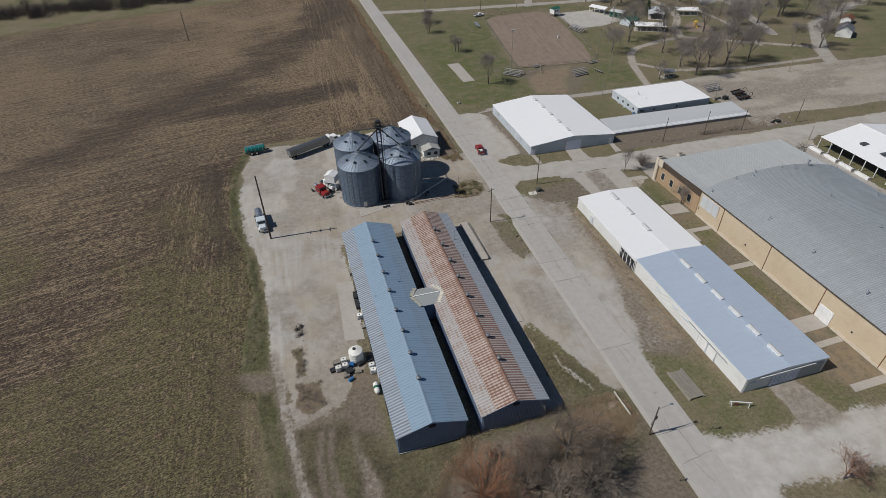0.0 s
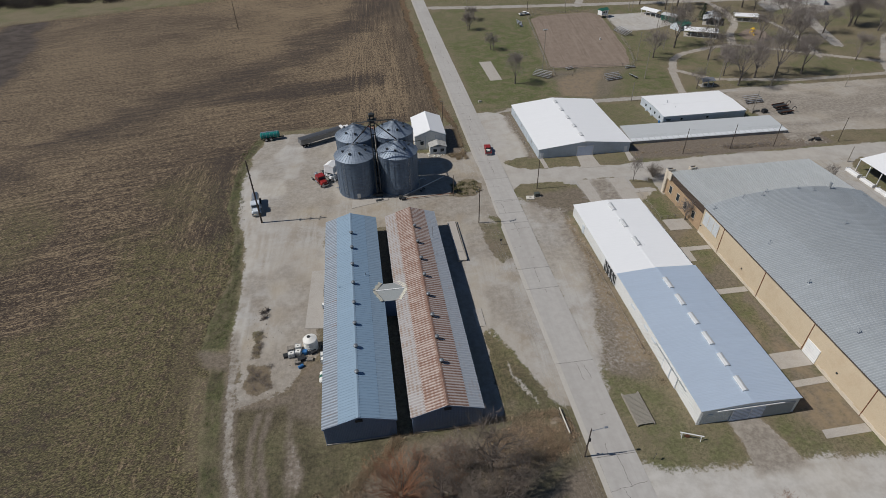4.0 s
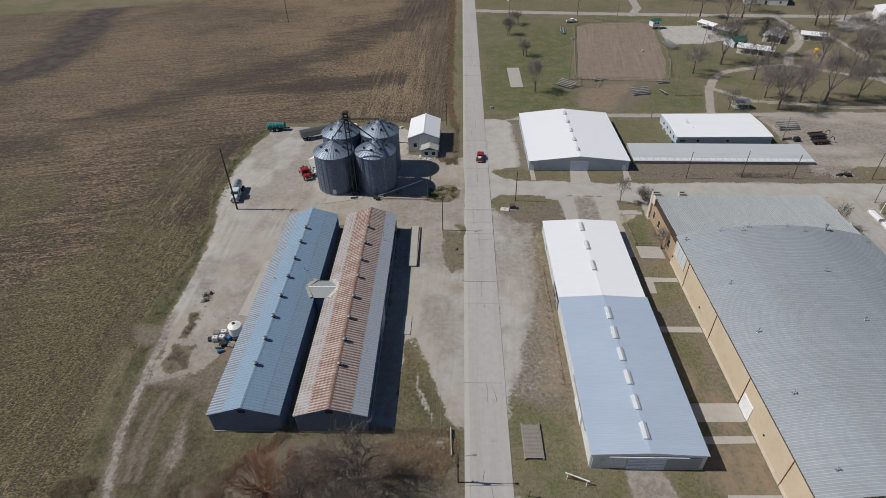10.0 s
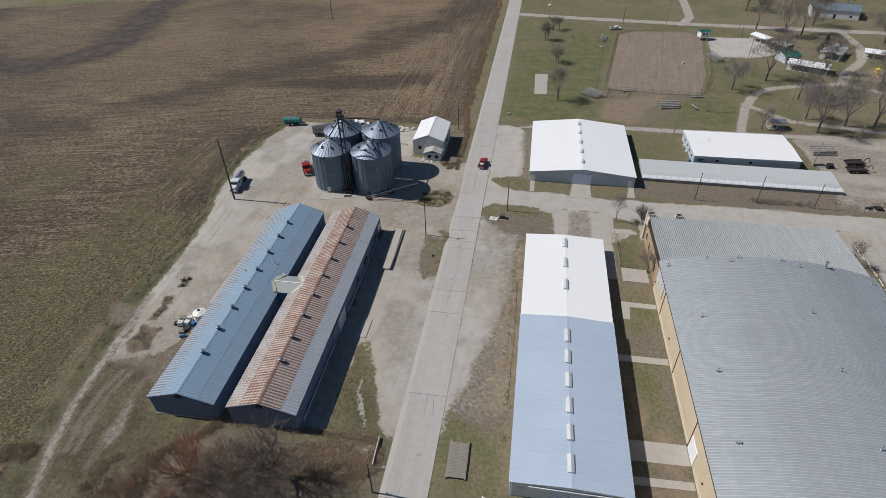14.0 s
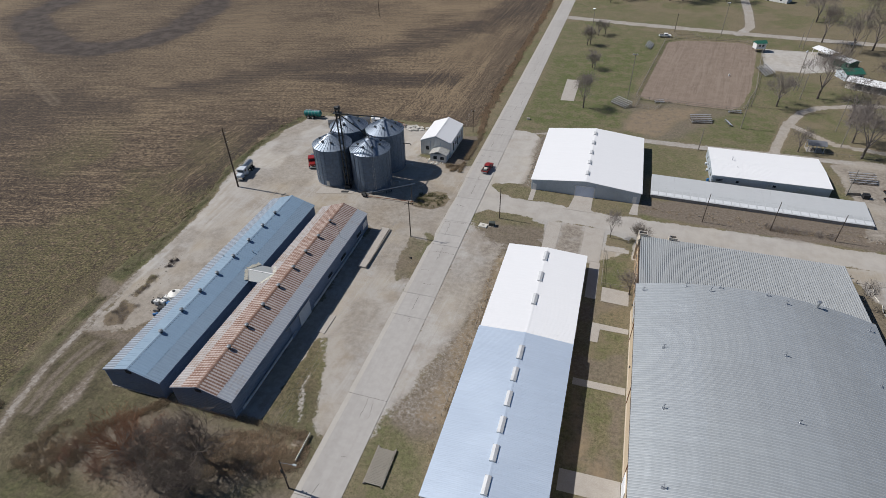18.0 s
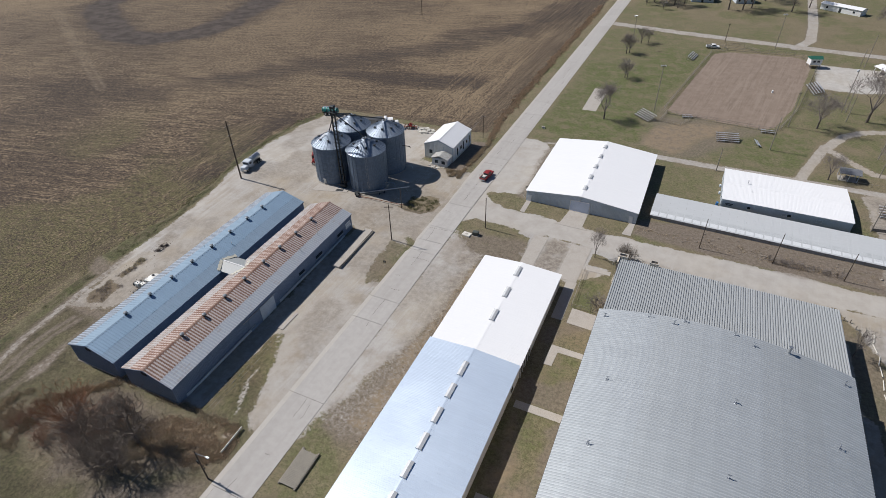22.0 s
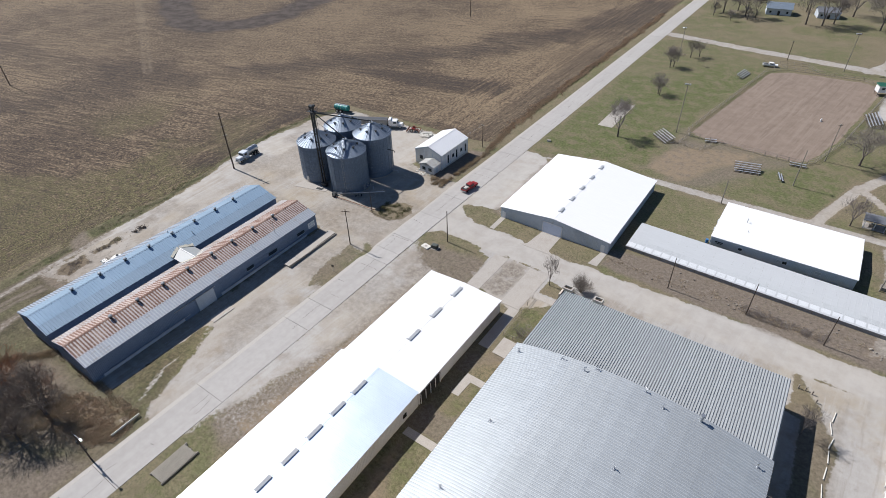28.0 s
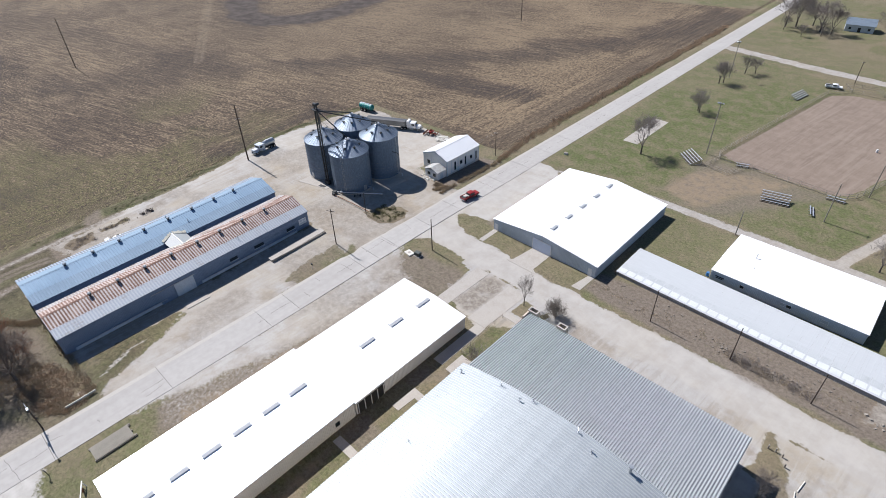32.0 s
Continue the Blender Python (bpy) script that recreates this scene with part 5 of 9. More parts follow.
M["seal"] = plain("seal", (0.56, 0.54, 0.45), 0.8, 0.0, 0.35, 3.0, dirt=(0.22, 0.19, 0.15), dirt_amount=0.6)
M["brick"] = plain("brick", (0.40, 0.285, 0.18), 0.85, 0.0, 0.25, 2.5)
M["rust_iron"] = plain("rust_iron", (0.20, 0.085, 0.05), 0.8, 0.2, 0.3, 3.0)
M["aluminium"] = plain("aluminium", (0.66, 0.68, 0.70), 0.4, 0.6, 0.1, 2.0)
M["shingle"] = plain("shingle", (0.16, 0.17, 0.19), 0.9, 0.0, 0.25, 3.0)

vent = vent_proto()
vent["group"] = "barn ridge vents"
VENTS = [(11.35 - (y - 80) * 0.012, y, 6.62 + (y - 51) * 0.0078) for y in (60.3, 66.3, 72.1, 77.9, 83.9, 90.0, 96.0, 101.6)] + \
        [(26.2 - (y - 80) * 0.012, y, 6.72 + (y - 51) * 0.0078) for y in (60.4, 66.1, 71.9, 77.8, 84.0, 89.6, 95.6, 101.8)]
vent.matrix_basis = pose(*VENTS[0])
rng = random.Random(2)
for v in VENTS[1:]:
    copy_thing(vent, pose(*v, rng.uniform(-3, 3), rng.uniform(-3, 3), rng.uniform(0, 90)))

# link roof between the two barns, with a patched seal round it
link = thing("barn_link", "pale sheet covered link between two barns with ragged seal", "passage", (18.75, 82.3, 4.9))
RZ, EZ = 0.62, -0.05
bm = bmesh.new()
for sy in (-1, 1):
    up = [(-3.1, 0, RZ), (3.1, 0, RZ), (1.5, sy * 2.7, EZ), (-1.5, sy * 2.7, EZ)]
    a = [bm.verts.new(p) for p in up]
    b = [bm.verts.new((p[0], p[1], p[2] - 0.08)) for p in up]
    bm.faces.new(a), bm.faces.new(b[::-1])
    for j in range(4):
        bm.faces.new((a[j], b[j], b[(j + 1) % 4], a[(j + 1) % 4]))
bmesh.ops.recalc_face_normals(bm, faces=bm.faces[:])
part("roof", bm, "link_sheet", link)
part("ridge_cap", boxes((-3.0, 3.0, -0.12, 0.12, RZ + 0.01, RZ + 0.07), bevel=0.02), "paint_white", link)
part("wall_core", boxes((-1.35, 1.35, -2.3, 2.3, -5.2, EZ - 0.1)), "wall_blue", link)
rr = random.Random(7)
for sx in (-1, 1):
    for sy in (-1, 1):
        bm = bmesh.new()
        prev = None
        for i in range(9):
            s = i / 8
            inner, outer = 3.0 - 1.45 * s, 3.0 - 1.45 * s + rr.uniform(0.5, 0.85)
            y0 = sy * (2.75 * s)
            zr = lambda x: -0.02 + 0.327 * (x - 1.3)
            q = [(sx * inner, y0, zr(inner) + 0.10), (sx * outer, y0 + sy * 0.25, zr(outer) + 0.10), (sx * outer, y0 + sy * 0.25, zr(outer)), (sx * inner, y0, zr(inner))]
            cur = [bm.verts.new(p) for p in q]
            if prev:
                for j in range(4):
                    bm.faces.new((prev[j], cur[j], cur[(j + 1) % 4], prev[(j + 1) % 4]))
            prev = cur
        bmesh.ops.recalc_face_normals(bm, faces=bm.faces[:])
        part("roof_seal", bm, "seal", link)

# doors, windows and fittings of the barns' walls (local to each barn)
def on_barn(b, name, dims, material, label=""):
    return part(name, boxes(*dims, bevel=0.02), material, b, label)


for y0, y1, m in ((23.2, 27.6, "wall_grey"), (19.6, 22.9, "wall_blue")):
    d = on_barn(rust_barn, "sliding_door", [(6.0, 6.1, y0, y1, -0.2, 3.3)], m)
    on_barn(d, "rail", [(6.02, 6.14, y0 - 1.5, y1 + 0.4, 3.32, 3.44)], "galv")
for y0, y1 in ((43.0, 45.6), (52.2, 54.6), (36.5, 38.5)):
    w = on_barn(rust_barn, "window", [(5.98, 6.06, y0, y1, 1.6, 2.4)], "glass_dark")
    on_barn(w, "sill", [(5.98, 6.14, y0 - 0.1, y1 + 0.1, 1.48, 1.58)], "wall_grey")
on_barn(rust_barn, "notice_board", [(6.0, 6.07, 56.0, 58.2, 1.6, 3.2)], "paint_white", "white notice board with faded panels")
on_barn(rust_barn, "notice_panel", [(6.075, 6.09, 56.3, 57.0, 2.5, 3.0), (6.075, 6.09, 57.2, 58.0, 2.5, 3.0), (6.075, 6.09, 56.3, 58.0, 1.75, 2.2)], "wall_grey")
for y0, y1 in ((2.0, 22.0), (29.0, 55.0)):
    on_barn(rust_barn, "kick_board", [(6.0, 6.08, y0, y1, 0.0, 0.7)], "wall_grey")
    on_barn(rust_barn, "gutter_pipe", [(6.12, 6.26, y0 + 1, y1 - 1, 0.78, 0.9)], "galv")
bmv = bmesh.new()
tube(bmv, (4.2, 47.4, 4.8), (4.2, 47.4, 8.4), 0.06, 0.05, 6)
tube(bmv, (4.2, 40.6, 4.9), (4.2, 40.6, 6.1), 0.07, 0.07, 6)
part("flue_pipe", bmv, "galv", rust_barn)
on_barn(blue_barn, "gable_vent", [(-0.6, 0.6, -0.02, 0.1, 5.2, 5.9)], "dark")
on_barn(rust_barn, "gable_vent", [(-0.6, 0.6, -0.02, 0.1, 5.3, 6.0)], "dark")
on_barn(blue_barn, "gable_vent", [(-0.6, 0.6, 58.9, 59.02, 5.2, 5.9)], "dark")
for b in (blue_barn, rust_barn):
    on_barn(b, "foundation_strip", [(-5.95, 5.95, -0.02, 0.12, -1.0, 0.25)], "concrete")
for i, y in enumerate((8, 16, 24, 33, 41, 50)):
    on_barn(blue_barn, "side_door", [(-5.97, -5.86, y, y + 2.6, -0.2, 2.6)], "wall_grey" if i % 2 else "dark")
on_barn(blue_barn, "pipe_vent", [(2.6, 2.75, 36.0, 36.15, 5.6, 6.3)], "galv")
on_barn(blue_barn, "pipe_vent", [(-3.0, -2.85, 33.0, 33.15, 5.4, 6.1)], "galv")

# loading apron east of the rusty barn
apron = thing("loading_apron", "low concrete loading apron beside the rusty roofed barn", "apron", (0, 0, 0))
part("slab", draped([(35.2, 95.3), (37.2, 95.3), (36.9, 111.0), (34.9, 111.0)], 0.45), "concrete", apron)
part("kerb", boxes((37.2, 37.35, 95.3, 111.0, 0.0, 0.95)), "wood_grey", apron)
stoop = thing("concrete_stoop", "small concrete slab by the barn door", "slab", (0, 0, 0))
part("slab", draped([(35.6, 74.0), (37.4, 74.0), (37.4, 79.2), (35.6, 79.2)], 0.12), "concrete", stoop)
pad = thing("concrete_pad", "pale concrete pad beside the blue barn", "slab", (0, 0, 0))
part("slab", draped([(0.6, 79.2), (4.6, 78.6), (4.9, 97.0), (1.3, 97.2)], 0.06), "concrete", pad)
pad2 = thing("concrete_pad", "pale concrete pad at the foot of the silos", "slab", (0, 0, 0))
part("slab", draped([(10.8, 121.2), (20.6, 123.9), (20.8, 125.6), (11.0, 125.4)], 0.08), "concrete", pad2)
part("grate", draped([(17.4, 123.4), (19.4, 123.9), (19.3, 124.9), (17.3, 124.4)], 0.11), "dark", pad2)

# clutter west of the blue barn
def at_ground(x, y, dz=0.0):
    return (x, y, float(mound(x, y)) + dz)


tank = thing("poly_tank", "white plastic water tank standing by the barn", "water tank", at_ground(2.2, 73.8))
bm = bmesh.new()
tube(bm, (0, 0, 0), (0, 0, 2.5), 1.35, 1.35, 28, False)
tube(bm, (0, 0, 2.5), (0, 0, 2.85), 1.35, 0.4, 28)
part("shell", bm, "tank_white", tank)
for zz in (0.5, 1.1, 1.7, 2.3):
    part("rib", tubes(((0, 0, zz), (0, 0, zz + 0.07), 1.38), n=28), "tank_white", tank)
part("lid", tubes(((-0.2, 0.2, 2.8), (-0.2, 0.2, 2.98), 0.32), n=14), "dark", tank)


def ibc(label, x, y, rz, z=0.0):
    t = thing("bulk_container", label, "container", at_ground(x, y, z), rz, group="bulk containers")
    part("pallet", boxes((-0.6, 0.6, -0.5, 0.5, 0, 0.14)), "wood_grey", t)
    part("bottle", boxes((-0.56, 0.56, -0.46, 0.46, 0.15, 1.12), bevel=0.08), "tank_white", t)
    for zz in (0.3, 0.6, 0.9, 1.15):
        bm = bmesh.new()
        ring = [[bm.verts.new((sx * (0.6 + d), sy * (0.5 + d), zz + h)) for d, h in ((-0.018, -0.018), (0.018, -0.018), (0.018, 0.018), (-0.018, 0.018))] for sx, sy in ((-1, -1), (1, -1), (1, 1), (-1, 1))]
        for i in range(4):
            for j in range(4):
                bm.faces.new((ring[i][j], ring[(i + 1) % 4][j], ring[(i + 1) % 4][(j + 1) % 4], ring[i][(j + 1) % 4]))
        part("cage_hoop", bm, "galv", t)
    part("cap", tubes(((0, 0, 1.12), (0, 0, 1.18), 0.12), n=10), "dark", t)
    return t


for i, (x, y, r) in enumerate(((-1.5, 72.0, 5), (-0.2, 72.3, -8), (-0.3, 73.7, 3))):
    ibc("white caged plastic bulk container on a pallet", x, y, r)
for x, y, r in ((4.6, 84.8, 0), (4.7, 70.9, 4), (4.8, 69.6, -5)):
    ibc("white caged container standing along the barn wall", x, y, r)


def crate(label, x, y, rz, w, d, h, m):
    c = thing("crate", label, "crate", at_ground(x, y), rz, group="yard crates")
    for i in range(5):
        part("slat", boxes((-w / 2, w / 2, -d / 2 + i * d / 5 + 0.02, -d / 2 + (i + 1) * d / 5 - 0.03, h - 0.05, h)), m, c)
    part("body", boxes((-w / 2 + 0.04, w / 2 - 0.04, -d / 2 + 0.04, d / 2 - 0.04, 0, h - 0.06), bevel=0.03), m, c)


for x, y, r, w, d, h, m, lb in ((-1.8, 73.6, 4, 1.3, 1.1, 0.9, "wood_grey", "grey wooden crate in the yard"), (0.4, 70.9, 20, 1.4, 1.2, 0.7, "dark", "dark crate of scrap in the yard"), (-0.3, 70.2, 9, 1.2, 1.0, 0.6, "wood_grey", "low wooden pallet stack"),
                              (1.0, 72.4, -12, 0.9, 0.9, 0.8, "blue_paint", "blue plastic crate in the yard"), (4.7, 88.5, 2, 0.9, 2.4, 0.9, "dark", "dark scrap piled by the barn wall"), (4.7, 91.6, -4, 0.9, 2.2, 0.7, "dark", "dark scrap piled by the barn wall"),
                              (4.8, 82.2, 6, 0.9, 1.6, 0.5, "wood_grey", "grey pallets by the barn wall"), (4.9, 99.5, 5, 0.9, 1.8, 1.0, "wood_grey", "grey pallets by the barn wall"), (4.6, 73.0, 5, 1.0, 1.4, 0.5, "dark", "dark boxes by the barn wall"), (-2.6, 72.2, 14, 1.1, 1.0, 0.5, "dark", "dark boxes among white tanks"), (2.0, 70.6, -8, 1.3, 0.9, 0.4, "wood_grey", "grey boards lying beside a tank"), (2.6, 72.4, 30, 1.2, 1.0, 0.6, "dark", "dark scrap beside the white tank")):
    crate(lb, x, y, r, w, d, h, m)
drum = thing("drum", "blue plastic drum lying in the yard", "drum", at_ground(0.4, 69.0, 0.3), 30)
part("shell", tubes(((-0.5, 0, 0), (0.5, 0, 0), 0.3), n=16), "blue_paint", drum)
cyl = thing("gas_cylinder_tank", "pale green horizontal tank by the barn", "tank", at_ground(4.6, 65.4, 0.65), 90)
bm = bmesh.new()
tube(bm, (-1.0, 0, 0), (1.0, 0, 0), 0.5, 0.5, 18, False)
for s in (-1, 1):
    tube(bm, (s * 1.0, 0, 0), (s * 1.3, 0, 0), 0.5, 0.22, 18)
part("shell", bm, "tank_white", cyl)
part("saddle", boxes((-0.7, -0.5, -0.35, 0.35, -0.65, -0.35), (0.5, 0.7, -0.35, 0.35, -0.65, -0.35)), "dark", cyl)
part("band", tubes(((-0.3, 0, 0), (0.3, 0, 0), 0.505), n=18), "green_paint", cyl, "pale green band")


# ---- utility poles and lamps ----
def utility_pole(label, x, y, h, arms=((0.6, 1.1),), rz=0.0, r=0.15, lean=0.0, light=False, transformer=False, material="pole_wood", z=None):
    p = thing("utility_pole", label, "utility pole", at_ground(x, y) if z is None else (x, y, z), rz, lean, group="utility poles")
    part("pole", tubes(((0, 0, -0.4), (0, 0, h), r, r * 0.65), n=8), material, p)
    for d, half in arms:
        arm = part("crossarm", boxes((-half, half, -0.05, 0.05, h - d - 0.06, h - d + 0.06)), "pole_wood", p)
        for s in (-0.9, -0.35, 0.35, 0.9):
            part("insulator", tubes(((s * half, 0, h - d + 0.06), (s * half, 0, h - d + 0.22), 0.04), n=6), "galv", arm)
    if transformer:
        part("transformer", tubes(((0.35, 0, h - 2.4), (0.35, 0, h - 1.5), 0.24), n=12), "wall_grey", p)
    if light:
        for q in (-0.75, -0.1, 0.6):
            fl = part("floodlight", tubes(((q, 0.05, h - 0.15), (q, 0.4, h - 0.35), 0.16, 0.3), n=10), "aluminium", p)
            part("lens", tubes(((q, 0.4, h - 0.35), (q, 0.43, h - 0.37), 0.28), n=10), "glass_pale", fl)
    return p


utility_pole("tall dark wooden power pole beside the tanker truck", -12.4, 118.6, 18.0, ((1.7, 0.9), (4.4, 0.75), (7.2, 0.65)), 80, 0.24)
utility_pole("wooden utility pole by the roadside", 43.0, 109.9, 10.3, ((0.7, 1.1),), 25, 0.14)
utility_pole("wooden utility pole by the roadside", 44.3, 6.0, 10.3, ((0.7, 1.1),), 0, 0.14)
utility_pole("wooden utility pole on a grass island", 62.4, 124.0, 9.0, (), 0, 0.14)
utility_pole("short dark post on a grass island", 38.6, 123.3, 6.5, (), 0, 0.11)
utility_pole("wooden utility pole beside the road ditch", 42.6, 172.8, 8.0, ((0.6, 0.7),), 0, 0.12)
utility_pole("lone power pole in the stubble field", -46.4, 305.5, 14.0, ((0.8, 0.9),), 80, 0.2)
utility_pole("power pole standing far out in the field", -156.4, 115.2, 21.5, ((1.5, 0.9), (4.0, 0.8)), 80, 0.2)
for x, y, h, ln in ((112.4, 136.6, 8.4, 0), (128.2, 137.0, 8.4, 0), (142.3, 136.2, 7.6, 0), (164.2, 135.8, 8.2, 0)):
    utility_pole("wooden utility pole beside the low shed", x, y, h, (), 10, 0.12, ln)
for x, y, h, lt in ((91.2, 216.5, 16.5, 1), (71.5, 287, 14.5, 1), (128.3, 198.9, 11.0, 0), (134.0, 219.5, 12.0, 0), (110.4, 311.5, 8.5, 0), (131.6, 309.5, 15.0, 1), (151.2, 239.5, 15.0, 1), (152.6, 240.0, 8.0, 0), (157.5, 204, 11.0, 0),
                    (156.2, 191.8, 9.0, 0), (171.6, 270.8, 9.0, 0), (164.6, 295.2, 13.0, 0), (163.3, 296.4, 7.0, 0), (187.0, 294.0, 8.5, 0), (113.9, 178.6, 7.0, 0), (172.1, 182.6, 8.0, 0), (150.3, 160.3, 8.0, 0),
                    (198.7, 176.5, 7.0, 0), (157.6, 123.4, 5.0, 0), (151.8, 231, 9, 0)):
    utility_pole("tall wooden floodlight pole by the riding arena" if lt else "wooden utility pole in the park", x, y, h, ((0.4, 0.7),) if lt or h > 8.2 else (), (x * 7) % 90, 0.15, light=bool(lt), material="wood_grey" if lt or x > 112 else "pole_wood")
lamp = thing("street_lamp", "galvanised street lamp with a long arm over the road", "street lamp", at_ground(47.2, 42.8))
part("pole", tubes(((0, 0, -0.4), (0, 0, 7.6), 0.13, 0.09), n=8), "pole_wood", lamp)
part("arm", tubes(((0, 0, 7.0), (2.3, 0.1, 7.3), 0.045, 0.04)), "galv", lamp)
part("lamp_head", boxes((2.1, 2.75, -0.06, 0.28, 7.22, 7.38), bevel=0.05), "galv", lamp)
part("control_box", boxes((-0.2, 0.2, -0.32, -0.1, 4.6, 5.4), bevel=0.04), "dark", lamp)
part("sign_bracket", boxes((-0.03, 0.03, -0.1, 0.35, 2.4, 2.75), (-0.03, 0.03, -0.1, 0.3, 3.2, 3.4)), "dark", lamp)
for x, y, h, lb in ((57.9, 40.7, 1.9, "short dark signpost in the roadside grass"), (47.2, 34.2, 1.4, "short dark marker post beside the road")):
    post = thing("signpost", lb, "post", at_ground(x, y), 35, 6)
    part("post", tubes(((0, 0, -0.3), (0, 0, h), 0.05), n=6), "dark", post)
    part("plate", boxes((-0.28, 0.28, -0.02, 0.02, h - 0.5, h - 0.15)), "wood_grey", post)

# cables between the poles along the road
bm = bmesh.new()


def sag(a, b, drop, r=0.006):
    a, b = Vector(a), Vector(b)
    prev = a
    for i in range(1, 13):
        s = i / 12
        q = a.lerp(b, s) - Vector((0, 0, drop * 4 * s * (1 - s)))
        tube(bm, prev, q, r, n=3, caps=False)
        prev = q


for o in (-0.9, 0.0, 0.9):
    sag((43.0 + o * 0.8, 109.9 + o * 0.3, 10.2), (44.3 + o * 0.8, 6.0, 10.2), 2.4, 0.007)
    sag((43.0 + o * 0.8, 109.9 + o * 0.3, 10.2), (42.6 + o * 0.5, 172.8, 8.0), 1.2)
    sag((112.4, 136.6 + o * 0.3, 8.0), (128.2, 137.0 + o * 0.3, 8.0), 0.4)
    sag((128.2, 137.0 + o * 0.3, 8.0), (142.3, 136.2 + o * 0.3, 7.2), 0.4)
    sag((142.3, 136.2 + o * 0.3, 7.2), (164.2, 135.8 + o * 0.3, 7.6), 0.5)
me = bpy.data.meshes.new("cable")
bm.to_mesh(me)
bm.free()
me.materials.append(M["galv"])
cable = tagged(new("cable", me), "thin bare overhead cables along the road", "cable", kind="stuff")

# ---- grain elevator leg with spouts ----
gz = float(mound(18.4, 126.1))
leg = thing("grain_elevator", "tall dark grain elevator leg with spouts to the silos", "grain elevator", (18.4, 126.2, gz))
HT = 23.4
for dx in (-0.5, 0.5):
    part("casing", boxes((dx - 0.14, dx + 0.14, -0.17, 0.17, -0.3, HT)), "dark_steel", leg)
for i in range(9):
    part("bracket", boxes((-0.62, 0.62, -0.2, 0.2, 1.6 + i * 2.4, 1.72 + i * 2.4)), "dark_steel", leg)
head = part("head", boxes((-0.75, 0.75, -0.45, 0.45, HT - 0.1, HT + 0.8), bevel=0.2), "dark_steel", leg, "dark rounded elevator head")
part("motor", boxes((-0.35, 0.35, 0.45, 1.1, HT + 0.1, HT + 0.6), bevel=0.08), "dark_steel", head)
plat = part("platform", boxes((-1.1, 1.1, -0.8, 0.8, HT - 1.0, HT - 0.9)), "dark_steel", leg)
bm = bmesh.new()
for a, b in (((-1.2, -0.9), (1.2, -0.9)), ((1.2, -0.9), (1.2, 0.9)), ((1.2, 0.9), (-1.2, 0.9)), ((-1.2, 0.9), (-1.2, -0.9))):
    for zz in (-0.4, 0.1):
        tube(bm, (*a, HT + zz), (*b, HT + zz), 0.03, n=4)
    tube(bm, (*a, HT - 0.95), (*a, HT + 0.1), 0.03, n=4)
part("railing", bm, "dark_steel", plat)
bm = bmesh.new()
for s in (-0.22, 0.22):
    tube(bm, (1.05, s, 0.3), (1.05, s, HT - 0.9), 0.03, n=4)
for i in range(60):
    tube(bm, (1.05, -0.22, 0.5 + i * 0.37), (1.05, 0.22, 0.5 + i * 0.37), 0.018, n=4)
part("ladder", bm, "dark_steel", leg)
for (_, sx, sy, se, sp) in SILOS:
    part("spout", tubes(((0.1, 0.3, HT - 1.4), (sx - 18.4, sy - 126.2, sp - gz + 0.2), 0.15), n=8), "dark_steel", leg)
part("distributor", tubes(((0.1, 0.3, HT - 1.8), (0.1, 0.3, HT - 0.9), 0.55, 0.3), n=12), "dark_steel", leg)
for a, b in (((0, 0, 12.5), (-5.4, 4.5, 12.2)), ((0, 0, 12.5), (5.6, 4.5, 12.2)), ((0, 0, 20), (-5.4, 4.6, 13.2)), ((0, 0, 20), (5.6, 4.6, 13.2))):
    part("stay", tubes((a, b, 0.035), n=4), "dark_steel", leg)
part("boot", boxes((-0.9, 0.9, -0.55, 0.55, -0.3, 1.1), bevel=0.1), "dark_steel", leg)

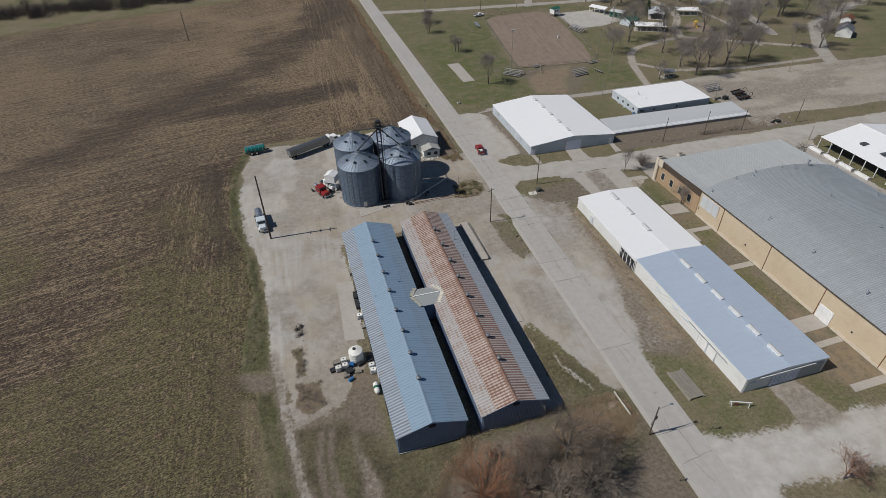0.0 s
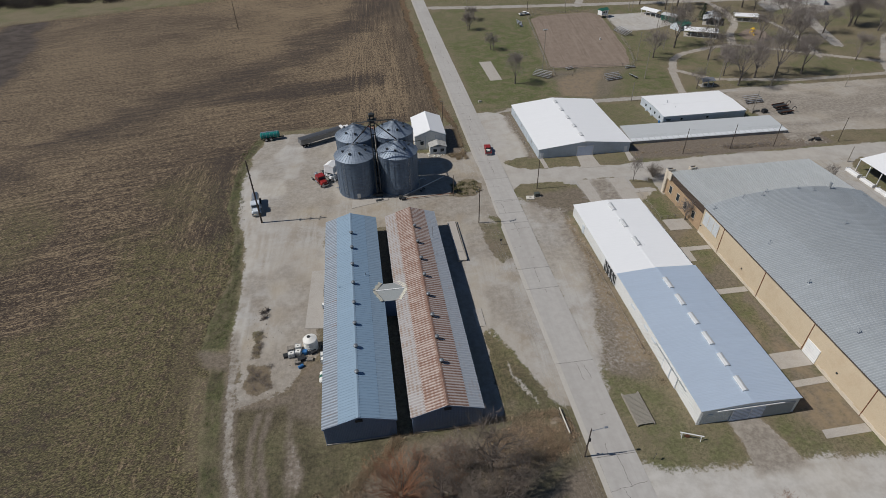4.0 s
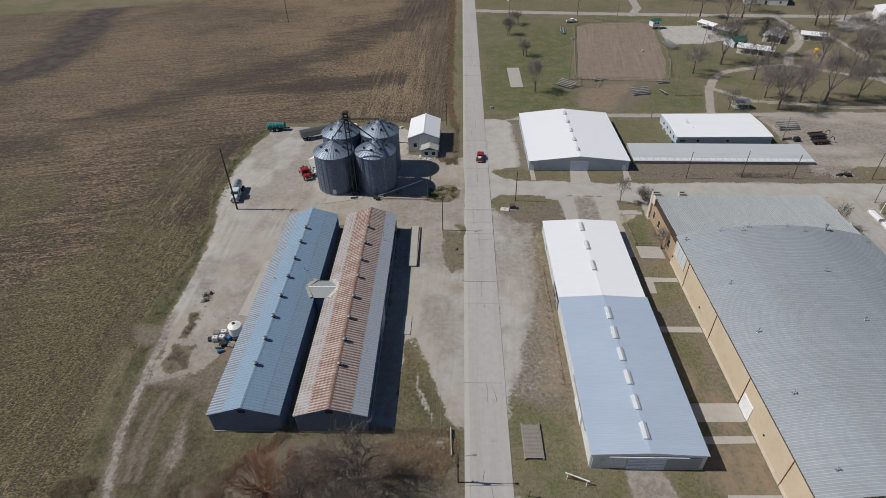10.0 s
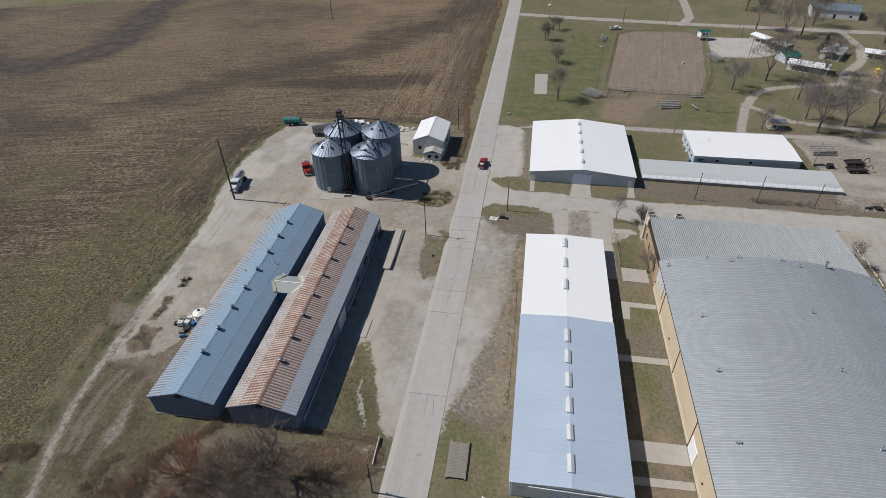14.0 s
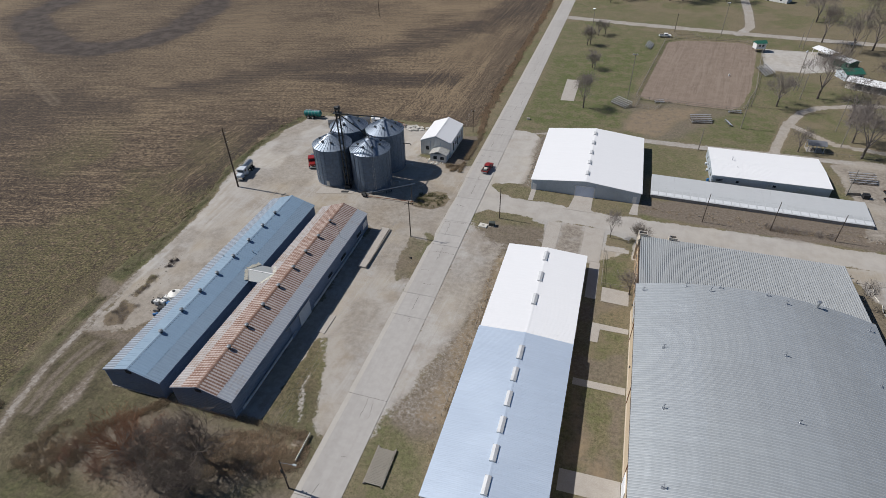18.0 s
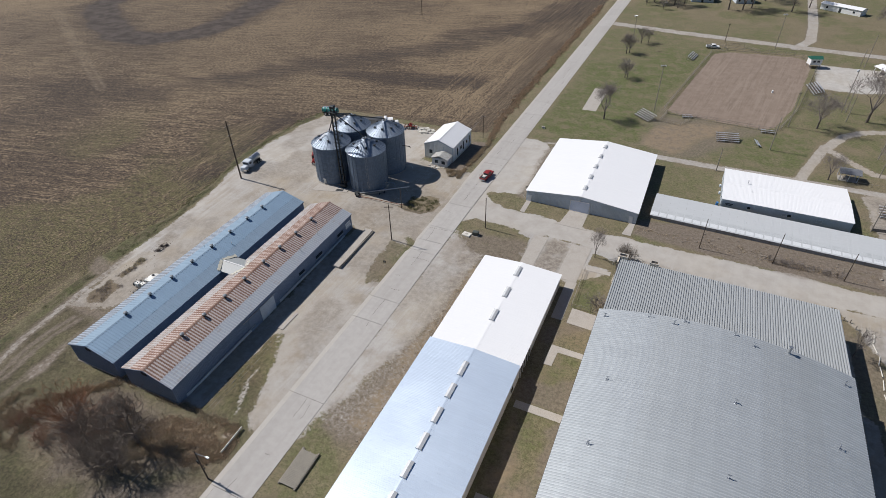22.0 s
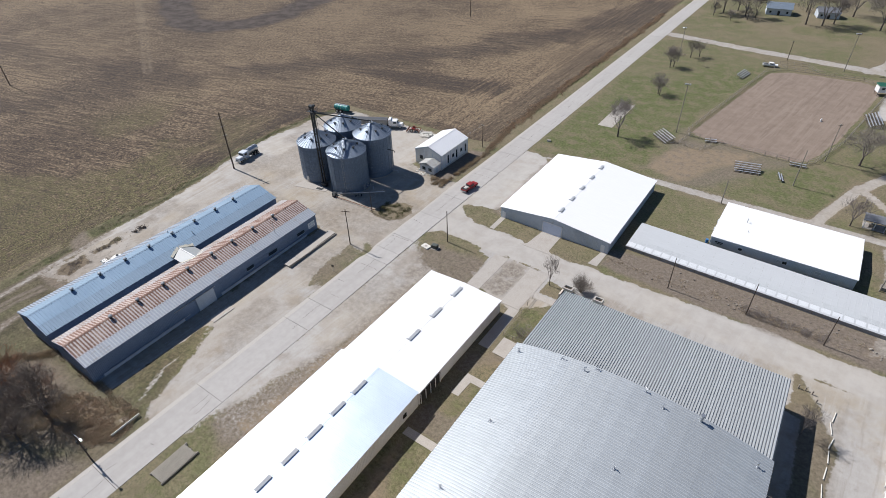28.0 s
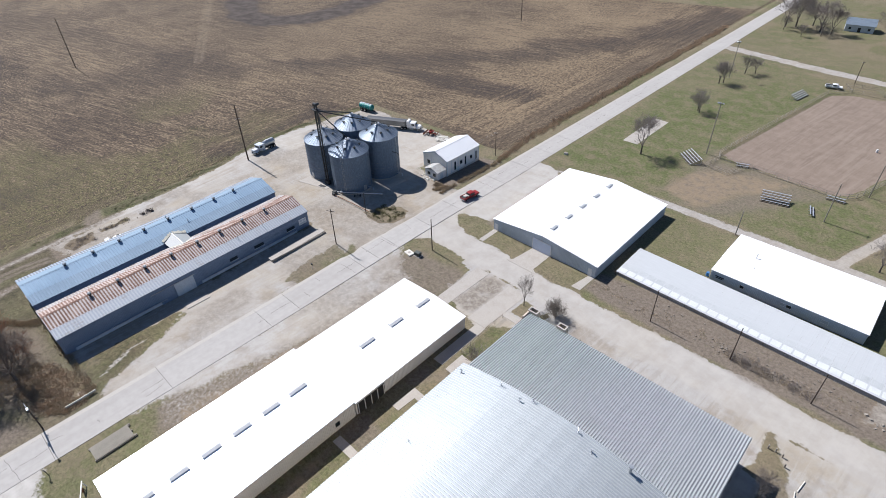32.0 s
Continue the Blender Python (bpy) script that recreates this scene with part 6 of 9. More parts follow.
# fittings of the silos
for i, s in enumerate(silos):
    _, sx, sy, se, sp = SILOS[i]
    e0, p0 = se - s.location.z, sp - s.location.z
    hatch = None
    for k in range(7):
        a = math.radians(200 + k * 47 + i * 13)
        q = 0.45
        rr = 5.4 * (1 - q) + 0.55 * q
        zz = e0 + (p0 - e0 - 0.3) * q
        if hatch is None:
            bm = bmesh.new()
            tube(bm, (0, 0, -0.1), (0, 0, 0.35), 0.2, 0.2, 8)
            box(bm, -0.3, 0.3, -0.3, 0.3, 0.35, 0.5)
            hatch = part("roof_vent", bm, "dark_steel", s)
            hatch.matrix_basis = pose(rr * math.cos(a), rr * math.sin(a), zz)
        else:
            again(hatch, pose(rr * math.cos(a), rr * math.sin(a), zz, 0, 0, math.degrees(a)), s)
    a0 = math.radians((235, 300, 120, 20)[i])
    bm = bmesh.new()
    cs, sn = math.cos(a0), math.sin(a0)
    for w in (-0.22, 0.22):
        tube(bm, (5.5 * cs - w * sn, 5.5 * sn + w * cs, 0.6), (5.5 * cs - w * sn, 5.5 * sn + w * cs, e0), 0.025, n=4)
        tube(bm, (5.5 * cs - w * sn, 5.5 * sn + w * cs, e0), (0.8 * cs - w * sn, 0.8 * sn + w * cs, p0 - 0.2), 0.025, n=4)
    for k in range(int(e0 / 0.4) - 1):
        tube(bm, (5.5 * cs + 0.22 * sn, 5.5 * sn - 0.22 * cs, 0.8 + k * 0.4), (5.5 * cs - 0.22 * sn, 5.5 * sn + 0.22 * cs, 0.8 + k * 0.4), 0.016, n=4)
    part("ladder", bm, "galv", s)
    st = None
    for k in range(24):
        if st is None:
            st = part("stiffener", boxes((5.41, 5.47, -0.04, 0.04, 0.25, e0 - 0.02)), "silo_steel", s)
        else:
            again(st, pose(0, 0, 0, 0, 0, 15 * k), s)
    part("door", boxes((-0.45, 0.45, -5.56, -5.4, 0.5, 1.9), bevel=0.03) if i != 1 else boxes((5.4, 5.56, -0.45, 0.45, 0.5, 1.9), bevel=0.03), "galv", s)
    part("unload_spout", tubes(((5.3, 1.2, 0.9), (7.2, 1.6, 1.1), 0.12), ((7.2, 1.6, 1.1), (7.6, 1.2, 0.6), 0.12)) if i in (1, 3) else tubes(((-5.3, 1, 0.6), (-6.3, 1, 0.6), 0.14)), "galv", s)

part("discharge_pipe", tubes(((5.3, 0.0, 8.2), (7.6, 0.2, 8.2), 0.1), ((7.6, 0.2, 8.2), (7.8, 0.2, 7.7), 0.1)), "dark_steel", silos[3])
auger = thing("grain_auger", "long galvanised grain auger lying before the silos", "grain auger", at_ground(24.3, 124.2))
part("tube", tubes(((0, 0, 0.5), (12.6, 6.6, 1.9), 0.16), n=10), "galv", auger)
part("hopper", boxes((-0.7, 0.5, -0.6, 0.6, 0.1, 0.8), bevel=0.1), "dark_steel", auger)
part("axle", tubes(((5.6, 2.4, 0.35), (6.6, 3.6, 0.35), 0.05), ((6.1, 3.0, 0.35), (6.1, 3.0, 1.2), 0.05)), "dark_steel", auger)
for q in ((5.6, 2.4), (6.6, 3.6)):
    part("wheel", tubes(((q[0] - 0.06, q[1], 0.33), (q[0] + 0.06, q[1] + 0.05, 0.33), 0.33), n=14), "tyre", auger)
conveyor = thing("conveyor_pipe", "grey conveyor pipe lying along the silos", "pipe", at_ground(24.5, 123.9))
part("pipe", tubes(((0.8, -0.5, 0.3), (14.3, 0.2, 0.3), 0.09), n=8), "rust_iron", conveyor)
part("motor", boxes((-0.2, 0.8, -0.9, -0.2, 0, 0.7), bevel=0.1), "dark", conveyor)

# hopper bin on legs
hop = thing("hopper_bin", "white hopper bin on splayed legs beside a silo", "hopper", at_ground(5.6, 137.6), -30)
part("bin", boxes((-1.5, 1.5, -1.5, 1.5, 2.9, 5.0), bevel=0.06), "paint_white", hop)
bm = bmesh.new()
extrude_profile(bm, [(-1.6, 5.0), (0, 5.7), (1.6, 5.0)], "y", -1.55, 1.55)
part("roof", bm, "paint_white", hop)
for sx in (-1, 1):
    for sy in (-1, 1):
        part("leg", tubes(((sx * 1.4, sy * 1.4, 2.95), (sx * 1.55, sy * 1.55, -0.3), 0.09), n=6), "paint_white", hop)
    part("brace", tubes(((sx * 1.45, -1.4, 2.8), (sx * 1.5, 1.5, 0.4), 0.045), ((sx * 1.45, 1.4, 2.8), (sx * 1.5, -1.5, 0.4), 0.045), n=5), "paint_white", hop)


# ---- vehicles ----
def wheel(parent, x, y, r=0.5, w=0.3, twin=False):
    ty = part("wheel", tubes(((x, y - w / 2, r), (x, y + w / 2, r), r), n=16), "tyre", parent)
    part("rim", tubes(((x, y - w / 2 - 0.01, r), (x, y + w / 2 + 0.01, r), r * 0.55), n=12), "galv", ty)


def truck_cab(parent, x0, color, long=True):
    """A bonneted cab whose front bumper is at x0 and which looks along +x."""
    cab = part("cab", boxes((x0 - 4.1, x0 - 1.9, -1.15, 1.15, 0.95, 2.75), bevel=0.12), color, parent)
    part("bonnet", boxes((x0 - 1.95, x0 - 0.1, -0.85, 0.85, 0.9, 1.75), bevel=0.14), color, parent)
    part("windscreen", boxes((x0 - 1.97, x0 - 1.86, -0.95, 0.95, 1.85, 2.5), bevel=0.03), "glass_dark", cab)
    for s in (-1, 1):
        part("side_window", boxes((x0 - 3.2, x0 - 2.2, s * 1.155 - 0.02, s * 1.155 + 0.02, 1.85, 2.45)), "glass_dark", cab)
        part("fender", boxes((x0 - 1.6, x0 - 0.3, s * 1.0 - 0.2, s * 1.0 + 0.2, 0.85, 1.15), bevel=0.08), color, parent)
        part("fuel_tank", tubes(((x0 - 4.0, s * 1.0, 0.75), (x0 - 2.6, s * 1.0, 0.75), 0.32), n=12), "tank_steel", parent)
        part("headlight", boxes((x0 - 0.12, x0 - 0.05, s * 0.65 - 0.12, s * 0.65 + 0.12, 1.15, 1.35)), "galv", parent)
        wheel(parent, x0 - 0.95, s * 1.0)
    part("bumper", boxes((x0 - 0.1, x0 + 0.08, -1.15, 1.15, 0.45, 0.8), bevel=0.04), "tank_steel", parent)
    part("exhaust", tubes(((x0 - 4.2, 0.9, 1.0), (x0 - 4.2, 0.9, 3.4), 0.07), n=8), "tank_steel", parent)


def chassis(parent, xa, xb):
    part("chassis", boxes((xa, xb, -0.45, 0.45, 0.65, 0.95)), "dark", parent)


def tank_body(parent, xa, xb, z, r, material):
    bm = bmesh.new()
    tube(bm, (xa + 0.3, 0, z), (xb - 0.3, 0, z), r, r, 20, False)
    tube(bm, (xb - 0.3, 0, z), (xb, 0, z), r, r * 0.6, 20)
    tube(bm, (xa + 0.3, 0, z), (xa, 0, z), r, r * 0.6, 20)
    t = part("tank", bm, material, parent)
    for q in np.linspace(xa + 0.8, xb - 0.8, 5):
        part("band", tubes(((q - 0.04, 0, z), (q + 0.04, 0, z), r + 0.02), n=20), "galv", t)
    part("catwalk", boxes((xa + 0.5, xb - 0.5, -0.25, 0.25, z + r - 0.01, z + r + 0.05)), "galv", t)
    for q in (xa + (xb - xa) * 0.35, xa + (xb - xa) * 0.65):
        part("manhole", tubes(((q, 0, z + r), (q, 0, z + r + 0.15), 0.25), n=12), "galv", t)


tanker = thing("tanker_truck", "grey blue tanker truck parked beside a tall pole", "truck", at_ground(-14.5, 125.6), -82)
truck_cab(tanker, 4.3, "wall_grey")
chassis(tanker, -4.3, 3.0)
tank_body(tanker, -4.3, 0.1, 1.95, 0.95, "tank_steel")
for q in (-3.4, -2.2):
    for s in (-1, 1):
        wheel(tanker, q, s * 0.95, 0.5, 0.55)

semi = thing("semi_trailer_truck", "white semi truck with a long grey grain trailer", "truck", at_ground(3.2, 166.0), 27)
truck_cab(semi, 10.0, "paint_white")
chassis(semi, 2.5, 8.5)
part("sleeper", boxes((5.0, 5.95, -1.2, 1.2, 1.0, 3.3), bevel=0.12), "paint_white", semi)
tr = part("trailer", boxes((-9.6, 4.6, -1.27, 1.27, 1.25, 3.0), bevel=0.05), "trailer_grey", semi, "grey ribbed grain trailer")
bm = bmesh.new()
extrude_profile(bm, [(-1.3, 3.0), (-0.6, 3.22), (0, 3.28), (0.6, 3.22), (1.3, 3.0)], "x", -9.6, 4.6)
part("tarpaulin", bm, "dark_tarp", tr, "dark rolled tarpaulin")
for q in np.arange(-9.2, 4.4, 0.75):
    for s in (-1, 1):
        part("side_post", boxes((q - 0.05, q + 0.05, s * 1.3 - 0.04, s * 1.3 + 0.04, 1.3, 2.95)), "trailer_grey", tr)
for q in (-6.0, 1.0):
    bm = bmesh.new()
    tube(bm, (q, 0, 1.3), (q, 0, 0.6), 1.1, 0.35, 4)
    part("hopper", bm, "tank_steel", tr)
for q in (-8.6, -7.4, 3.2, 4.4):
    for s in (-1, 1):
        wheel(semi, q, s * 0.95, 0.5, 0.55)

red_truck = thing("farm_truck", "old red farm truck with a tank on its bed", "truck", at_ground(1.9, 136.6), -62)
truck_cab(red_truck, 3.6, "red_paint")
chassis(red_truck, -4.0, 2.5)
part("bed", boxes((-4.0, -0.7, -1.2, 1.2, 0.98, 1.12)), "wood_grey", red_truck)
tank_body(red_truck, -2.6, -0.75, 1.7, 0.62, "tank_steel")
for s in (-1, 1):
    wheel(red_truck, -2.6, s * 0.95, 0.48, 0.5)
flatbed = thing("flatbed_truck", "white pickup parked under the hopper bin", "truck", at_ground(4.6, 139.2), -62)
truck_cab(flatbed, 3.0, "paint_white")
chassis(flatbed, -3.0, 2.0)
part("bed", boxes((-3.0, -1.2, -1.1, 1.1, 0.98, 1.3)), "dark", flatbed)
for s in (-1, 1):
    wheel(flatbed, -2.1, s * 0.95, 0.45, 0.4)

green_tank = thing("tank_trailer", "teal green liquid manure tank trailer on four wheels", "trailer", at_ground(-15.6, 169.6), 8)
tank_body(green_tank, -3.1, 3.1, 1.75, 1.05, "teal_paint")
part("frame", boxes((-3.2, 4.3, -0.3, 0.3, 0.55, 0.75)), "dark", green_tank)
for q in (-1.4, 0.2):
    for s in (-1, 1):
        wheel(green_tank, q, s * 1.25, 0.65, 0.5)


def pickup(label, x, y, rz, color, load=True):
    p = thing("pickup_truck", label, "pickup truck", at_ground(x, y, 0.06), rz)
    body = part("body", boxes((-2.85, 2.85, -0.98, 0.98, 0.5, 1.05), bevel=0.12), color, p)
    part("cab", boxes((-0.7, 1.25, -0.88, 0.88, 1.0, 1.8), bevel=0.2), color, p)
    part("windscreen", boxes((1.08, 1.27, -0.72, 0.72, 1.15, 1.65), bevel=0.05), "glass_dark", p)
    part("rear_window", boxes((-0.73, -0.62, -0.7, 0.7, 1.2, 1.65), bevel=0.03), "glass_dark", p)
    for s in (-1, 1):
        part("side_window", boxes((-0.45, 0.95, s * 0.88 - 0.02, s * 0.88 + 0.02, 1.2, 1.62)), "glass_dark", p)
        part("headlight", boxes((2.8, 2.87, s * 0.75 - 0.14, s * 0.75 + 0.14, 0.78, 0.95)), "galv", p)
        part("bed_side", boxes((-2.82, -0.75, s * 0.93 - 0.05, s * 0.93 + 0.05, 1.0, 1.22), bevel=0.02), color, p)
        for q in (-1.85, 1.9):
            wheel(p, q, s * 0.9, 0.38, 0.26)
    part("bed_floor", boxes((-2.75, -0.78, -0.86, 0.86, 1.055, 1.08)), "dark", p)
    part("bumper", boxes((-2.95, -2.83, -0.95, 0.95, 0.45, 0.7), bevel=0.03), "tank_steel", p)
    if load:
        part("bed_load", boxes((-2.2, -1.3, -0.5, 0.4, 1.09, 1.4), (-1.2, -0.9, -0.7, 0.7, 1.09, 1.3), bevel=0.05), "frp", p)
    return p


pickup("red pickup truck on the pale concrete road", 53.4, 148.2, 84, "red_paint")
pickup("white car parked by the arena fence", 105.6, 300.5, 12, "paint_white", False)

# red implement and pallets north of the silos
imp = thing("farm_implement", "rusty red farm implement parked on the gravel", "implement", at_ground(16.8, 170.4), 20)
part("tine_bar", boxes((-2.2, -2.0, -1.9, 1.9, 0.3, 0.9), (2.0, 2.2, -1.7, 1.7, 0.4, 0.8), bevel=0.04), "rust_iron", imp)
part("mast", boxes((-0.3, 0.3, -0.3, 0.3, 1.3, 2.0), (-1.9, 1.9, 1.0, 1.15, 0.9, 1.05), (-1.9, 1.9, -1.15, -1.0, 0.9, 1.05), bevel=0.04), "rust_iron", imp)
part("frame", boxes((-1.6, 1.6, -0.15, 0.15, 0.5, 0.75), (-0.6, 0.6, -0.9, 0.9, 0.6, 1.4), bevel=0.06), "red_paint", imp)
for s in (-1, 1):
    wheel(imp, -0.6, s * 0.95, 0.6, 0.3)
    wheel(imp, 1.1, s * 0.7, 0.35, 0.2)
part("drawbar", tubes(((1.5, 0, 0.6), (2.8, 0, 0.4), 0.06)), "rust_iron", imp)
for i, (x, y) in enumerate(((19.6, 170.2), (21.0, 170.9), (22.4, 171.6), (20.6, 169.4), (22.2, 169.6), (23.6, 170.6), (24.9, 171.4), (21.6, 168.4), (23.4, 168.8), (25.4, 169.6), (27.0, 171.2))):
    crate("pale wooden pallet lying near the office", x, y, 23 * i, 1.5, 1.1, 0.25 + 0.12 * (i % 3), "frp")


# ---- trees and brush ----
M["twig"] = plain("twig", (0.235, 0.205, 0.185), 0.95, 0.0, 0.3, 3.0)
M["brush_red"] = plain("brush_red", (0.27, 0.155, 0.105), 0.95, 0.0, 0.4, 1.5)
M["porch_sheet"] = plain("porch_sheet", (0.42, 0.42, 0.40), 0.7, 0.0, 0.3, 2.5, dirt=(0.25, 0.22, 0.18), dirt_amount=0.7)
M["plank_grey"] = plain("plank_grey", (0.26, 0.24, 0.20), 0.9, 0.0, 0.3, 2.0)
M["willow_red"] = plain("willow_red", (0.31, 0.155, 0.085), 0.95, 0.0, 0.35, 0.8)
M["thicket_twig"] = plain("thicket_twig", (0.26, 0.215, 0.175), 0.95, 0.0, 0.3, 2.0)
M["dark_twig"] = plain("dark_twig", (0.165, 0.135, 0.112), 0.95, 0.0, 0.3, 2.0)
M["brush_straw"] = plain("brush_straw", (0.37, 0.29, 0.19), 0.95, 0.0, 0.35, 1.5)
M["brush_tan"] = plain("brush_tan", (0.40, 0.29, 0.19), 0.95, 0.0, 0.4, 1.2)
M["far_wood"] = plain("far_wood", (0.105, 0.085, 0.082), 0.95, 0.0, 0.35, 0.4)
M["clod"] = plain("clod", (0.13, 0.105, 0.08), 0.95, 0.0, 0.3, 1.0)
M["stone_dark"] = plain("stone_dark", (0.235, 0.205, 0.170), 0.95, 0.0, 0.35, 1.5)
M["weed_green"] = plain("weed_green", (0.13, 0.125, 0.055), 0.95, 0.0, 0.4, 1.0)
M["box_green"] = plain("box_green", (0.075, 0.085, 0.075), 0.5, 0.0, 0.15, 1.5)
M["shrub_twig"] = plain("shrub_twig", (0.225, 0.195, 0.165), 0.95, 0.0, 0.3, 2.0)
M["verge_green"] = plain("verge_green", (0.15, 0.155, 0.07), 0.95, 0.0, 0.45, 0.8)
M["evergreen"] = plain("evergreen", (0.035, 0.055, 0.025), 0.9, 0.0, 0.4, 2.0)


def limb(bm, a, d, ln, r, depth, rng, spread, twist=0.25):
    """A limb that bends and forks; thin ends stay open."""
    n = 3 if depth > 1 else 2
    p, q = Vector(a), Vector(d).normalized()
    r0 = r
    for i in range(n):
        q = (q + Vector((rng.uniform(-1, 1), rng.uniform(-1, 1), rng.uniform(-0.4, 0.7))) * twist * 0.5).normalized()
        e = p + q * ln / n
        r1 = max(0.013, r0 * 0.82)
        tube(bm, p, e, r0, r1, 6 if depth > 3 else (4 if depth > 1 else 3), False)
        if depth > 0 and i >= (1 if depth > 2 else 0):
            for _ in range(rng.choice((1, 2)) if i < n - 1 else rng.choice((2, 3))):
                side = q.orthogonal().normalized()
                side.rotate(Matrix.Rotation(rng.uniform(0, 2 * math.pi), 3, q))
                dd = (q * (1 - spread) + side * spread + Vector((0, 0, 0.12))).normalized()
                limb(bm, e, dd, ln * rng.uniform(0.55, 0.78), r1 * 0.62, depth - 1, rng, spread, twist)
        p, r0 = e, r1
    if depth == 0:
        for _ in range(3):
            dd = (q + Vector((rng.uniform(-1, 1), rng.uniform(-1, 1), rng.uniform(-0.5, 0.9))) * 0.75).normalized() * ln * rng.uniform(0.5, 1.1)
            o = dd.orthogonal().normalized() * 0.011
            a = p - q * ln * rng.uniform(0, 0.8)
            bm.faces.new([bm.verts.new(a - o), bm.verts.new(a + o), bm.verts.new(a + dd)])


def tree_meshes(seed, height, depth=4, spread=0.52, forks=3, stout=1.0):
    rng = random.Random(seed)
    bt, bc = bmesh.new(), bmesh.new()
    th = height * rng.uniform(0.2, 0.28)
    lean = Vector((rng.uniform(-0.06, 0.06), rng.uniform(-0.06, 0.06), 1))
    tube(bt, (0, 0, -0.4), lean * th * 0.5, height * 0.026, height * 0.021, 9, False)
    tube(bt, lean * th * 0.5, lean * th, height * 0.021, height * 0.019, 9, True)
    for i in range(forks):
        a = 2 * math.pi * (i + rng.random() * 0.6) / forks
        limb(bc, lean * th * rng.uniform(0.85, 1.0), (math.cos(a) * 0.55 * stout, math.sin(a) * 0.55 * stout, 1.0), height * rng.uniform(0.28, 0.36), height * 0.012 * stout, depth, rng, spread)
    limb(bc, lean * th, (0, 0, 1), height * 0.34, height * 0.014 * stout, depth, rng, spread)
    return bt, bc


def tree(label, seed, height, depth=4, spread=0.52, forks=3, bark="bark", twig="twig", stout=1.0):
    t = thing("bare_tree", label, "tree", group="bare park trees")
    bt, bc = tree_meshes(seed, height, depth, spread, forks, stout)
    part("trunk", bt, bark, t, smooth=True)
    part("crown", bc, twig, t)
    return t


protos = [tree("bare leafless deciduous tree with spreading grey limbs", 11 + i, 10.0 + i, 4, 0.5 + 0.04 * (i % 3), 3 + i % 2) for i in range(4)]
small = [tree("small bare leafless tree with fine twigs", 31 + i, 5.5 + i * 0.7, 3, 0.5, 4) for i in range(2)]
TREES = [(76.1, 203.2), (142.6, 221.8), (158.0, 233.2), (164.0, 214.5), (160.4, 196.0), (160.2, 185.2), (171.0, 191.6), (180.6, 192.6), (191.6, 192.2), (201.2, 235.3),
         (183.9, 295.1), (193.4, 300.0), (175.0, 308.4), (182.5, 242.0), (205.4, 220.7), (227.4, 256.8), (223.6, 202.0), (234.6, 197.0), (256.6, 246.8), (264.1, 237.4), (221.4, 239.2), (236.8, 239.4), (227.8, 281.6),
         (217.1, 230.0), (254.8, 245.6), (260.5, 248.5), (253.3, 213.7), (292.4, 244.1), (240.0, 262.0), (282.0, 232.0), (270.0, 262.0), (226.0, 290.0), (246.0, 300.0), (262.0, 320.0), (205.0, 318.0),
         (300.0, 262.0), (318.0, 248.0), (310.0, 290.0), (205.0, 352.0), (180.0, 345.0), (230.0, 345.0), (65.0, 378.3), (69.2, 380.7), (80.7, 378.6), (85.8, 377.3), (75.0, 388.4), (109.4, 376.4), (116.5, 377.5), (106.5, 403.0), (140.8, 382.0), (121.0, 384.0), (128.0, 404.0), (150.0, 395.0)]
SMALL = [(76.7, 245.5), (75.6, 247.0), (70.7, 278.6), (74.5, 295.9), (77.5, 299.0), (143.0, 185.0), (71.8, 280.2), (90.4, 123.2), (95.6, 103.0), (141.4, 111.8), (76.0, 365.0), (83.0, 371.0), (66.0, 372.0)]
for lst, src in ((TREES, protos), (SMALL, small)):
    rng = random.Random(4)
    for i, (x, y) in enumerate(lst):
        k = rng.uniform(0.95, 1.3) * (1.35 if lst is SMALL and 200 < y < 310 else 1.18 if lst is TREES else 1.0)
        m = pose(*at_ground(x, y), 0, 0, rng.uniform(0, 360)) @ Matrix.Diagonal((k, k, k * rng.uniform(0.9, 1.1), 1))
        if lst is SMALL and 110 < y < 130:
            m = m @ Matrix.Diagonal((0.62, 0.62, 1.15, 1))
        p = src[i % len(src)]
        if i < len(src):
            p.matrix_basis = m
        else:
            c = copy_thing(p, m)
            c.matrix_basis = m

# big trees in the thicket south of the barns
for i, (x, y, h, tw) in enumerate(((31.8, 42.9, 12.5, "dark_twig"), (33.3, 37.7, 9.0, "dark_twig"), (26.3, 44.3, 7.0, "thicket_twig"), (23.5, 39.8, 8.0, "dark_twig"), (71.8, 27.2, 6.5, "brush_red"), (27.6, 36.5, 8.5, "thicket_twig"))):
    t = tree("large bare tree rising from the tangled thicket" if h > 8 else "small bare tree with fine twigs", 60 + i, h, 3, 0.55, 7 if h > 8 else 6, twig=tw, stout=1.5 if tw == "dark_twig" else 1.15)
    t["group"] = "thicket trees"
    t.matrix_basis = pose(*at_ground(x, y), 0, 0, 40 * i)


def bush_mesh(seed, high, stems):
    """A leafless shrub: many stems fan out from one root and fork."""
    rng = random.Random(seed)
    bm = bmesh.new()
    for i in range(stems):
        a = 2 * math.pi * (i + rng.random()) / stems
        q = rng.uniform(0.25, 0.95)
        limb(bm, (0.15 * math.cos(a), 0.15 * math.sin(a), -0.1), (math.cos(a) * q, math.sin(a) * q, 1.0), high * rng.uniform(0.42, 0.6), 0.034, 2, rng, 0.45, 0.5)
    return bm


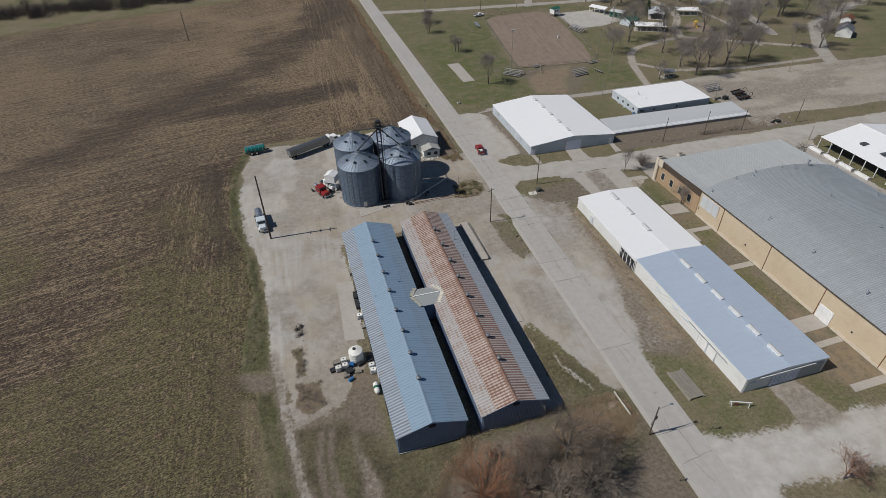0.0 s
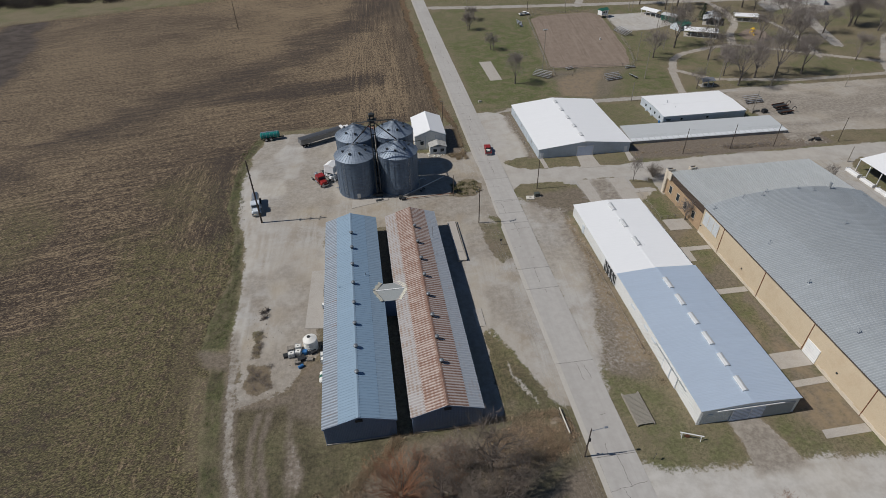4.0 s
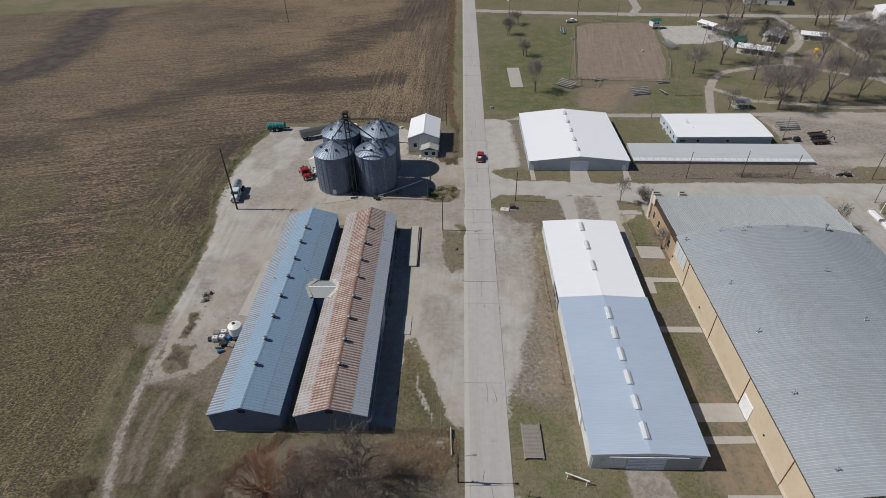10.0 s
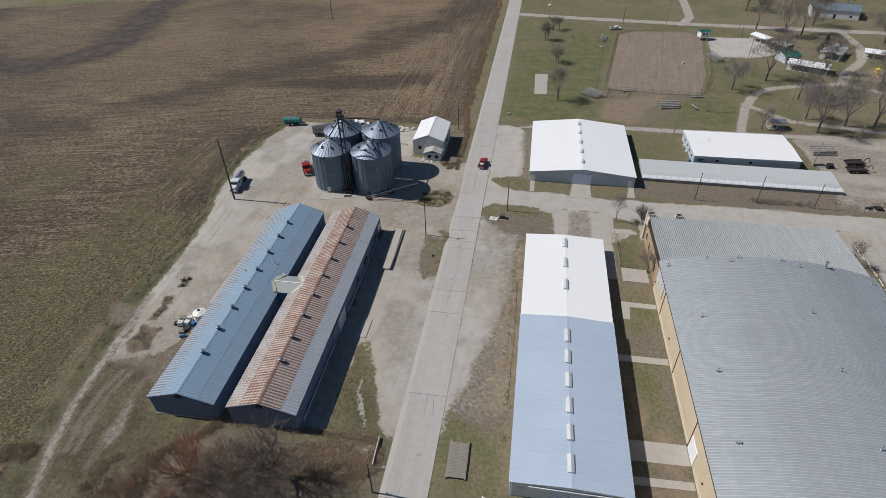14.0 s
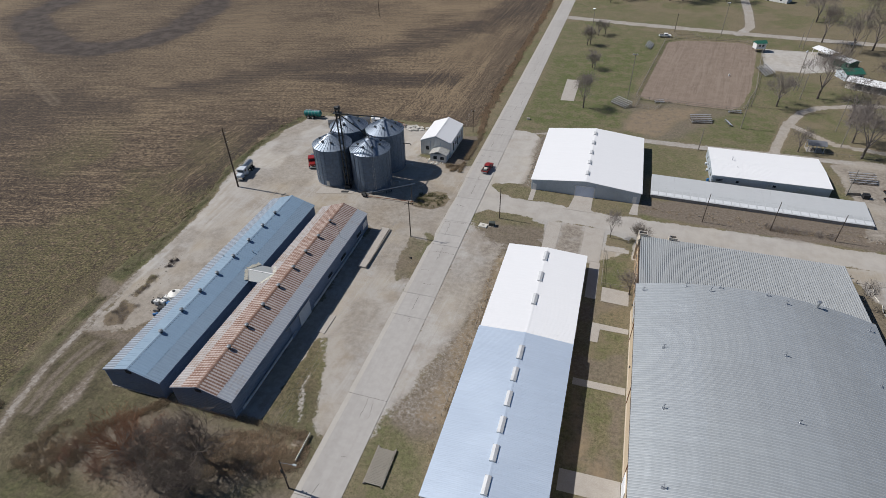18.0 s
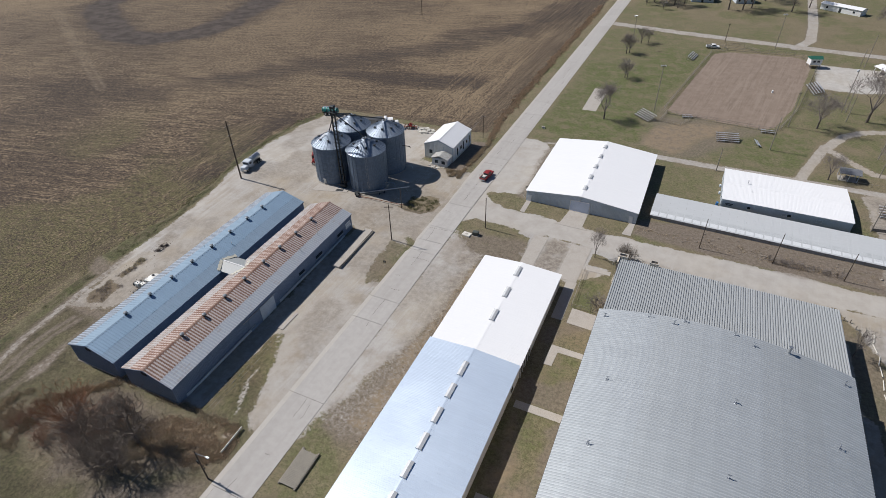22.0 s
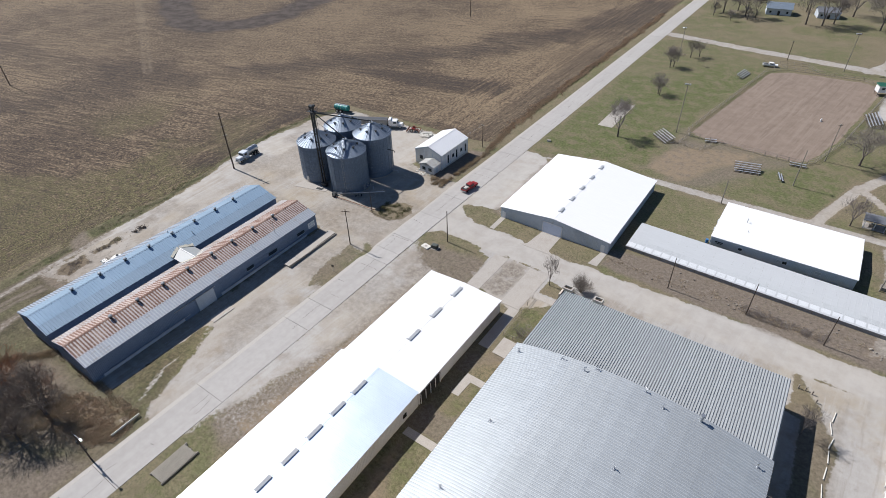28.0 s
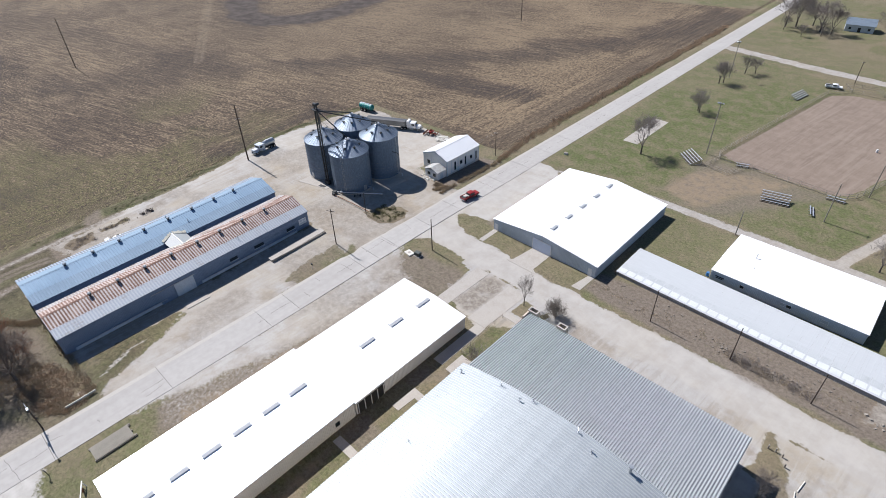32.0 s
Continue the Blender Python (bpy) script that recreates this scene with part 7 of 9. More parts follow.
# broad willow with fine reddish shoots fanning out from one root
willow = thing("willow_bush", "broad leafless willow bush with fine orange red shoots", "bush", at_ground(17.2, 41.2), group="thicket bushes")
bm = bmesh.new()
rng = random.Random(71)
for i in range(30):
    a = 2 * math.pi * (i + rng.random()) / 30
    q = rng.uniform(0.3, 1.5)
    limb(bm, (0.4 * math.cos(a), 0.4 * math.sin(a), -0.1), (math.cos(a) * q, math.sin(a) * q, 1.0), rng.uniform(2.6, 3.6), 0.06, 2, rng, 0.34, 0.3)
part("crown", bm, "willow_red", willow)
bush_protos = []
for i in range(5):
    q = thing("bare_bush", "leafless reddish brown bush in the ditch thicket" if i < 3 else "leafless grey brown bush in the ditch thicket", "bush", group="thicket bushes")
    part("crown", bush_mesh(90 + i, 2.6 + 0.35 * i, 9), "brush_red" if i < 3 else "thicket_twig", q)
    bush_protos.append(q)
rng = random.Random(23)
for i in range(19):
    red = i < 12
    for _ in range(60):
        x, y = (rng.uniform(9, 27), rng.uniform(33, 47.0)) if red else (rng.uniform(26, 34), rng.uniform(36, 45))
        if inside(np.array([x]), np.array([y]), THICKET)[0] > 1.0 and min(math.hypot(x - 31.8, y - 42.9), math.hypot(x - 17.2, y - 41.2)) > 3.0:
            break
    k = rng.uniform(0.7, 1.25)
    m = pose(*at_ground(x, y), 0, 0, rng.uniform(0, 360)) @ Matrix.Diagonal((k, k, k * rng.uniform(0.75, 1.0), 1))
    p = bush_protos[i % 3 if red else 3 + (i - 12) % 2]
    if i in (0, 1, 2) or i in (12, 13):
        p.matrix_basis = m
    else:
        copy_thing(p, m).matrix_basis = m


def scrub(name, label, spots, material, seed, stems, high, r=0.012):
    """Tangled dry stems as one mass."""
    rng = random.Random(seed)
    vs, fs = [], []
    for x, y, rad in spots:
        for _ in range(stems):
            a, q = rng.uniform(0, 2 * math.pi), rad * math.sqrt(rng.random())
            bx, by = x + q * math.cos(a), y + q * math.sin(a)
            z = float(mound(bx, by)) - 0.05
            h = high * rng.uniform(0.4, 1.15)
            tx, ty = bx + rng.uniform(-0.8, 0.8) * h, by + rng.uniform(-0.8, 0.8) * h
            w, th = r * rng.uniform(0.7, 1.6), rng.uniform(0, math.pi)
            ox, oy = w * math.cos(th), w * math.sin(th)
            mx, my, mz = (bx + tx) / 2 + rng.uniform(-0.2, 0.2), (by + ty) / 2 + rng.uniform(-0.2, 0.2), z + h * 0.65
            n = len(vs)
            vs += [(bx - ox, by - oy, z), (bx + ox, by + oy, z), (mx + ox, my + oy, mz), (mx - ox, my - oy, mz), (tx, ty, z + h)]
            fs += [(n, n + 1, n + 2, n + 3), (n + 3, n + 2, n + 4)]
    me = bpy.data.meshes.new(name)
    me.from_pydata(vs, [], fs)
    me.materials.append(M[material])
    return tagged(new(name, me), label, "brush", kind="stuff")


rng = random.Random(17)
def inside_pt(x, y, pts):
    return inside(np.array([x]), np.array([y]), pts)[0]


spots = []
while len(spots) < 210:
    x, y = rng.uniform(5, 49), rng.uniform(22, 52)
    if inside_pt(x, y, THICKET) > 0.8:
        spots.append((x, y, rng.uniform(0.7, 1.6)))
scrub("thicket_brush", "tangled reddish brown leafless brush in the ditch", [(x, y, q) for x, y, q in spots if x < 28 + 3 * math.sin(y) and y < 47], "brush_red", 3, 18, 0.7)
scrub("twig_brush", "tangled grey brown leafless twigs in the ditch", [(x, y, q) for x, y, q in spots if x > 26 and y < 44], "thicket_twig", 13, 12, 0.5)
scrub("dry_weeds", "flattened straw coloured dry weeds in the ditch", [(x, y, q) for x, y, q in spots if x > 30] + [(9.0 + 9.5 * k / 30 + rng.uniform(-0.8, 0.8), 42.5 + 8.6 * k / 30 + rng.uniform(-0.6, 0.6), 0.8) for k in range(30)] + [(2.0 + rng.uniform(0, 10), 36.5 + rng.uniform(0, 6.0), 0.8) for k in range(40)] + [(20 + k * 1.1, 51.4 + rng.uniform(-0.5, 0.5), 0.7) for k in range(24)] + [(44.5 + rng.uniform(-1.5, 1.5), rng.uniform(44, 52), 0.9) for _ in range(14)], "brush_straw", 4, 110, 0.7)
scrub("ditch_grass", "rusty brown dry grass along the road ditch", [(42.7 + 2.2 * math.exp(-k / 90) + 0.4 * math.sin(k * 0.05) + rng.gauss(0, 0.75), 172 + k * 0.19, 0.6) for k in range(1000)], "brush_tan", 5, 28, 0.7, 0.022)
scrub("yard_weeds", "dry weeds along walls and islands", [(66.4 + rng.uniform(-1.2, 0.8), rng.uniform(50, 109), 0.6) for _ in range(60)] + [(97.5 + i * 1.1 + rng.uniform(-1, 1), 138.6 + rng.uniform(-1.8, 2.0), 0.8) for i in range(48)] + [(132 + rng.uniform(-5, 11), 138 + rng.uniform(-1.2, 1.2), 0.8) for _ in range(40)],
      "brush_straw", 6, 24, 0.45, 0.018)
scrub("fence_brush", "grey leafless brush piled beside the shed", [(131 + rng.uniform(-4, 12), 137.9 + rng.uniform(-0.8, 0.8), 0.9) for _ in range(30)], "twig", 7, 50, 1.0)
scrub("yard_brush", "dark weeds and brush in the gravel yard", [(-8.1 + rng.uniform(-0.6, 0.6), 84.5 + rng.uniform(-1.6, 1.2), 0.5) for _ in range(10)] + [(-8.5 + rng.uniform(-0.9, 0.9), 76 + rng.uniform(-4, 4), 0.5) for _ in range(16)] + [(-7.3 + rng.uniform(-2.2, 2.2), 67.3 + rng.uniform(-3, 3.2), 0.7) for _ in range(22)], "twig", 8, 40, 0.6)
spots = []
for _ in range(300):
    k = rng.random()
    spots.append((-215 + 165 * k + rng.uniform(-3, 3), 378 + 14 * k + 3 * math.sin(k * 23) + abs(rng.gauss(0, 16)), 3.0))
scrub("far_thicket", "grey brown leafless wood along the far field edge", spots, "far_wood", 9, 60, 5.2, 0.035)
scrub("far_grass", "pale dry grass along the far field edge", [(-225 + i * 0.9 + rng.uniform(-1, 1), 320 + 0.3 * i * 0.9 + rng.uniform(0, 9), 2.2) for i in range(230)], "brush_straw", 33, 26, 0.5, 0.03)
scrub("tall_grass", "tall orange brown dry grass in the ditch", [(x, y, 0.8) for x, y in ((rng.uniform(27, 47), rng.uniform(41, 52)) for _ in range(300)) if inside_pt(x, y, [(28, 45.4), (34, 49), (44.5, 52.4), (47, 48.7), (46.2, 43.5), (40, 43.6), (34.3, 42)]) > -0.3], "brush_tan", 34, 60, 0.5, 0.02)
scrub("tall_grass", "tall straw coloured grass at the thicket edge", [(rng.uniform(1.5, 13), rng.uniform(33, 38.2), 0.8) for _ in range(70)] + [(-12.5 + rng.uniform(-3, 2.5), 40.8 + rng.uniform(-1.5, 1.3), 0.7) for _ in range(26)] + [(15.0 + 2.6 * k / 12 + rng.uniform(-0.5, 0.5), 47.6 + 4.4 * k / 12, 0.5) for k in range(13)], "brush_straw", 35, 70, 0.75, 0.016)
VERGE = [(-19.8, 170), (-22.6, 160.5), (-22.2, 142.5), (-19.2, 126.5), (-19.8, 116), (-18, 105), (-16, 94), (-16.8, 86), (-16.4, 78)]
tufts = []
for (x0, y0), (x1, y1) in zip(VERGE, VERGE[1:]):
    for _ in range(int(math.hypot(x1 - x0, y1 - y0) * 4)):
        k = rng.random()
        tufts.append((x0 + (x1 - x0) * k + rng.gauss(0, 0.75), y0 + (y1 - y0) * k + rng.uniform(-0.5, 0.5), 0.45))
scrub("verge_grass", "ragged dark green grass between the field and the gravel yard", tufts + [(-14.8 + rng.gauss(0, 0.8), rng.uniform(58, 71), 0.5) for _ in range(50)], "verge_green", 41, 16, 0.2, 0.03)
scrub("dry_brush", "straw coloured dry brush heaped beside the office", [(43.6 + rng.uniform(-2.4, 2.4), 146.2 + rng.uniform(-1.8, 1.8), 0.6) for _ in range(34)] + [(45.8 + rng.uniform(-0.5, 0.6), rng.uniform(147, 172), 0.5) for _ in range(60)], "brush_straw", 15, 70, 0.75, 0.022)
scrub("island_grass", "tufted dry and green grass on the gravel islands", [(42.6 + rng.uniform(-3.6, 3.6), 127.3 + rng.uniform(-3.4, 3.4), 0.6) for _ in range(60)], "weed_green", 14, 60, 0.35, 0.02)
shrub = thing("hedge_shrub", "round leafless grey shrub beside the arena front", "bush", at_ground(97.2, 124.9))
part("crown", bush_mesh(77, 3.9, 34), "shrub_twig", shrub)
for i, (x, y, k, m) in enumerate(((106.8, 118.6, 1.3, "evergreen"), (112.4, 118.3, 0.9, "evergreen"), (124.2, 118.8, 1.0, "twig"), (133.9, 119.0, 0.9, "twig"))):
    scrub("foundation_shrub", "clipped dark green shrub under the front wall" if m == "evergreen" else "bare grey shrub under the front wall", [(x, y, k * 0.6)] * 2, m, 20 + i, 160, 2.4 if m == "evergreen" else 1.5, 0.05 if m == "evergreen" else 0.014)
# spruce beside the picnic shelters
spruce = thing("spruce_tree", "dark green spruce tree beside a picnic shelter", "tree", at_ground(193.0, 272.4))
part("trunk", tubes(((0, 0, -0.3), (0, 0, 7.5), 0.2, 0.05), n=8), "bark", spruce)
bm = bmesh.new()
rng = random.Random(12)
for i in range(900):
    h = rng.uniform(0.6, 8.0)
    rad = (8.2 - h) * 0.38 * rng.uniform(0.35, 1.05)
    a = rng.uniform(0, 2 * math.pi)
    c = Vector((rad * math.cos(a), rad * math.sin(a), h))
    d = Vector((math.cos(a), math.sin(a), -0.35)) * rng.uniform(0.35, 0.6)
    s = Vector((-math.sin(a), math.cos(a), rng.uniform(-0.4, 0.4))) * 0.16
    bm.faces.new([bm.verts.new(c - d * 0.5 - s), bm.verts.new(c + d - s * 0.2), bm.verts.new(c + d + s * 0.2), bm.verts.new(c - d * 0.5 + s)])
part("crown", bm, "evergreen", spruce)

# ---- details of the show barns, the hall and the arena ----
def ridge_vent(label, x, y, z, ln, m, group):
    v = thing("ridge_vent", label, "roof vent", (x, y, z), group=group)
    bm = bmesh.new()
    extrude_profile(bm, [(-0.52, 0.04), (-0.48, 0.22), (0, 0.40), (0.48, 0.22), (0.52, 0.04)], "y", 0, ln)
    part("hood", bm, m, v)
    for e in (0.0, ln):
        part("end_plate", boxes((-0.5, 0.5, e - 0.03, e + 0.03, -0.05, 0.26)), "galv", v)
    for s in (-1, 1):
        part("louvre", boxes((s * 0.47 - 0.04, s * 0.47 + 0.04, 0.05, ln - 0.05, -0.05, 0.06)), "dark_steel", v)


for y0, y1 in ((74.35, 77.65), (69.15, 72.25), (63.75, 66.85), (58.45, 61.55), (53.3, 56.2), (47.8, 50.9)):
    ridge_vent("long galvanised ridge vent on the show barn", 76.7, y0, 4.43, y1 - y0, "vent_hood", "show barn ridge vents")
for y0, y1 in ((104.9, 108.1), (97.5, 100.6), (90.0, 93.2)):
    ridge_vent("long galvanised ridge vent on the white barn roof", 76.75, y0, 3.83, y1 - y0, "vent_hood", "show barn ridge vents")
for y0 in (170.6, 164.0, 157.4, 151.0, 144.6):
    ridge_vent("grey ridge vent on the white exhibition hall", 82.3, y0, 4.82, 2.0, "vent_hood", "hall ridge vents")

# south gable of the show barn: track and sliding doors (local: x from -8.95 to 8.95, wall at y = 0.15)
part("door_track", boxes((-6.1, 6.0, -0.12, 0.06, 3.2, 3.45), bevel=0.03), "paint_white", show_south)
for i, (x0, x1) in enumerate(((-3.2, 0.1), (0.14, 2.75))):
    d = part("sliding_door", boxes((x0, x1, -0.06, 0.04, 0.05, 3.15), bevel=0.02), "wall_blue_pale", show_south)
    for k in range(7):
        part("door_rib", boxes((x0 + 0.1, x1 - 0.1, -0.085, -0.06, 0.3 + k * 0.41, 0.36 + k * 0.41)), "panel_grey", d)
    part("door_brace", boxes((x0, x0 + 0.12, -0.1, -0.055, 0.05, 3.15)), "paint_white", d)
part("sliding_door", boxes((2.8, 8.1, -0.04, 0.06, 0.05, 3.15)), "panel_grey", show_south)
for x in (-7.1, 7.0):
    part("gable_vent", boxes((x - 0.45, x + 0.45, 0.02, 0.1, 2.1, 2.7), bevel=0.02), "wall_grey", show_south)
for y0, y1 in ((7.8, 10.2), (10.3, 13.0)):
    d = part("side_door", boxes((-8.96, -8.84, y0, y1, 0.0, 2.7), bevel=0.02), "paint_white", show_south)
    part("door_brace", boxes((-9.0, -8.95, y0, y0 + 0.12, 0, 2.7), (-9.0, -8.95, y1 - 0.12, y1, 0, 2.7)), "wall_grey", d)
part("door_track", boxes((-9.02, -8.86, 5.0, 16.5, 2.72, 2.85)), "galv", show_south)
for y in (26.0, 20.0, 16.6):
    part("wall_louvre", boxes((-8.94, -8.84, y, y + 1.8, 2.2, 2.5)), "wall_grey", show_south)
part("window", boxes((8.84, 8.92, 31.5, 32.4, 1.1, 2.1)), "glass_dark", show_south)
part("downspout", boxes((-8.98, -8.88, 0.2, 0.3, 0, 3.7)), "paint_white", show_south)
# open bay of the white barn beside the joint, its shade painted as dark panels
for sx in (-1, 1):
    bay = part("open_bay", boxes((sx * 8.83 - 0.05, sx * 8.83 + 0.05, 0.4, 6.6, 0.0, 2.6)), "dark", show_north)
    for k in range(5):
        part("bay_post", boxes((sx * 8.92 - 0.06, sx * 8.92 + 0.06, 0.5 + k * 1.45, 0.62 + k * 1.45, 0, 2.6)), "paint_white", bay)
for k in range(3):
    part("bay_brace", tubes(((-8.93, 1.0 + k * 1.9, 0.3), (-8.93, 2.3 + k * 1.9, 2.3), 0.05), n=4), "paint_white", show_north)
part("side_door", boxes((-8.95, -8.82, 20.0, 21.2, 0, 2.2)), "wall_grey", show_north)

# exhibition hall fittings (local x from -14.7 to 14.7, south wall at y = 0.15)
d = part("overhead_door", boxes((-2.4, 2.5, -0.02, 0.1, 0.0, 3.1), bevel=0.02), "wall_blue_pale", hall)
for k in range(5):
    part("door_rib", boxes((-2.35, 2.45, -0.035, -0.02, 0.55 + k * 0.55, 0.58 + k * 0.55)), "wall_blue_pale", d)
part("door_frame", boxes((-2.6, -2.42, -0.05, 0.1, 0, 3.3), (2.52, 2.7, -0.05, 0.1, 0, 3.3), (-2.6, 2.7, -0.05, 0.1, 3.12, 3.3)), "paint_white", hall)
for x in (-13.6, 13.2):
    part("side_door", boxes((x - 0.5, x + 0.5, 0.0, 0.1, 0.0, 2.1), bevel=0.02), "paint_white", hall)
part("side_door", boxes((-14.66, -14.56, 12.0, 13.2, 0.0, 2.1)), "wall_grey", hall)
part("gable_lamp", boxes((-0.15, 0.25, -0.25, 0.1, 3.6, 3.8), bevel=0.03), "galv", hall)
for y in (8, 20, 28):
    part("wall_fan", boxes((-14.66, -14.5, y, y + 0.9, 1.5, 2.4), bevel=0.03), "galv", hall)

# white hall fittings (its local x axis points north, y points west)
for y, w, glass in ((6.6, 1.2, "glass_pale"), (13.4, 0.9, "glass_dark"), (14.6, 0.9, "glass_pale"), (22.8, 0.8, "glass_dark")):
    wn = part("window", boxes((-8.74, -8.62, y, y + w, 1.1, 1.8), bevel=0.02), glass, white_hall)
    part("window_frame", boxes((-8.78, -8.7, y - 0.06, y + w + 0.06, 1.04, 1.1), (-8.78, -8.7, y - 0.06, y + w + 0.06, 1.8, 1.86), (-8.78, -8.7, y - 0.06, y, 1.1, 1.8), (-8.78, -8.7, y + w, y + w + 0.06, 1.1, 1.8)), "paint_white", wn)
part("wall_sign", boxes((-8.76, -8.66, 27.0, 28.8, 1.5, 1.7), (-8.76, -8.66, 27.2, 28.6, 1.15, 1.3)), "dark", white_hall)
for x in (-6.5, -3.0, 0.5, 4.0):
    part("side_window", boxes((x, x + 0.9, 29.78, 29.92, 1.1, 1.9)), "glass_dark", white_hall)
for x, z in ((-1.5, 0.55), (2.5, 0.6)):
    part("condenser", boxes((x, x + 0.8, 30.05, 30.5, -0.1, z), bevel=0.05), "wall_grey", white_hall)
part("blue_drum", tubes(((-7.8, 30.6, 0), (-7.8, 30.6, 0.95), 0.35), n=14), "blue_paint", white_hall)
bm = bmesh.new()
tube(bm, (1.0, 24.0, 2.9), (1.0, 24.0, 4.0), 0.09, 0.09, 8)
tube(bm, (1.0, 24.0, 4.0), (1.5, 24.0, 4.1), 0.09, 0.09, 8)
tube(bm, (-3.0, 23.0, 2.9), (-3.0, 23.0, 3.5), 0.08, 0.08, 8)
part("flue", bm, "galv", white_hall)

# arena fittings: local origin at the south end, x from -20.7 to 20.7
for y in (6.5, 21.7, 36.7, 52.3):
    part("downspout", boxes((-20.62, -20.5, y - 0.06, y + 0.06, -0.2, 7.2)), "rust_iron", arena)
rr = random.Random(9)
y = 0.3
while y < 60.9:
    ln = min(rr.uniform(0.6, 1.3), 61.0 - y)
    if not 17.0 < y < 21.4:
        part("base_coat", boxes((-20.58, -20.49, y, y + ln, -0.3, rr.uniform(0.55, 0.85))), "wall_cream", arena)
    y += ln
d = part("roller_door", boxes((-20.64, -20.49, 18.0, 21.4, 0.0, 3.4), bevel=0.02), "paint_white", arena)
for k in range(6):
    part("door_rib", boxes((-20.66, -20.64, 18.05, 21.35, 0.4 + k * 0.55, 0.44 + k * 0.55)), "wall_grey", d)
win = part("high_window", boxes((-20.58, -20.47, 54.0, 60.4, 3.2, 6.6)), "glass_pale", arena, "pale translucent upper window")
for k in range(4):
    part("mullion", boxes((-20.62, -20.55, 54.0 + k * 2.13 - 0.05, 54.0 + k * 2.13 + 0.05, 3.2, 6.6)), "wall_tan", win)
for y, z in ((13.5, 2.6), (43.2, 2.6), (60.5, 2.2)):
    part("wall_lamp", boxes((-20.72, -20.5, y - 0.15, y + 0.15, z, z + 0.3), bevel=0.04), "dark_steel", arena)
for i in range(40):
    x = -20.4 + i * 1.03
    part("cladding_strip", boxes((x, x + 0.5, 0.08, 0.2, -0.5, vault(x + 0.25) - 0.3)), "wall_brown", arena)
for sx in (-1, 1):
    part("gutter", boxes((sx * 20.85 - 0.1, sx * 20.85 + 0.1, 0, AL, SPRING - 0.28, SPRING - 0.1)), "wall_brown", arena)
pipe = None
PIPES = [(100.6, 80.0), (100.4, 67.0), (100.2, 53.5), (100.0, 40.5), (119.2, 81.8), (118.8, 68.2), (118.6, 54.0), (133.4, 81.0), (133.2, 67.0), (133.0, 53.0), (104.7, 96.8), (108.9, 96.0), (110.6, 97.2), (118.6, 97.0), (121.7, 95.6), (97.2, 95.6), (135.6, 95.0)]
for i, (x, y) in enumerate(PIPES):
    lx, ly = x - 116.65, y - 36.5
    if pipe is None:
        bm = bmesh.new()
        tube(bm, (0, 0, -0.2), (0, 0, 0.75), 0.07, 0.07, 8)
        tube(bm, (-0.22, 0, 0.75), (0.28, 0, 0.8), 0.075, 0.075, 8)
        box(bm, -0.25, 0.25, -0.25, 0.25, -0.1, 0.06)
        pipe = part("vent_pipe", bm, "galv", arena)
        pipe.matrix_basis = pose(lx, ly, vault(lx))
    else:
        again(pipe, pose(lx, ly, vault(lx), 0, 0, 37 * i), arena)
part("stack", tubes(((10.4, 60.3, vault(10.4) - 0.2), (10.4, 60.3, vault(10.4) + 1.3), 0.22), ((10.4, 60.3, vault(10.4) + 1.3), (10.4, 60.3, vault(10.4) + 1.5), 0.34), n=12), "galv", arena)

# annex fittings: local x from -20.5 to 20.5, y from 0 to 18.7
part("mansard_west", ribbed_wall(bmesh.new(), (-20.42, 18.5), (-20.42, 0.3), 5.0, 6.75, 6.95, 40, 0.08), "wall_brown", annex)
part("brick_face", boxes((-20.46, -20.32, 0.3, 18.4, -0.3, 4.95)), "brick", annex, "orange brick lower wall")
for y in (3.2, 7.2, 11.2, 15.2):
    w = part("window", boxes((-20.5, -20.4, y, y + 1.3, 1.6, 3.6)), "glass_dark", annex)
    part("window_frame", boxes((-20.53, -20.45, y - 0.12, y, 1.5, 3.7), (-20.53, -20.45, y + 1.3, y + 1.42, 1.5, 3.7), (-20.53, -20.45, y, y + 1.3, 3.6, 3.72), (-20.53, -20.45, y, y + 1.3, 1.48, 1.6)), "wall_cream", w)
for x0, x1 in ((-20.9, -18.9), (-14.4, -12.6)):
    tw = part("parapet_tower", boxes((x0, x1, 18.45, 18.65, -0.3, 7.2), (x0, x0 + 0.2, 18.75, 19.5, -0.3, 7.2), (x1 - 0.2, x1, 18.75, 19.5, -0.3, 7.2), (x0, x1, 19.5, 19.7, -0.3, 7.2)), "wall_cream", annex, "pale stone parapet tower")
    part("coping", boxes((x0 - 0.04, x1 + 0.04, 18.42, 18.7, 7.2, 7.3), (x0 - 0.04, x0 + 0.24, 18.7, 19.46, 7.2, 7.3), (x1 - 0.24, x1 + 0.04, 18.7, 19.46, 7.2, 7.3), (x0 - 0.04, x1 + 0.04, 19.46, 19.74, 7.2, 7.3)), "concrete", tw)
    part("tower_floor", boxes((x0 + 0.2, x1 - 0.2, 18.65, 19.5, 6.2, 6.3)), "dark", tw)
part("parapet", boxes((-18.9, -14.4, 18.45, 18.62, -0.3, 6.5), (-12.6, 20.45, 18.45, 18.62, -0.3, 6.5)), "wall_tan", annex)
part("parapet_west", boxes((-20.85, -20.52, 16.6, 18.43, 4.9, 7.0)), "wall_cream", annex)

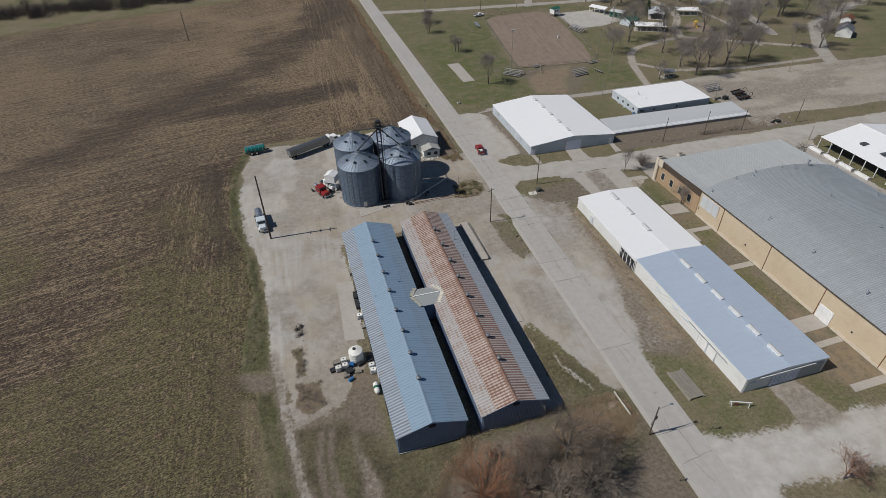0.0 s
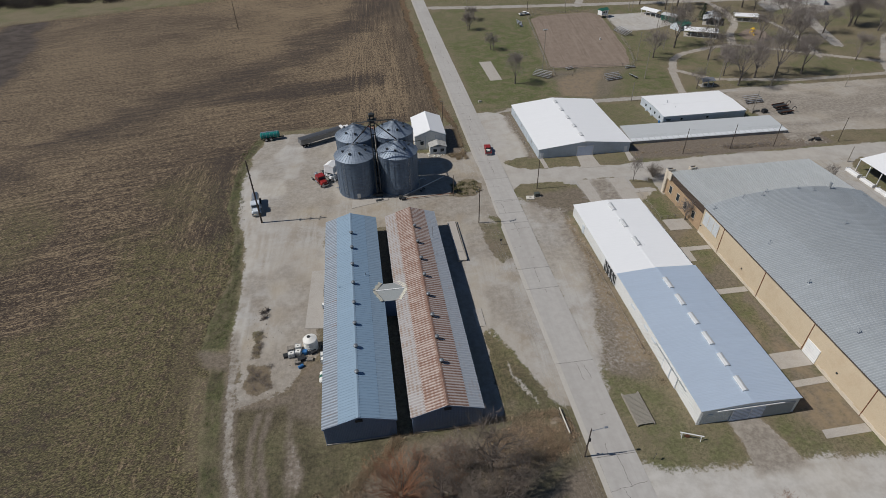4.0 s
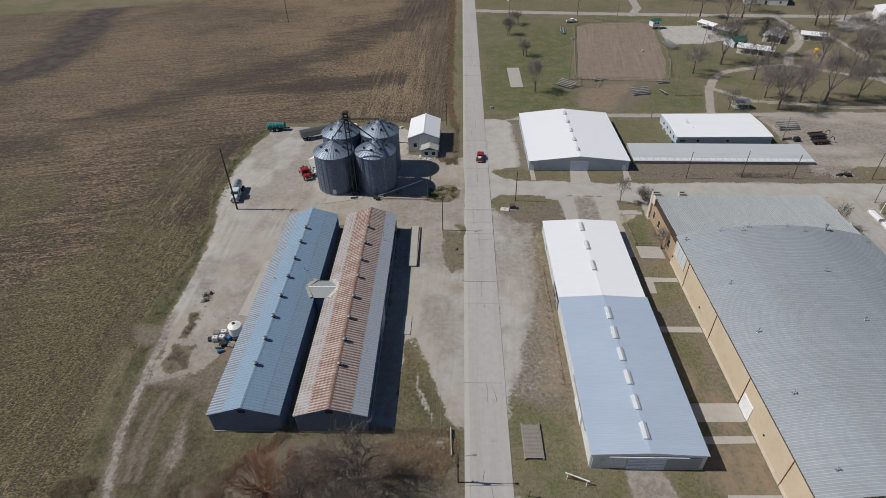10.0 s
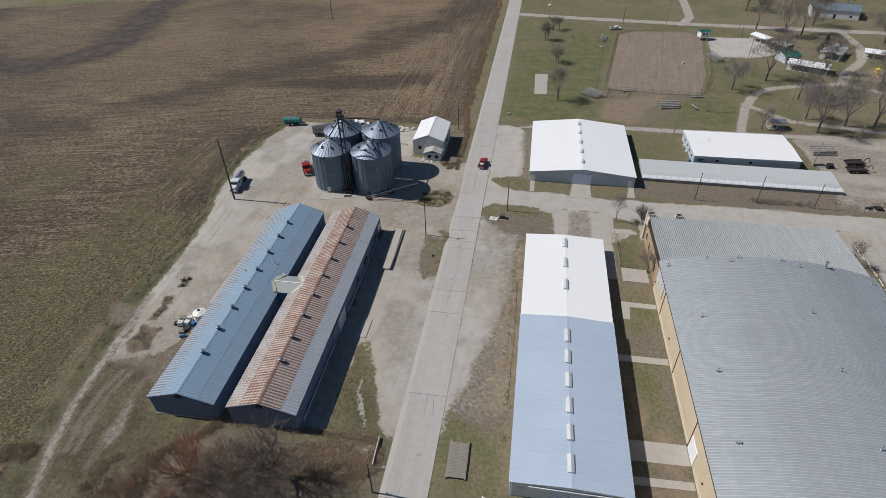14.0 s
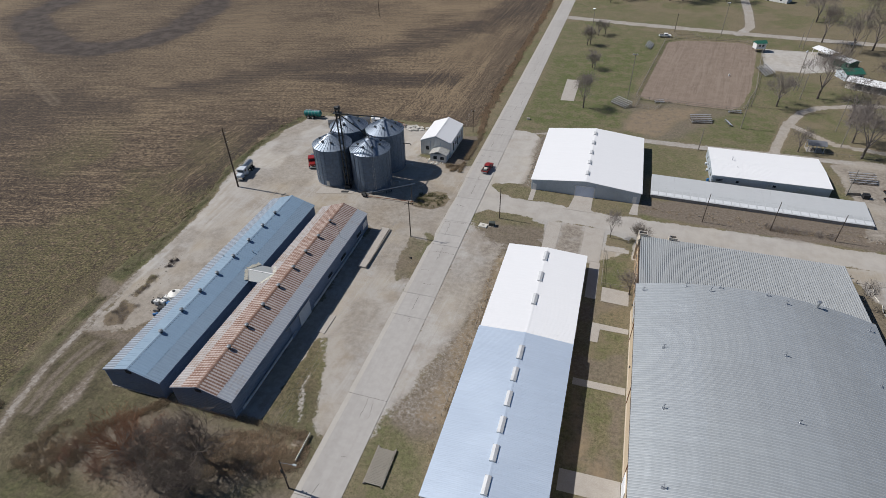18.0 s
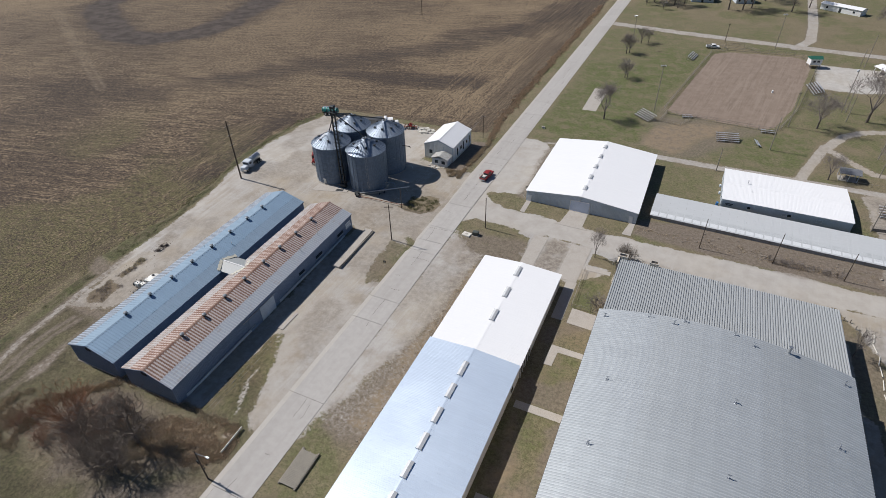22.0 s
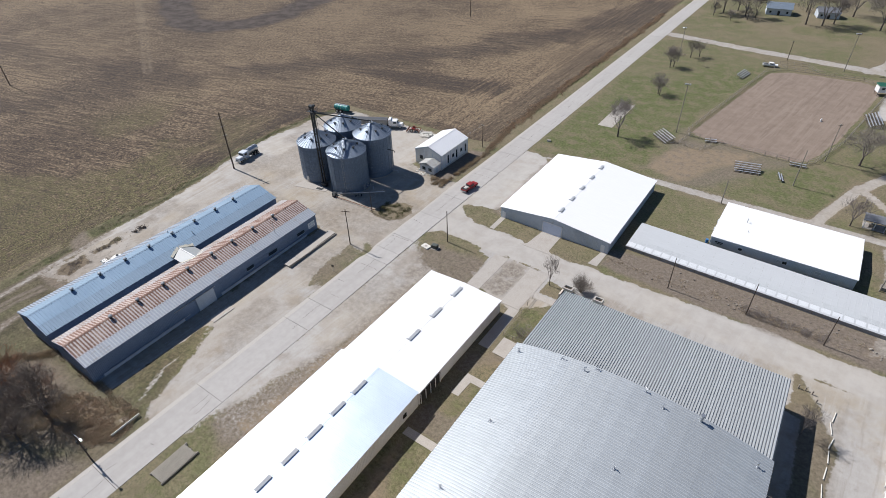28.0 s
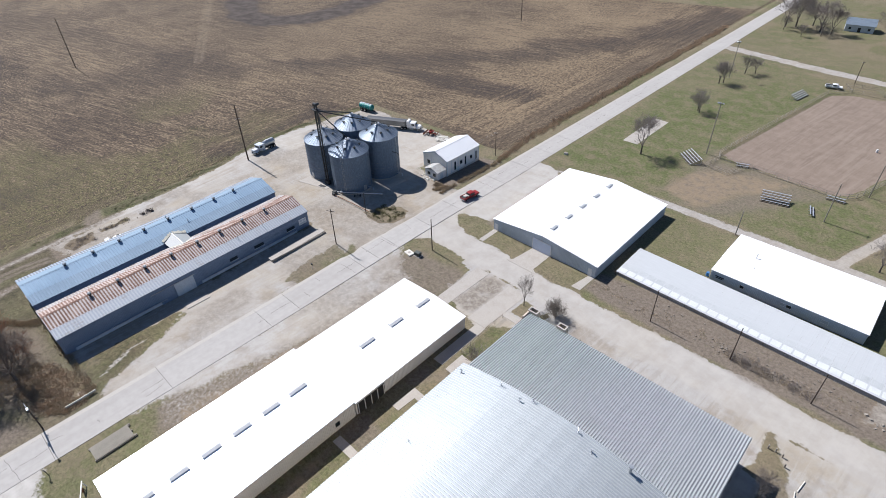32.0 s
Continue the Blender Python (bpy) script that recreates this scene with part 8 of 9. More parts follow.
# office fittings (local x from -4.8 to 4.8)
off_z = 0.0
for i, (y, wd, z0, z1) in enumerate(((3.4, 0.6, 1.2, 3.9), (5.9, 0.9, 2.2, 3.3), (8.0, 0.6, 1.2, 3.9), (10.4, 0.9, 2.2, 3.3), (12.9, 0.5, 1.2, 3.8))):
    w = part("window", boxes((4.66, 4.76, y, y + wd, z0, z1)), "glass_dark", office)
    part("window_sill", boxes((4.68, 4.80, y - 0.1, y + wd + 0.1, z0 - 0.12, z0)), "wall_grey", w)
    part("window_head", boxes((4.68, 4.79, y - 0.1, y + wd + 0.1, z1, z1 + 0.12)), "wall_grey", w)
# grey strips added along the rake for the shaded gap under the eave
for e in (-1, 1):
    bm = bmesh.new()
    extrude_profile(bm, [(0, 6.62), (0, 6.95), (e * 4.9, 5.12), (e * 4.9, 4.85)], "y", -0.02, 0.1)
    part("rake_board", bm, "wall_grey", office)
part("base_course", boxes((-4.72, 4.72, 0.02, 0.12, -0.3, 0.9)), "frp", office, "dirty weathered base course")
part("base_course", boxes((4.64, 4.74, 0.2, 14.4, -0.3, 0.8)), "frp", office, "dirty weathered base course")
for y in (0.25, 2.0, 5.0, 8.6, 12.4, 14.3):
    part("corner_board", boxes((4.68, 4.76, y - 0.12, y + 0.12, 0, 5.0)), "wall_grey", office)
for x in (-4.7, -1.6, 1.6, 4.7):
    part("corner_board", boxes((x - 0.12, x + 0.12, 0.05, 0.14, 0, 5.1)), "wall_grey", office)
w = part("window", boxes((-3.2, -2.2, 0.04, 0.14, 2.2, 3.4)), "glass_dark", office)
porch = part("porch", boxes((-0.6, 4.4, -3.6, 0.1, -0.3, 3.0)), "wall_white", office)
bm = bmesh.new()
extrude_profile(bm, [(-0.9, 2.95), (1.9, 3.9), (4.7, 2.95), (4.7, 2.85), (1.9, 3.78), (-0.9, 2.85)], "y", -3.9, 0.12)
part("porch_roof", bm, "porch_sheet", porch, "patched grey porch roof")
for x in (0.4, 2.6):
    part("porch_window", boxes((x, x + 1.1, -3.66, -3.58, 1.3, 2.3)), "glass_dark", porch)
part("porch_door", boxes((4.36, 4.46, -2.4, -1.4, 0.1, 2.2)), "wall_grey", porch)
for x, y in ((-1.4, -2.6), (-1.2, -4.2), (1.0, -4.8), (3.0, -4.6)):
    part("landscape_stone", boxes((x - 0.5, x + 0.5, y - 0.35, y + 0.35, -0.1, 0.35), bevel=0.12), "frp", office)

# east barn: posts, tubs and skylights
for k in range(16):
    part("post", boxes((-13.9, -13.7, 0.2 + k * 4.0, 0.4 + k * 4.0, -0.3, 3.8)), "paint_white", east_barn)
for y in (50.0, 43.0, 36.0, 29.0):
    part("skylight", boxes((-9.5, -7.2, y, y + 1.6, 5.0, 5.12)), "dark_tarp", east_barn).matrix_basis = Matrix.Translation((0, 0, 0.05))
for i, y in enumerate((116.6, 111.0, 105.4, 99.8)):
    tb = thing("feed_bunk", "white concrete feed bunk beside the barn", "feed bunk", (153.9, y, 0), group="feed bunks")
    part("trough", boxes((-0.6, 0.6, -2.2, 2.2, 0.0, 0.75), bevel=0.08), "paint_white", tb)
    part("end_plate", boxes((-0.7, 0.7, -2.3, -2.15, 0, 1.0), (-0.7, 0.7, 2.15, 2.3, 0, 1.0)), "paint_white", tb)

# ---- concrete walks and drives ----
def slab_walk(name, label, pts, dz=0.05, m="concrete"):
    return tagged(part(name, draped(pts, dz), m), label, "walk", kind="structure")


for i, pts in enumerate(([(79.0, 134.4), (77.6, 133.2), (86.2, 133.2), (84.8, 134.4), (84.8, 140.9), (79.9, 140.9)], [(67.9, 135.0), (69.2, 135.0), (69.2, 140.9), (67.9, 140.9)], [(94.4, 135.2), (96.6, 135.2), (96.8, 140.9), (95.4, 140.9)],
                         [(88.8, 92.2), (95.9, 92.0), (95.9, 90.6), (90.4, 90.6), (90.2, 86.8), (88.6, 86.8)], [(86.6, 75.2), (95.9, 75.2), (95.9, 76.8), (86.6, 76.8)], [(86.6, 54.2), (95.9, 54.4), (95.9, 58.2), (86.6, 58.0)],
                         [(86.6, 50.0), (95.9, 50.3), (95.9, 51.7), (86.6, 51.4)], [(87.6, 39.8), (95.9, 39.9), (95.9, 41.5), (87.9, 41.4)], [(89.9, 99.2), (95.6, 99.0), (95.6, 103.6), (89.9, 103.9)], [(86.5, 99.5), (88.8, 99.5), (88.8, 112.36), (86.5, 112.36)],
                         [(84.0, 112.4), (88.6, 112.4), (89.0, 126.0), (84.2, 126.0)], [(74.8, 111.6), (78.0, 111.6), (78.3, 126.2), (74.8, 126.2)], [(88.8, 117.6), (95.0, 117.6), (95.0, 119.0), (88.8, 119.0)], [(67.2, 208.4), (72.1, 208.6), (72.2, 231.0), (67.0, 231.0)])):
    slab_walk("walk", "pale concrete walk slab between the buildings" if i != 13 else "pale weathered concrete court slab in the grass", pts)

# grass court fence beside the arena front
def rail_fence(label, pts, high=1.1, rails=2, step=2.4, m="wood_grey", r=0.06):
    f = thing("fence", label, "fence", (0, 0, 0))
    for a, b in zip(pts, pts[1:]):
        a, b = Vector((*a, 0)), Vector((*b, 0))
        n = max(1, round((b - a).length / step))
        for i in range(n):
            p, q = a.lerp(b, i / n), a.lerp(b, (i + 1) / n)
            p.z, q.z = float(mound(p.x, p.y)), float(mound(q.x, q.y))
            part("post", tubes((p - Vector((0, 0, 0.3)), p + Vector((0, 0, high)), r), n=5), m, f)
            for k in range(rails):
                z = Vector((0, 0, high * (0.9 - 0.4 * k)))
                part("rail", tubes((p + z, q + z, r * 0.55), n=4), m, f)
    return f


rail_fence("low grey rail fence round a small lawn", [(89.4, 117.2), (89.6, 104.2), (95.6, 104.4)])
rail_fence("grey post and rail fence round the riding arena", [(94.2, 219.0), (95.6, 215.8), (128.2, 213.2), (131.6, 216.6), (137.6, 236.0), (147.0, 288.5), (145.0, 297.5), (139.0, 301.0), (112.0, 299.5), (105.6, 293.2), (94.2, 219.0)], 1.6, 3, 3.2, "wood_grey", 0.075)
rail_fence("grey rail pens at the end of the riding arena", [(95.6, 215.8), (94.2, 208.5), (101.0, 207.0), (104.0, 214.8)], 1.4, 3, 2.6)
rail_fence("grey rail pens behind the riding arena", [(112.0, 299.5), (108.5, 306.0), (119.0, 308.0), (124.0, 300.4)], 1.4, 3, 2.6)
rail_fence("low post fence along the park edge", [(150.0, 184.8), (187.8, 185.0), (213.1, 185.6), (237.5, 184.0)], 0.9, 1, 3.4)
rail_fence("sagging fence beside the show barn", [(65.9, 62.0), (66.2, 78.0), (66.0, 96.0)], 0.8, 1, 3.2)

# ---- bleachers, booth, shelters ----
def bleacher(label, x, y, rz, ln, rows):
    b = thing("bleachers", label, "bleachers", at_ground(x, y), rz, group="bleachers")
    for i in range(rows):
        part("seat_plank", boxes((-ln / 2, ln / 2, i * 0.75, i * 0.75 + 0.3, 0.45 + i * 0.35, 0.5 + i * 0.35)), "aluminium", b)
        part("foot_plank", boxes((-ln / 2, ln / 2, i * 0.75 - 0.32, i * 0.75 - 0.06, 0.15 + i * 0.35, 0.19 + i * 0.35)), "pole_wood", b)
    for q in np.linspace(-ln / 2 + 0.4, ln / 2 - 0.4, 4):
        part("frame", tubes(((q, -0.3, 0.1), (q, rows * 0.75 - 0.4, 0.42 + (rows - 1) * 0.35), 0.04), ((q, rows * 0.75 - 0.4, 0), (q, rows * 0.75 - 0.4, 0.42 + (rows - 1) * 0.35), 0.04), ((q, -0.3, 0.05), (q, rows * 0.75 - 0.4, 0.05), 0.04), n=4), "galv", b)


bleacher("aluminium bleachers on the grass beside a bare tree", 88.0, 208.4, -43, 7.5, 5)
bleacher("aluminium bleachers at the corner of the riding arena", 99.8, 283.0, 80, 8.5, 4)
bleacher("grey aluminium bleachers south of the riding arena", 116.2, 199.6, 12, 7.0, 5)
bleacher("aluminium bleachers facing the riding arena", 142.5, 258.5, -80, 11.0, 5)
bleacher("low bench bleachers beside the arena fence", 125.2, 201.6, 105, 4.5, 2)
bleacher("low bench bleachers beside the arena rail", 102.6, 214.6, 20, 3.6, 2)
bleacher("low bench bleachers under the arena rail", 127.8, 211.4, 5, 4.5, 2)
bleacher("stacked grey bleacher frames on the gravel lot", 156.5, 168.2, 5, 7.0, 5)

booth = thing("announcer_booth", "white announcer booth on stilts with green roof", "booth", at_ground(145.2, 288.0), 20)
part("cabin", boxes((-2.2, 2.2, -1.6, 1.6, 1.3, 3.8), bevel=0.04), "paint_white", booth)
for x in (-1.3, 0.3):
    part("window", boxes((x, x + 1.0, -1.66, -1.58, 2.4, 3.2)), "glass_dark", booth)
bm = bmesh.new()
extrude_profile(bm, [(-2.0, 3.8), (0, 4.7), (2.0, 3.8)], "x", -2.5, 2.5)
part("roof", bm, "green_paint", booth, "green metal roof")
for x in (-2.0, 2.0):
    for y in (-1.4, 1.4):
        part("stilt", boxes((x - 0.1, x + 0.1, y - 0.1, y + 0.1, -0.3, 1.3)), "wood_grey", booth)


def shelter(name, label, x, y, rz, w, d, eave, ridge, roof, walled=False, wall="green_paint"):
    s = thing(name, label, "shelter", at_ground(x, y), rz, group="park shelters")
    bm = bmesh.new()
    extrude_profile(bm, [(-d / 2 - 0.4, eave), (0, ridge), (d / 2 + 0.4, eave), (d / 2 + 0.4, eave - 0.12), (0, ridge - 0.14), (-d / 2 - 0.4, eave - 0.12)], "x", -w / 2 - 0.4, w / 2 + 0.4)
    part("roof", bm, roof, s)
    if walled:
        bm = bmesh.new()
        extrude_profile(bm, [(-d / 2, -0.3), (d / 2, -0.3), (d / 2, eave - 0.12), (0, ridge - 0.2), (-d / 2, eave - 0.12)], "x", -w / 2, w / 2)
        part("shell", bm, wall, s)
        part("door", boxes((-0.6, 0.6, -d / 2 - 0.06, -d / 2 + 0.02, 0, 2.1)), "dark", s)
        for q in (-w / 3, w / 3):
            part("window", boxes((q - 0.5, q + 0.5, -d / 2 - 0.05, -d / 2 + 0.02, 1.0, 2.0)), "glass_dark", s)
    else:
        n = max(2, round(w / 3.2))
        for i in range(n + 1):
            for q in (-d / 2 + 0.15, d / 2 - 0.15):
                part("post", boxes((-w / 2 + 0.1 + (w - 0.2) * i / n - 0.08, -w / 2 + 0.1 + (w - 0.2) * i / n + 0.08, q - 0.08, q + 0.08, -0.3, eave - 0.1)), "paint_white", s)
        part("floor", boxes((-w / 2, w / 2, -d / 2, d / 2, -0.2, 0.08)), "concrete", s)
        for i in range(max(1, int(w / 4))):
            q = -w / 2 + 2 + i * 4
            t = part("picnic_table", boxes((q - 0.9, q + 0.9, -0.38, 0.38, 0.7, 0.76), (q - 0.9, q + 0.9, -0.85, -0.6, 0.42, 0.47), (q - 0.9, q + 0.9, 0.6, 0.85, 0.42, 0.47), (q - 0.7, q - 0.6, -0.8, 0.8, 0.08, 0.7), (q + 0.6, q + 0.7, -0.8, 0.8, 0.08, 0.7)), "wood_grey", s)
    return s


shelter("picnic_shelter", "white roofed open picnic shelter by the booth lot", 171.2, 285.6, -62, 9.5, 5.0, 2.8, 3.6, "roof_white")
shelter("park_shed", "green walled park shed with pale roof", 176.5, 274.6, -55, 7.5, 5.0, 2.8, 3.5, "roof_pale", True)
shelter("park_shed", "dark green roofed park shed", 174.3, 259.6, 20, 7.0, 6.5, 2.7, 4.0, "green_paint", True, "wall_grey")
shelter("picnic_shelter", "long white roofed picnic shelter under bare trees", 178.2, 247.4, -27, 14.5, 7.0, 2.8, 3.6, "roof_white")
shelter("picnic_shelter", "pale roofed picnic shelter beside a spruce", 195.2, 267.6, 58, 13.5, 7.5, 2.8, 3.8, "roof_pale")
shelter("picnic_shelter", "white roofed picnic shelter by the playground", 213.4, 266.8, -24, 11.0, 6.5, 2.7, 3.5, "roof_white")
shelter("small_pavilion", "dark roofed small pavilion beside the park drive", 147.8, 187.4, 0, 4.6, 3.4, 2.5, 3.2, "shingle")
shelter("farm_building", "white and blue metal building north of the road", 222.0, 340.0, -15, 22.0, 16.0, 4.2, 6.0, "roof_blue", True, "wall_white")
shelter("house", "long white trailer house north of the road", 165.5, 391.5, -33, 21.0, 6.0, 3.0, 3.8, "roof_white", True, "wall_white")
shelter("house", "blue grey house under bare trees", 94.0, 393.5, 10, 12.0, 9.0, 3.2, 5.6, "roof_blue", True, "wall_grey")
shelter("house", "grey house with metal roof beyond the road", 116.5, 397.5, 15, 10.0, 8.0, 3.0, 5.0, "shingle", True, "wall_grey")
shelter("house", "small white gabled house beside the park road", 260.5, 209.0, 40, 9.0, 6.5, 3.0, 5.4, "shingle", True, "wall_white")
shelter("shed", "white shed with red brown roof", 279.0, 225.0, 30, 6.0, 4.5, 2.6, 3.8, "rust_iron", True, "wall_white")
shelter("house", "white house far along the park road", 305.0, 330.0, 30, 12.0, 9.0, 3.0, 5.2, "roof_pale", True, "wall_white")
shelter("farm_building", "white metal building on a gravel lot by the park", 269.0, 298.0, 66, 22.0, 15.0, 4.0, 6.0, "roof_white", True, "wall_white")
shelter("house", "pale house among far trees", 262.0, 352.0, -10, 13.0, 9.0, 3.0, 5.2, "roof_white", True, "wall_white")

play = thing("play_structure", "yellow playground climber on sand", "playground", at_ground(203.0, 244.2))
part("deck", boxes((-0.8, 0.8, -0.8, 0.8, 1.3, 1.4)), "yellow_paint", play)
for x in (-0.8, 0.8):
    for y in (-0.8, 0.8):
        part("post", tubes(((x, y, -0.2), (x, y, 2.6), 0.07), n=6), "yellow_paint", play)
part("slide", boxes((-0.3, 0.3, -2.8, -0.8, 0.5, 0.6)), "yellow_paint", play).matrix_basis = pose(0, 0, 0.3, 24)
part("canopy", tubes(((0, 0, 2.5), (0, 0, 3.2), 1.3, 0.1), n=4), "yellow_paint", play)


# ---- trailers and clutter on the lot ----
def flat_trailer(label, x, y, rz):
    t = thing("equipment_trailer", label, "trailer", at_ground(x, y), rz, group="equipment trailers")
    part("deck", boxes((-3.2, 2.2, -1.1, 1.1, 0.75, 0.9), bevel=0.03), "dark", t)
    bm = bmesh.new()
    prev = Vector((2.2, 0, 0.85))
    for i in range(1, 9):
        a = math.pi * i / 8
        q = Vector((2.2 + 0.9 * (1 - math.cos(a)) , 0, 0.85 + 1.2 * math.sin(a)))
        tube(bm, prev, q, 0.11, n=6)
        prev = q
    part("gooseneck", bm, "dark", t)
    part("rail", boxes((-3.2, 2.2, -1.15, -1.05, 0.9, 1.25), (-3.2, 2.2, 1.05, 1.15, 0.9, 1.25)), "rust_iron", t)
    for q in (-1.8, -0.8):
        for s in (-1, 1):
            wheel(t, q, s * 1.0, 0.4, 0.25)


flat_trailer("black gooseneck flatbed trailer on the gravel lot", 163.0, 163.2, 10)
flat_trailer("dark gooseneck equipment trailer on the gravel lot", 161.8, 158.6, 6)
for x, y, r, w, d, h, m, lb in ((152.0, 161.6, 10, 3.4, 1.4, 0.8, "wood_grey", "stack of grey timber on the lot"), (154.8, 160.2, 0, 1.6, 1.6, 1.2, "dark", "black bin standing on the lot"), (155.8, 138.4, 20, 2.6, 1.6, 0.9, "wood_grey", "heap of grey timber beside the lane"), (158.4, 137.8, -10, 1.8, 1.4, 0.7, "dark", "dark scrap heap beside the lane")):
    crate(lb, x, y, r, w, d, h, m)

# boxes on the island, planks, swing frame, logs and posts
ub = thing("utility_box", "dark green utility box on the grass island", "utility box", at_ground(61.3, 120.2), 5)
part("cabinet", boxes((-0.75, 0.75, -0.55, 0.55, 0, 1.05), bevel=0.05), "box_green", ub)
part("plinth", boxes((-0.95, 0.95, -0.75, 0.75, -0.2, 0.08)), "concrete", ub)
hatch = thing("concrete_vault", "pale concrete vault lid beside a utility box", "vault lid", at_ground(59.2, 119.4), -8)
part("lid", boxes((-1.1, 1.1, -0.8, 0.8, -0.1, 0.3), bevel=0.05), "frp", hatch)
part("cover", tubes(((0, 0, 0.3), (0, 0, 0.36), 0.35), n=14), "concrete", hatch)
deck = thing("plank_platform", "weathered plank platform lying on the grass", "platform", at_ground(59.4, 50.1), 1)
part("lower_edge", boxes((-1.45, -1.3, -3.3, 3.3, -0.05, 0.28)), "wood_grey", deck)
part("runner", boxes((-1.3, -1.15, -3.2, 3.2, 0, 0.25), (1.15, 1.3, -3.2, 3.2, 0, 0.25), (-0.08, 0.08, -3.2, 3.2, 0, 0.25)), "wood_grey", deck)
pl = None
for i in range(26):
    if pl is None:
        pl = part("plank", boxes((-1.45, 1.45, 0, 0.235, 0.36, 0.41), bevel=0.01), "plank_grey", deck)
        pl.matrix_basis = pose(0, -3.25, 0)
    elif i != 25:
        again(pl, pose(0.03 * math.sin(i * 2.1), -3.25 + i * 0.25, 0, 0, 0, 0.5 * math.sin(i)), deck)
for q in (-1.5, 1.5):
    part("edge_board", boxes((q - 0.09, q + 0.09, -3.4, 3.4, 0.0, 0.36)), "wood_grey", deck)
sw = thing("wooden_frame", "white wooden frame standing on the grass", "frame", at_ground(65.6, 43.3), -22)
part("beam", boxes((-1.9, 1.9, -0.08, 0.08, 1.05, 1.2), bevel=0.02), "paint_white", sw)
for x in (-1.5, 1.5):
    for y in (-0.4, 0.4):
        part("leg", tubes(((x, 0, 1.1), (x, y, -0.2), 0.06), n=4), "paint_white", sw)
part("wagon_wheel", tubes(((-0.6, -0.02, 0.5), (-0.6, 0.02, 0.5), 0.42), n=16), "rust_iron", sw)
for i, (x, y, r) in enumerate(((145.7, 118.6, 82), (145.5, 115.8, 100), (145.8, 112.6, 78), (145.7, 109.6, 92), (145.6, 106.2, 85), (145.5, 102.6, 95), (146.5, 47.2, 85))):
    lg = thing("log_barrier", "pale log lying along the gravel drive", "log", at_ground(x, y, 0.12), r, group="log barriers")
    part("log", tubes(((-1.3, 0, 0), (1.3, 0, 0), 0.11, 0.09), n=8), "frp", lg)
for x, y in ((139.8, 122.2), (140.9, 122.3), (142.0, 122.0), (142.8, 120.4)):
    ps = thing("barrier_post", "short wooden barrier post", "post", at_ground(x, y), group="barrier posts")
    part("post", tubes(((0, 0, -0.3), (0, 0, 0.9), 0.12), n=7), "wood_grey", ps)
lb = thing("log_barrier", "weathered board leaning along the thicket edge", "board", at_ground(46.0, 49.6, 0.25), 92)
part("board", boxes((-2.6, 2.6, -0.06, 0.06, 0, 0.4)), "frp", lb)
for x, y in ((46.6, 100.2),):
    sg = thing("sign_post", "small sign on a thin post", "sign", at_ground(x, y), 15, group="small signs")
    part("post", tubes(((0, 0, -0.2), (0, 0, 1.7), 0.035), n=5), "galv", sg)
    part("plate", boxes((-0.3, 0.3, -0.02, 0.02, 1.2, 1.75)), "dark_steel", sg)
meter = thing("meter_box", "small pale box on the road verge", "box", at_ground(58.7, 188.0), 8)
part("box", boxes((-0.55, 0.55, -0.4, 0.4, -0.1, 0.5), bevel=0.05), "frp", meter)
part("lid", boxes((-0.6, 0.6, -0.45, 0.45, 0.5, 0.56), bevel=0.02), "wood_grey", meter)
for i, (x, y) in enumerate(((-8.0, 83.6), (-8.6, 85.2), (-7.6, 85.9))):
    sp = thing("stump", "dark uprooted stump in the gravel yard", "stump", at_ground(x, y), 60 * i, group="yard stumps")
    part("stump", tubes(((0, 0, -0.1), (0.1, 0, 0.55), 0.45, 0.25), ((0.1, 0, 0.3), (0.8, 0.3, 0.6), 0.12, 0.05), ((0, 0, 0.3), (-0.6, 0.5, 0.5), 0.12, 0.04), n=7), "bark", sp)


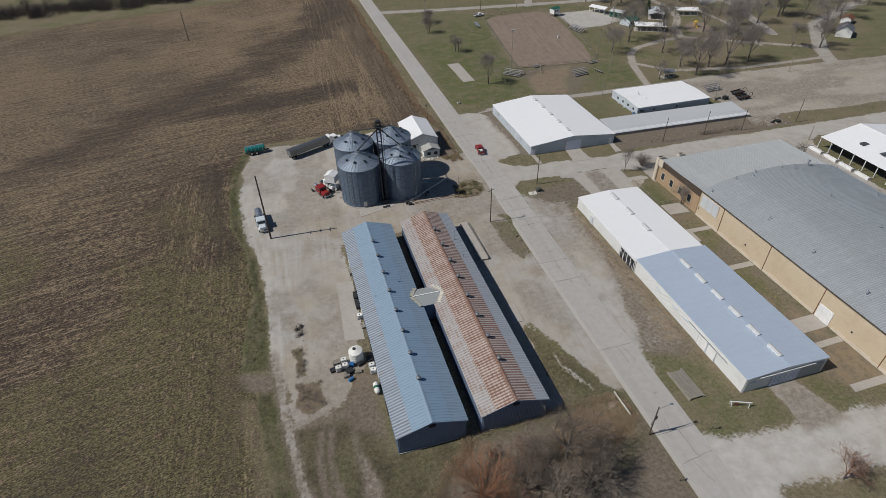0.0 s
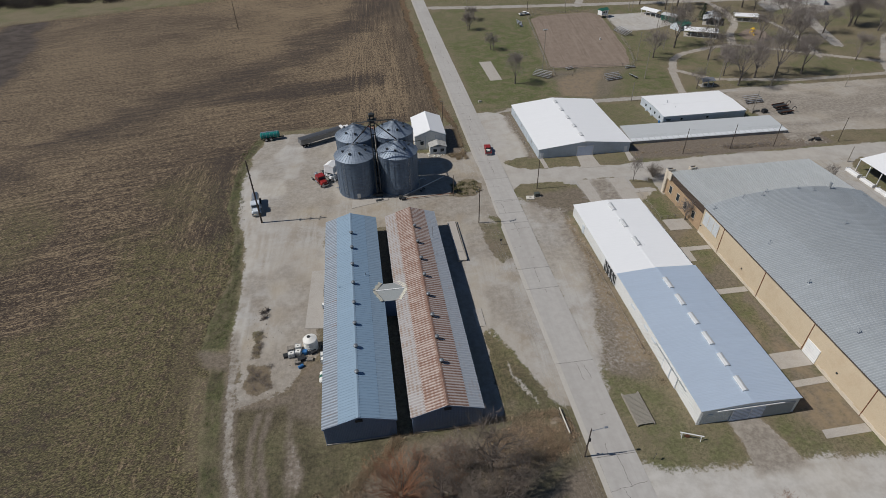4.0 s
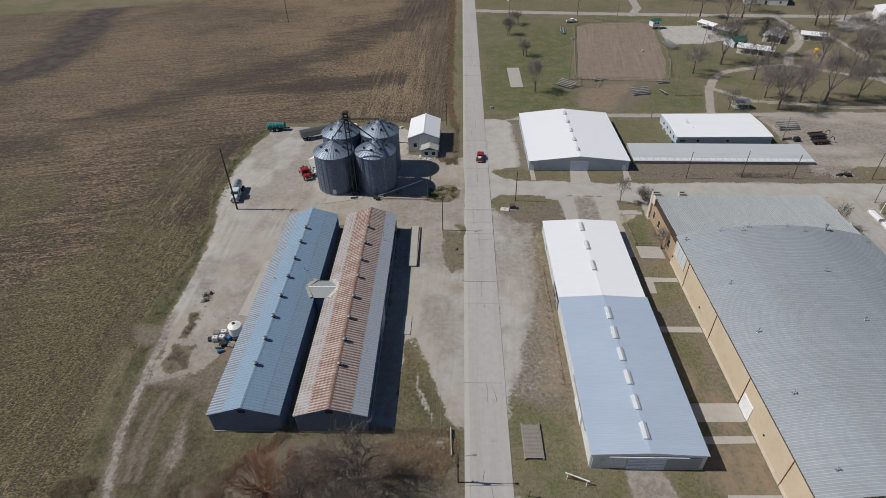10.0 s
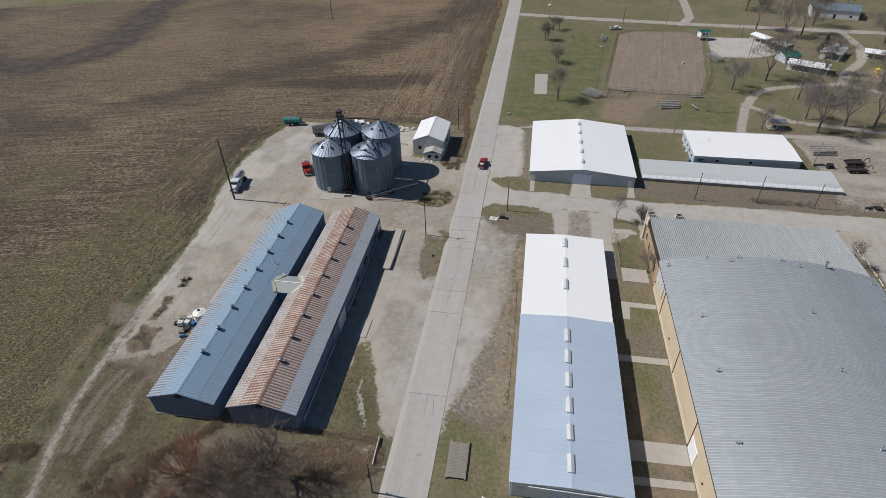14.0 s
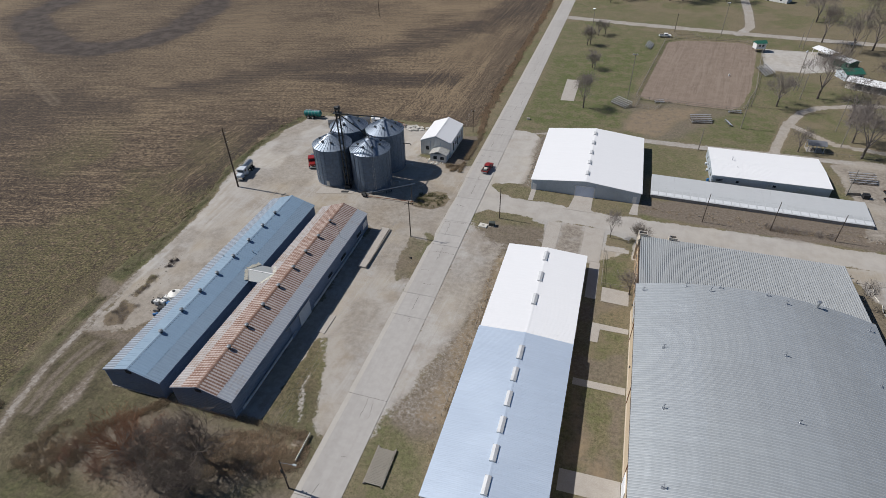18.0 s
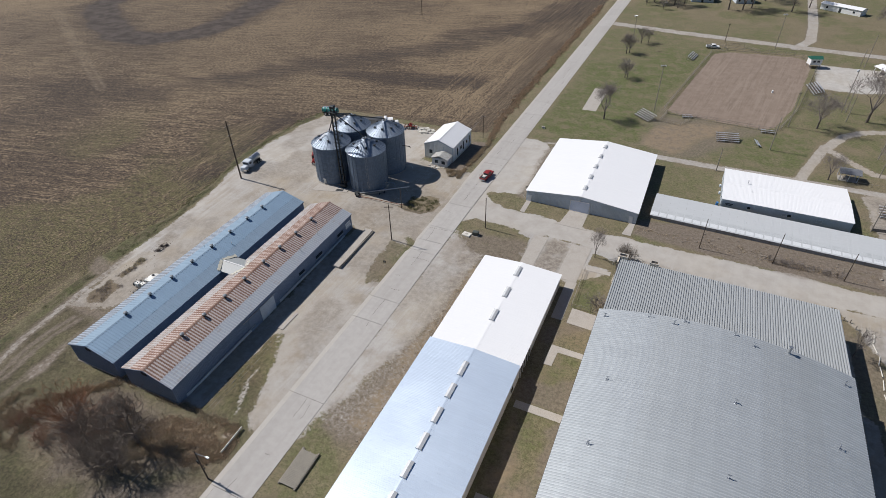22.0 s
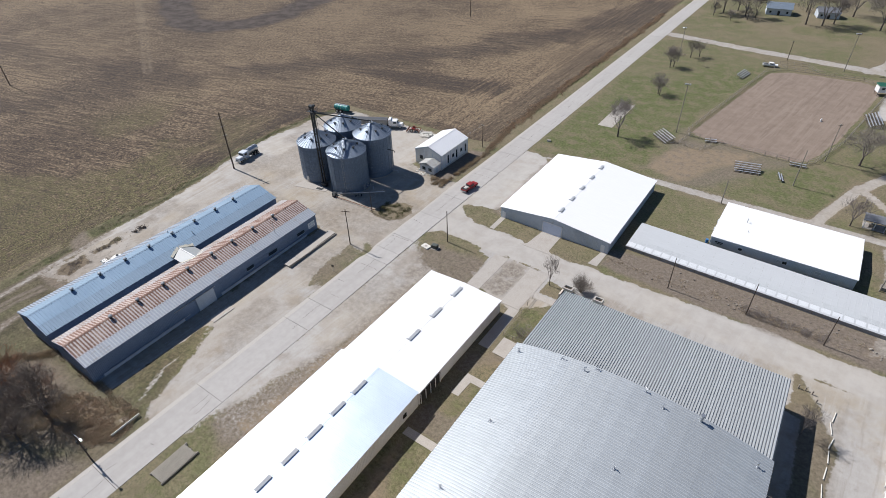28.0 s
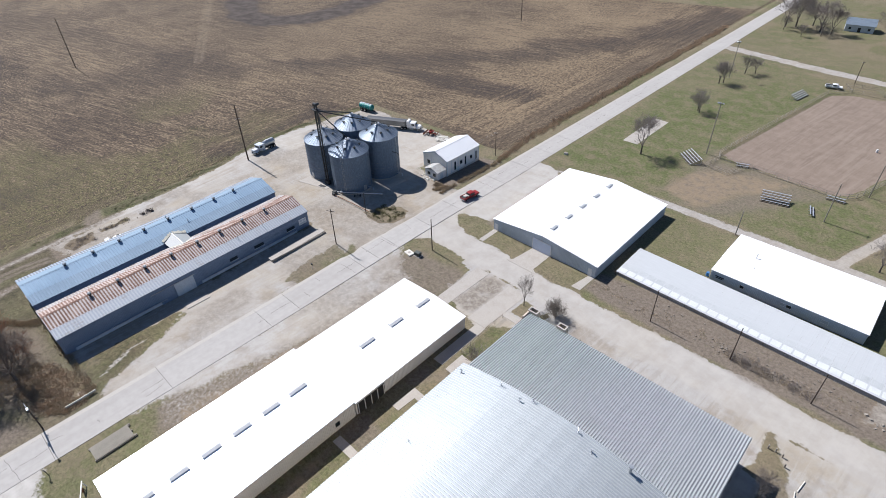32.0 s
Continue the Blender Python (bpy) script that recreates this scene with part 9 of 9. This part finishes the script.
def rubble(name, label, spots, seed, lo, hi, material):
    """Loose broken stones lying on the ground, as one mass."""
    rng = random.Random(seed)
    vs, fs = [], []
    for x, y in spots:
        r = rng.uniform(lo, hi)
        z, n, a0 = float(mound(x, y)), len(vs), rng.uniform(0, 6.3)
        for k in range(5):
            a, q = a0 + k * 1.2566 + rng.uniform(-0.3, 0.3), r * rng.uniform(0.7, 1.25)
            vs.append((x + q * math.cos(a), y + q * math.sin(a), z - 0.05))
        for k in range(5):
            bx, by, _ = vs[n + k]
            vs.append((x + (bx - x) * rng.uniform(0.5, 0.85), y + (by - y) * rng.uniform(0.5, 0.85), z + r * rng.uniform(0.35, 0.8)))
        fs += [(n + k, n + (k + 1) % 5, n + 5 + (k + 1) % 5, n + 5 + k) for k in range(5)] + [tuple(n + 5 + k for k in range(5))]
    me = bpy.data.meshes.new(name)
    me.from_pydata(vs, [], fs)
    me.materials.append(M[material])
    return tagged(new(name, me), label, "rubble", kind="stuff")


rng = random.Random(44)
rubble("broken_stones", "broken pale concrete and stones along the low shed", [(rng.uniform(99, 150), 140.0 + rng.uniform(-2.5, 3.5)) for _ in range(90)] + [(rng.gauss(133, 5), rng.gauss(138.6, 0.8)) for _ in range(240)], 1, 0.08, 0.30, "stone_dark")
rubble("office_stones", "pale broken stones heaped beside the office", [(rng.uniform(34.6, 39.8), rng.uniform(147.2, 151.0)) for _ in range(40)], 2, 0.15, 0.5, "frp")
rubble("wall_debris", "pale broken boards and stones along the hall wall", [(66.2 + rng.gauss(0, 0.45), rng.uniform(142.5, 175)) for _ in range(110)], 5, 0.08, 0.3, "plank_grey")
rubble("barn_debris", "scattered sticks and stones beside the show barn", [(65.2 + rng.gauss(0, 1.0), rng.uniform(56, 112)) for _ in range(130)], 6, 0.05, 0.16, "plank_grey")
rubble("lot_scrap", "dark scrap and broken timber on the lot edge", [(rng.gauss(156, 2.5), rng.gauss(138.5, 1.0)) for _ in range(70)], 3, 0.15, 0.45, "wood_grey")
rubble("yard_clods", "clods of dried mud at the yard edge", [(rng.uniform(-12, 2), rng.uniform(60, 80)) for _ in range(40)] + [(rng.gauss(-8.2, 0.8), rng.gauss(84.5, 1.2)) for _ in range(50)], 4, 0.05, 0.14, "clod")

ball = thing("stock_barrel", "white barrel standing in the riding arena", "barrel", at_ground(129.6, 250.7))
part("drum", tubes(((0, 0, 0), (0, 0, 0.85), 0.3), ((0, 0, 0.85), (0, 0, 0.9), 0.26), n=14), "paint_white", ball)
part("hoop", tubes(((0, 0, 0.28), (0, 0, 0.33), 0.315), ((0, 0, 0.56), (0, 0, 0.61), 0.315), n=14), "wall_grey", ball)
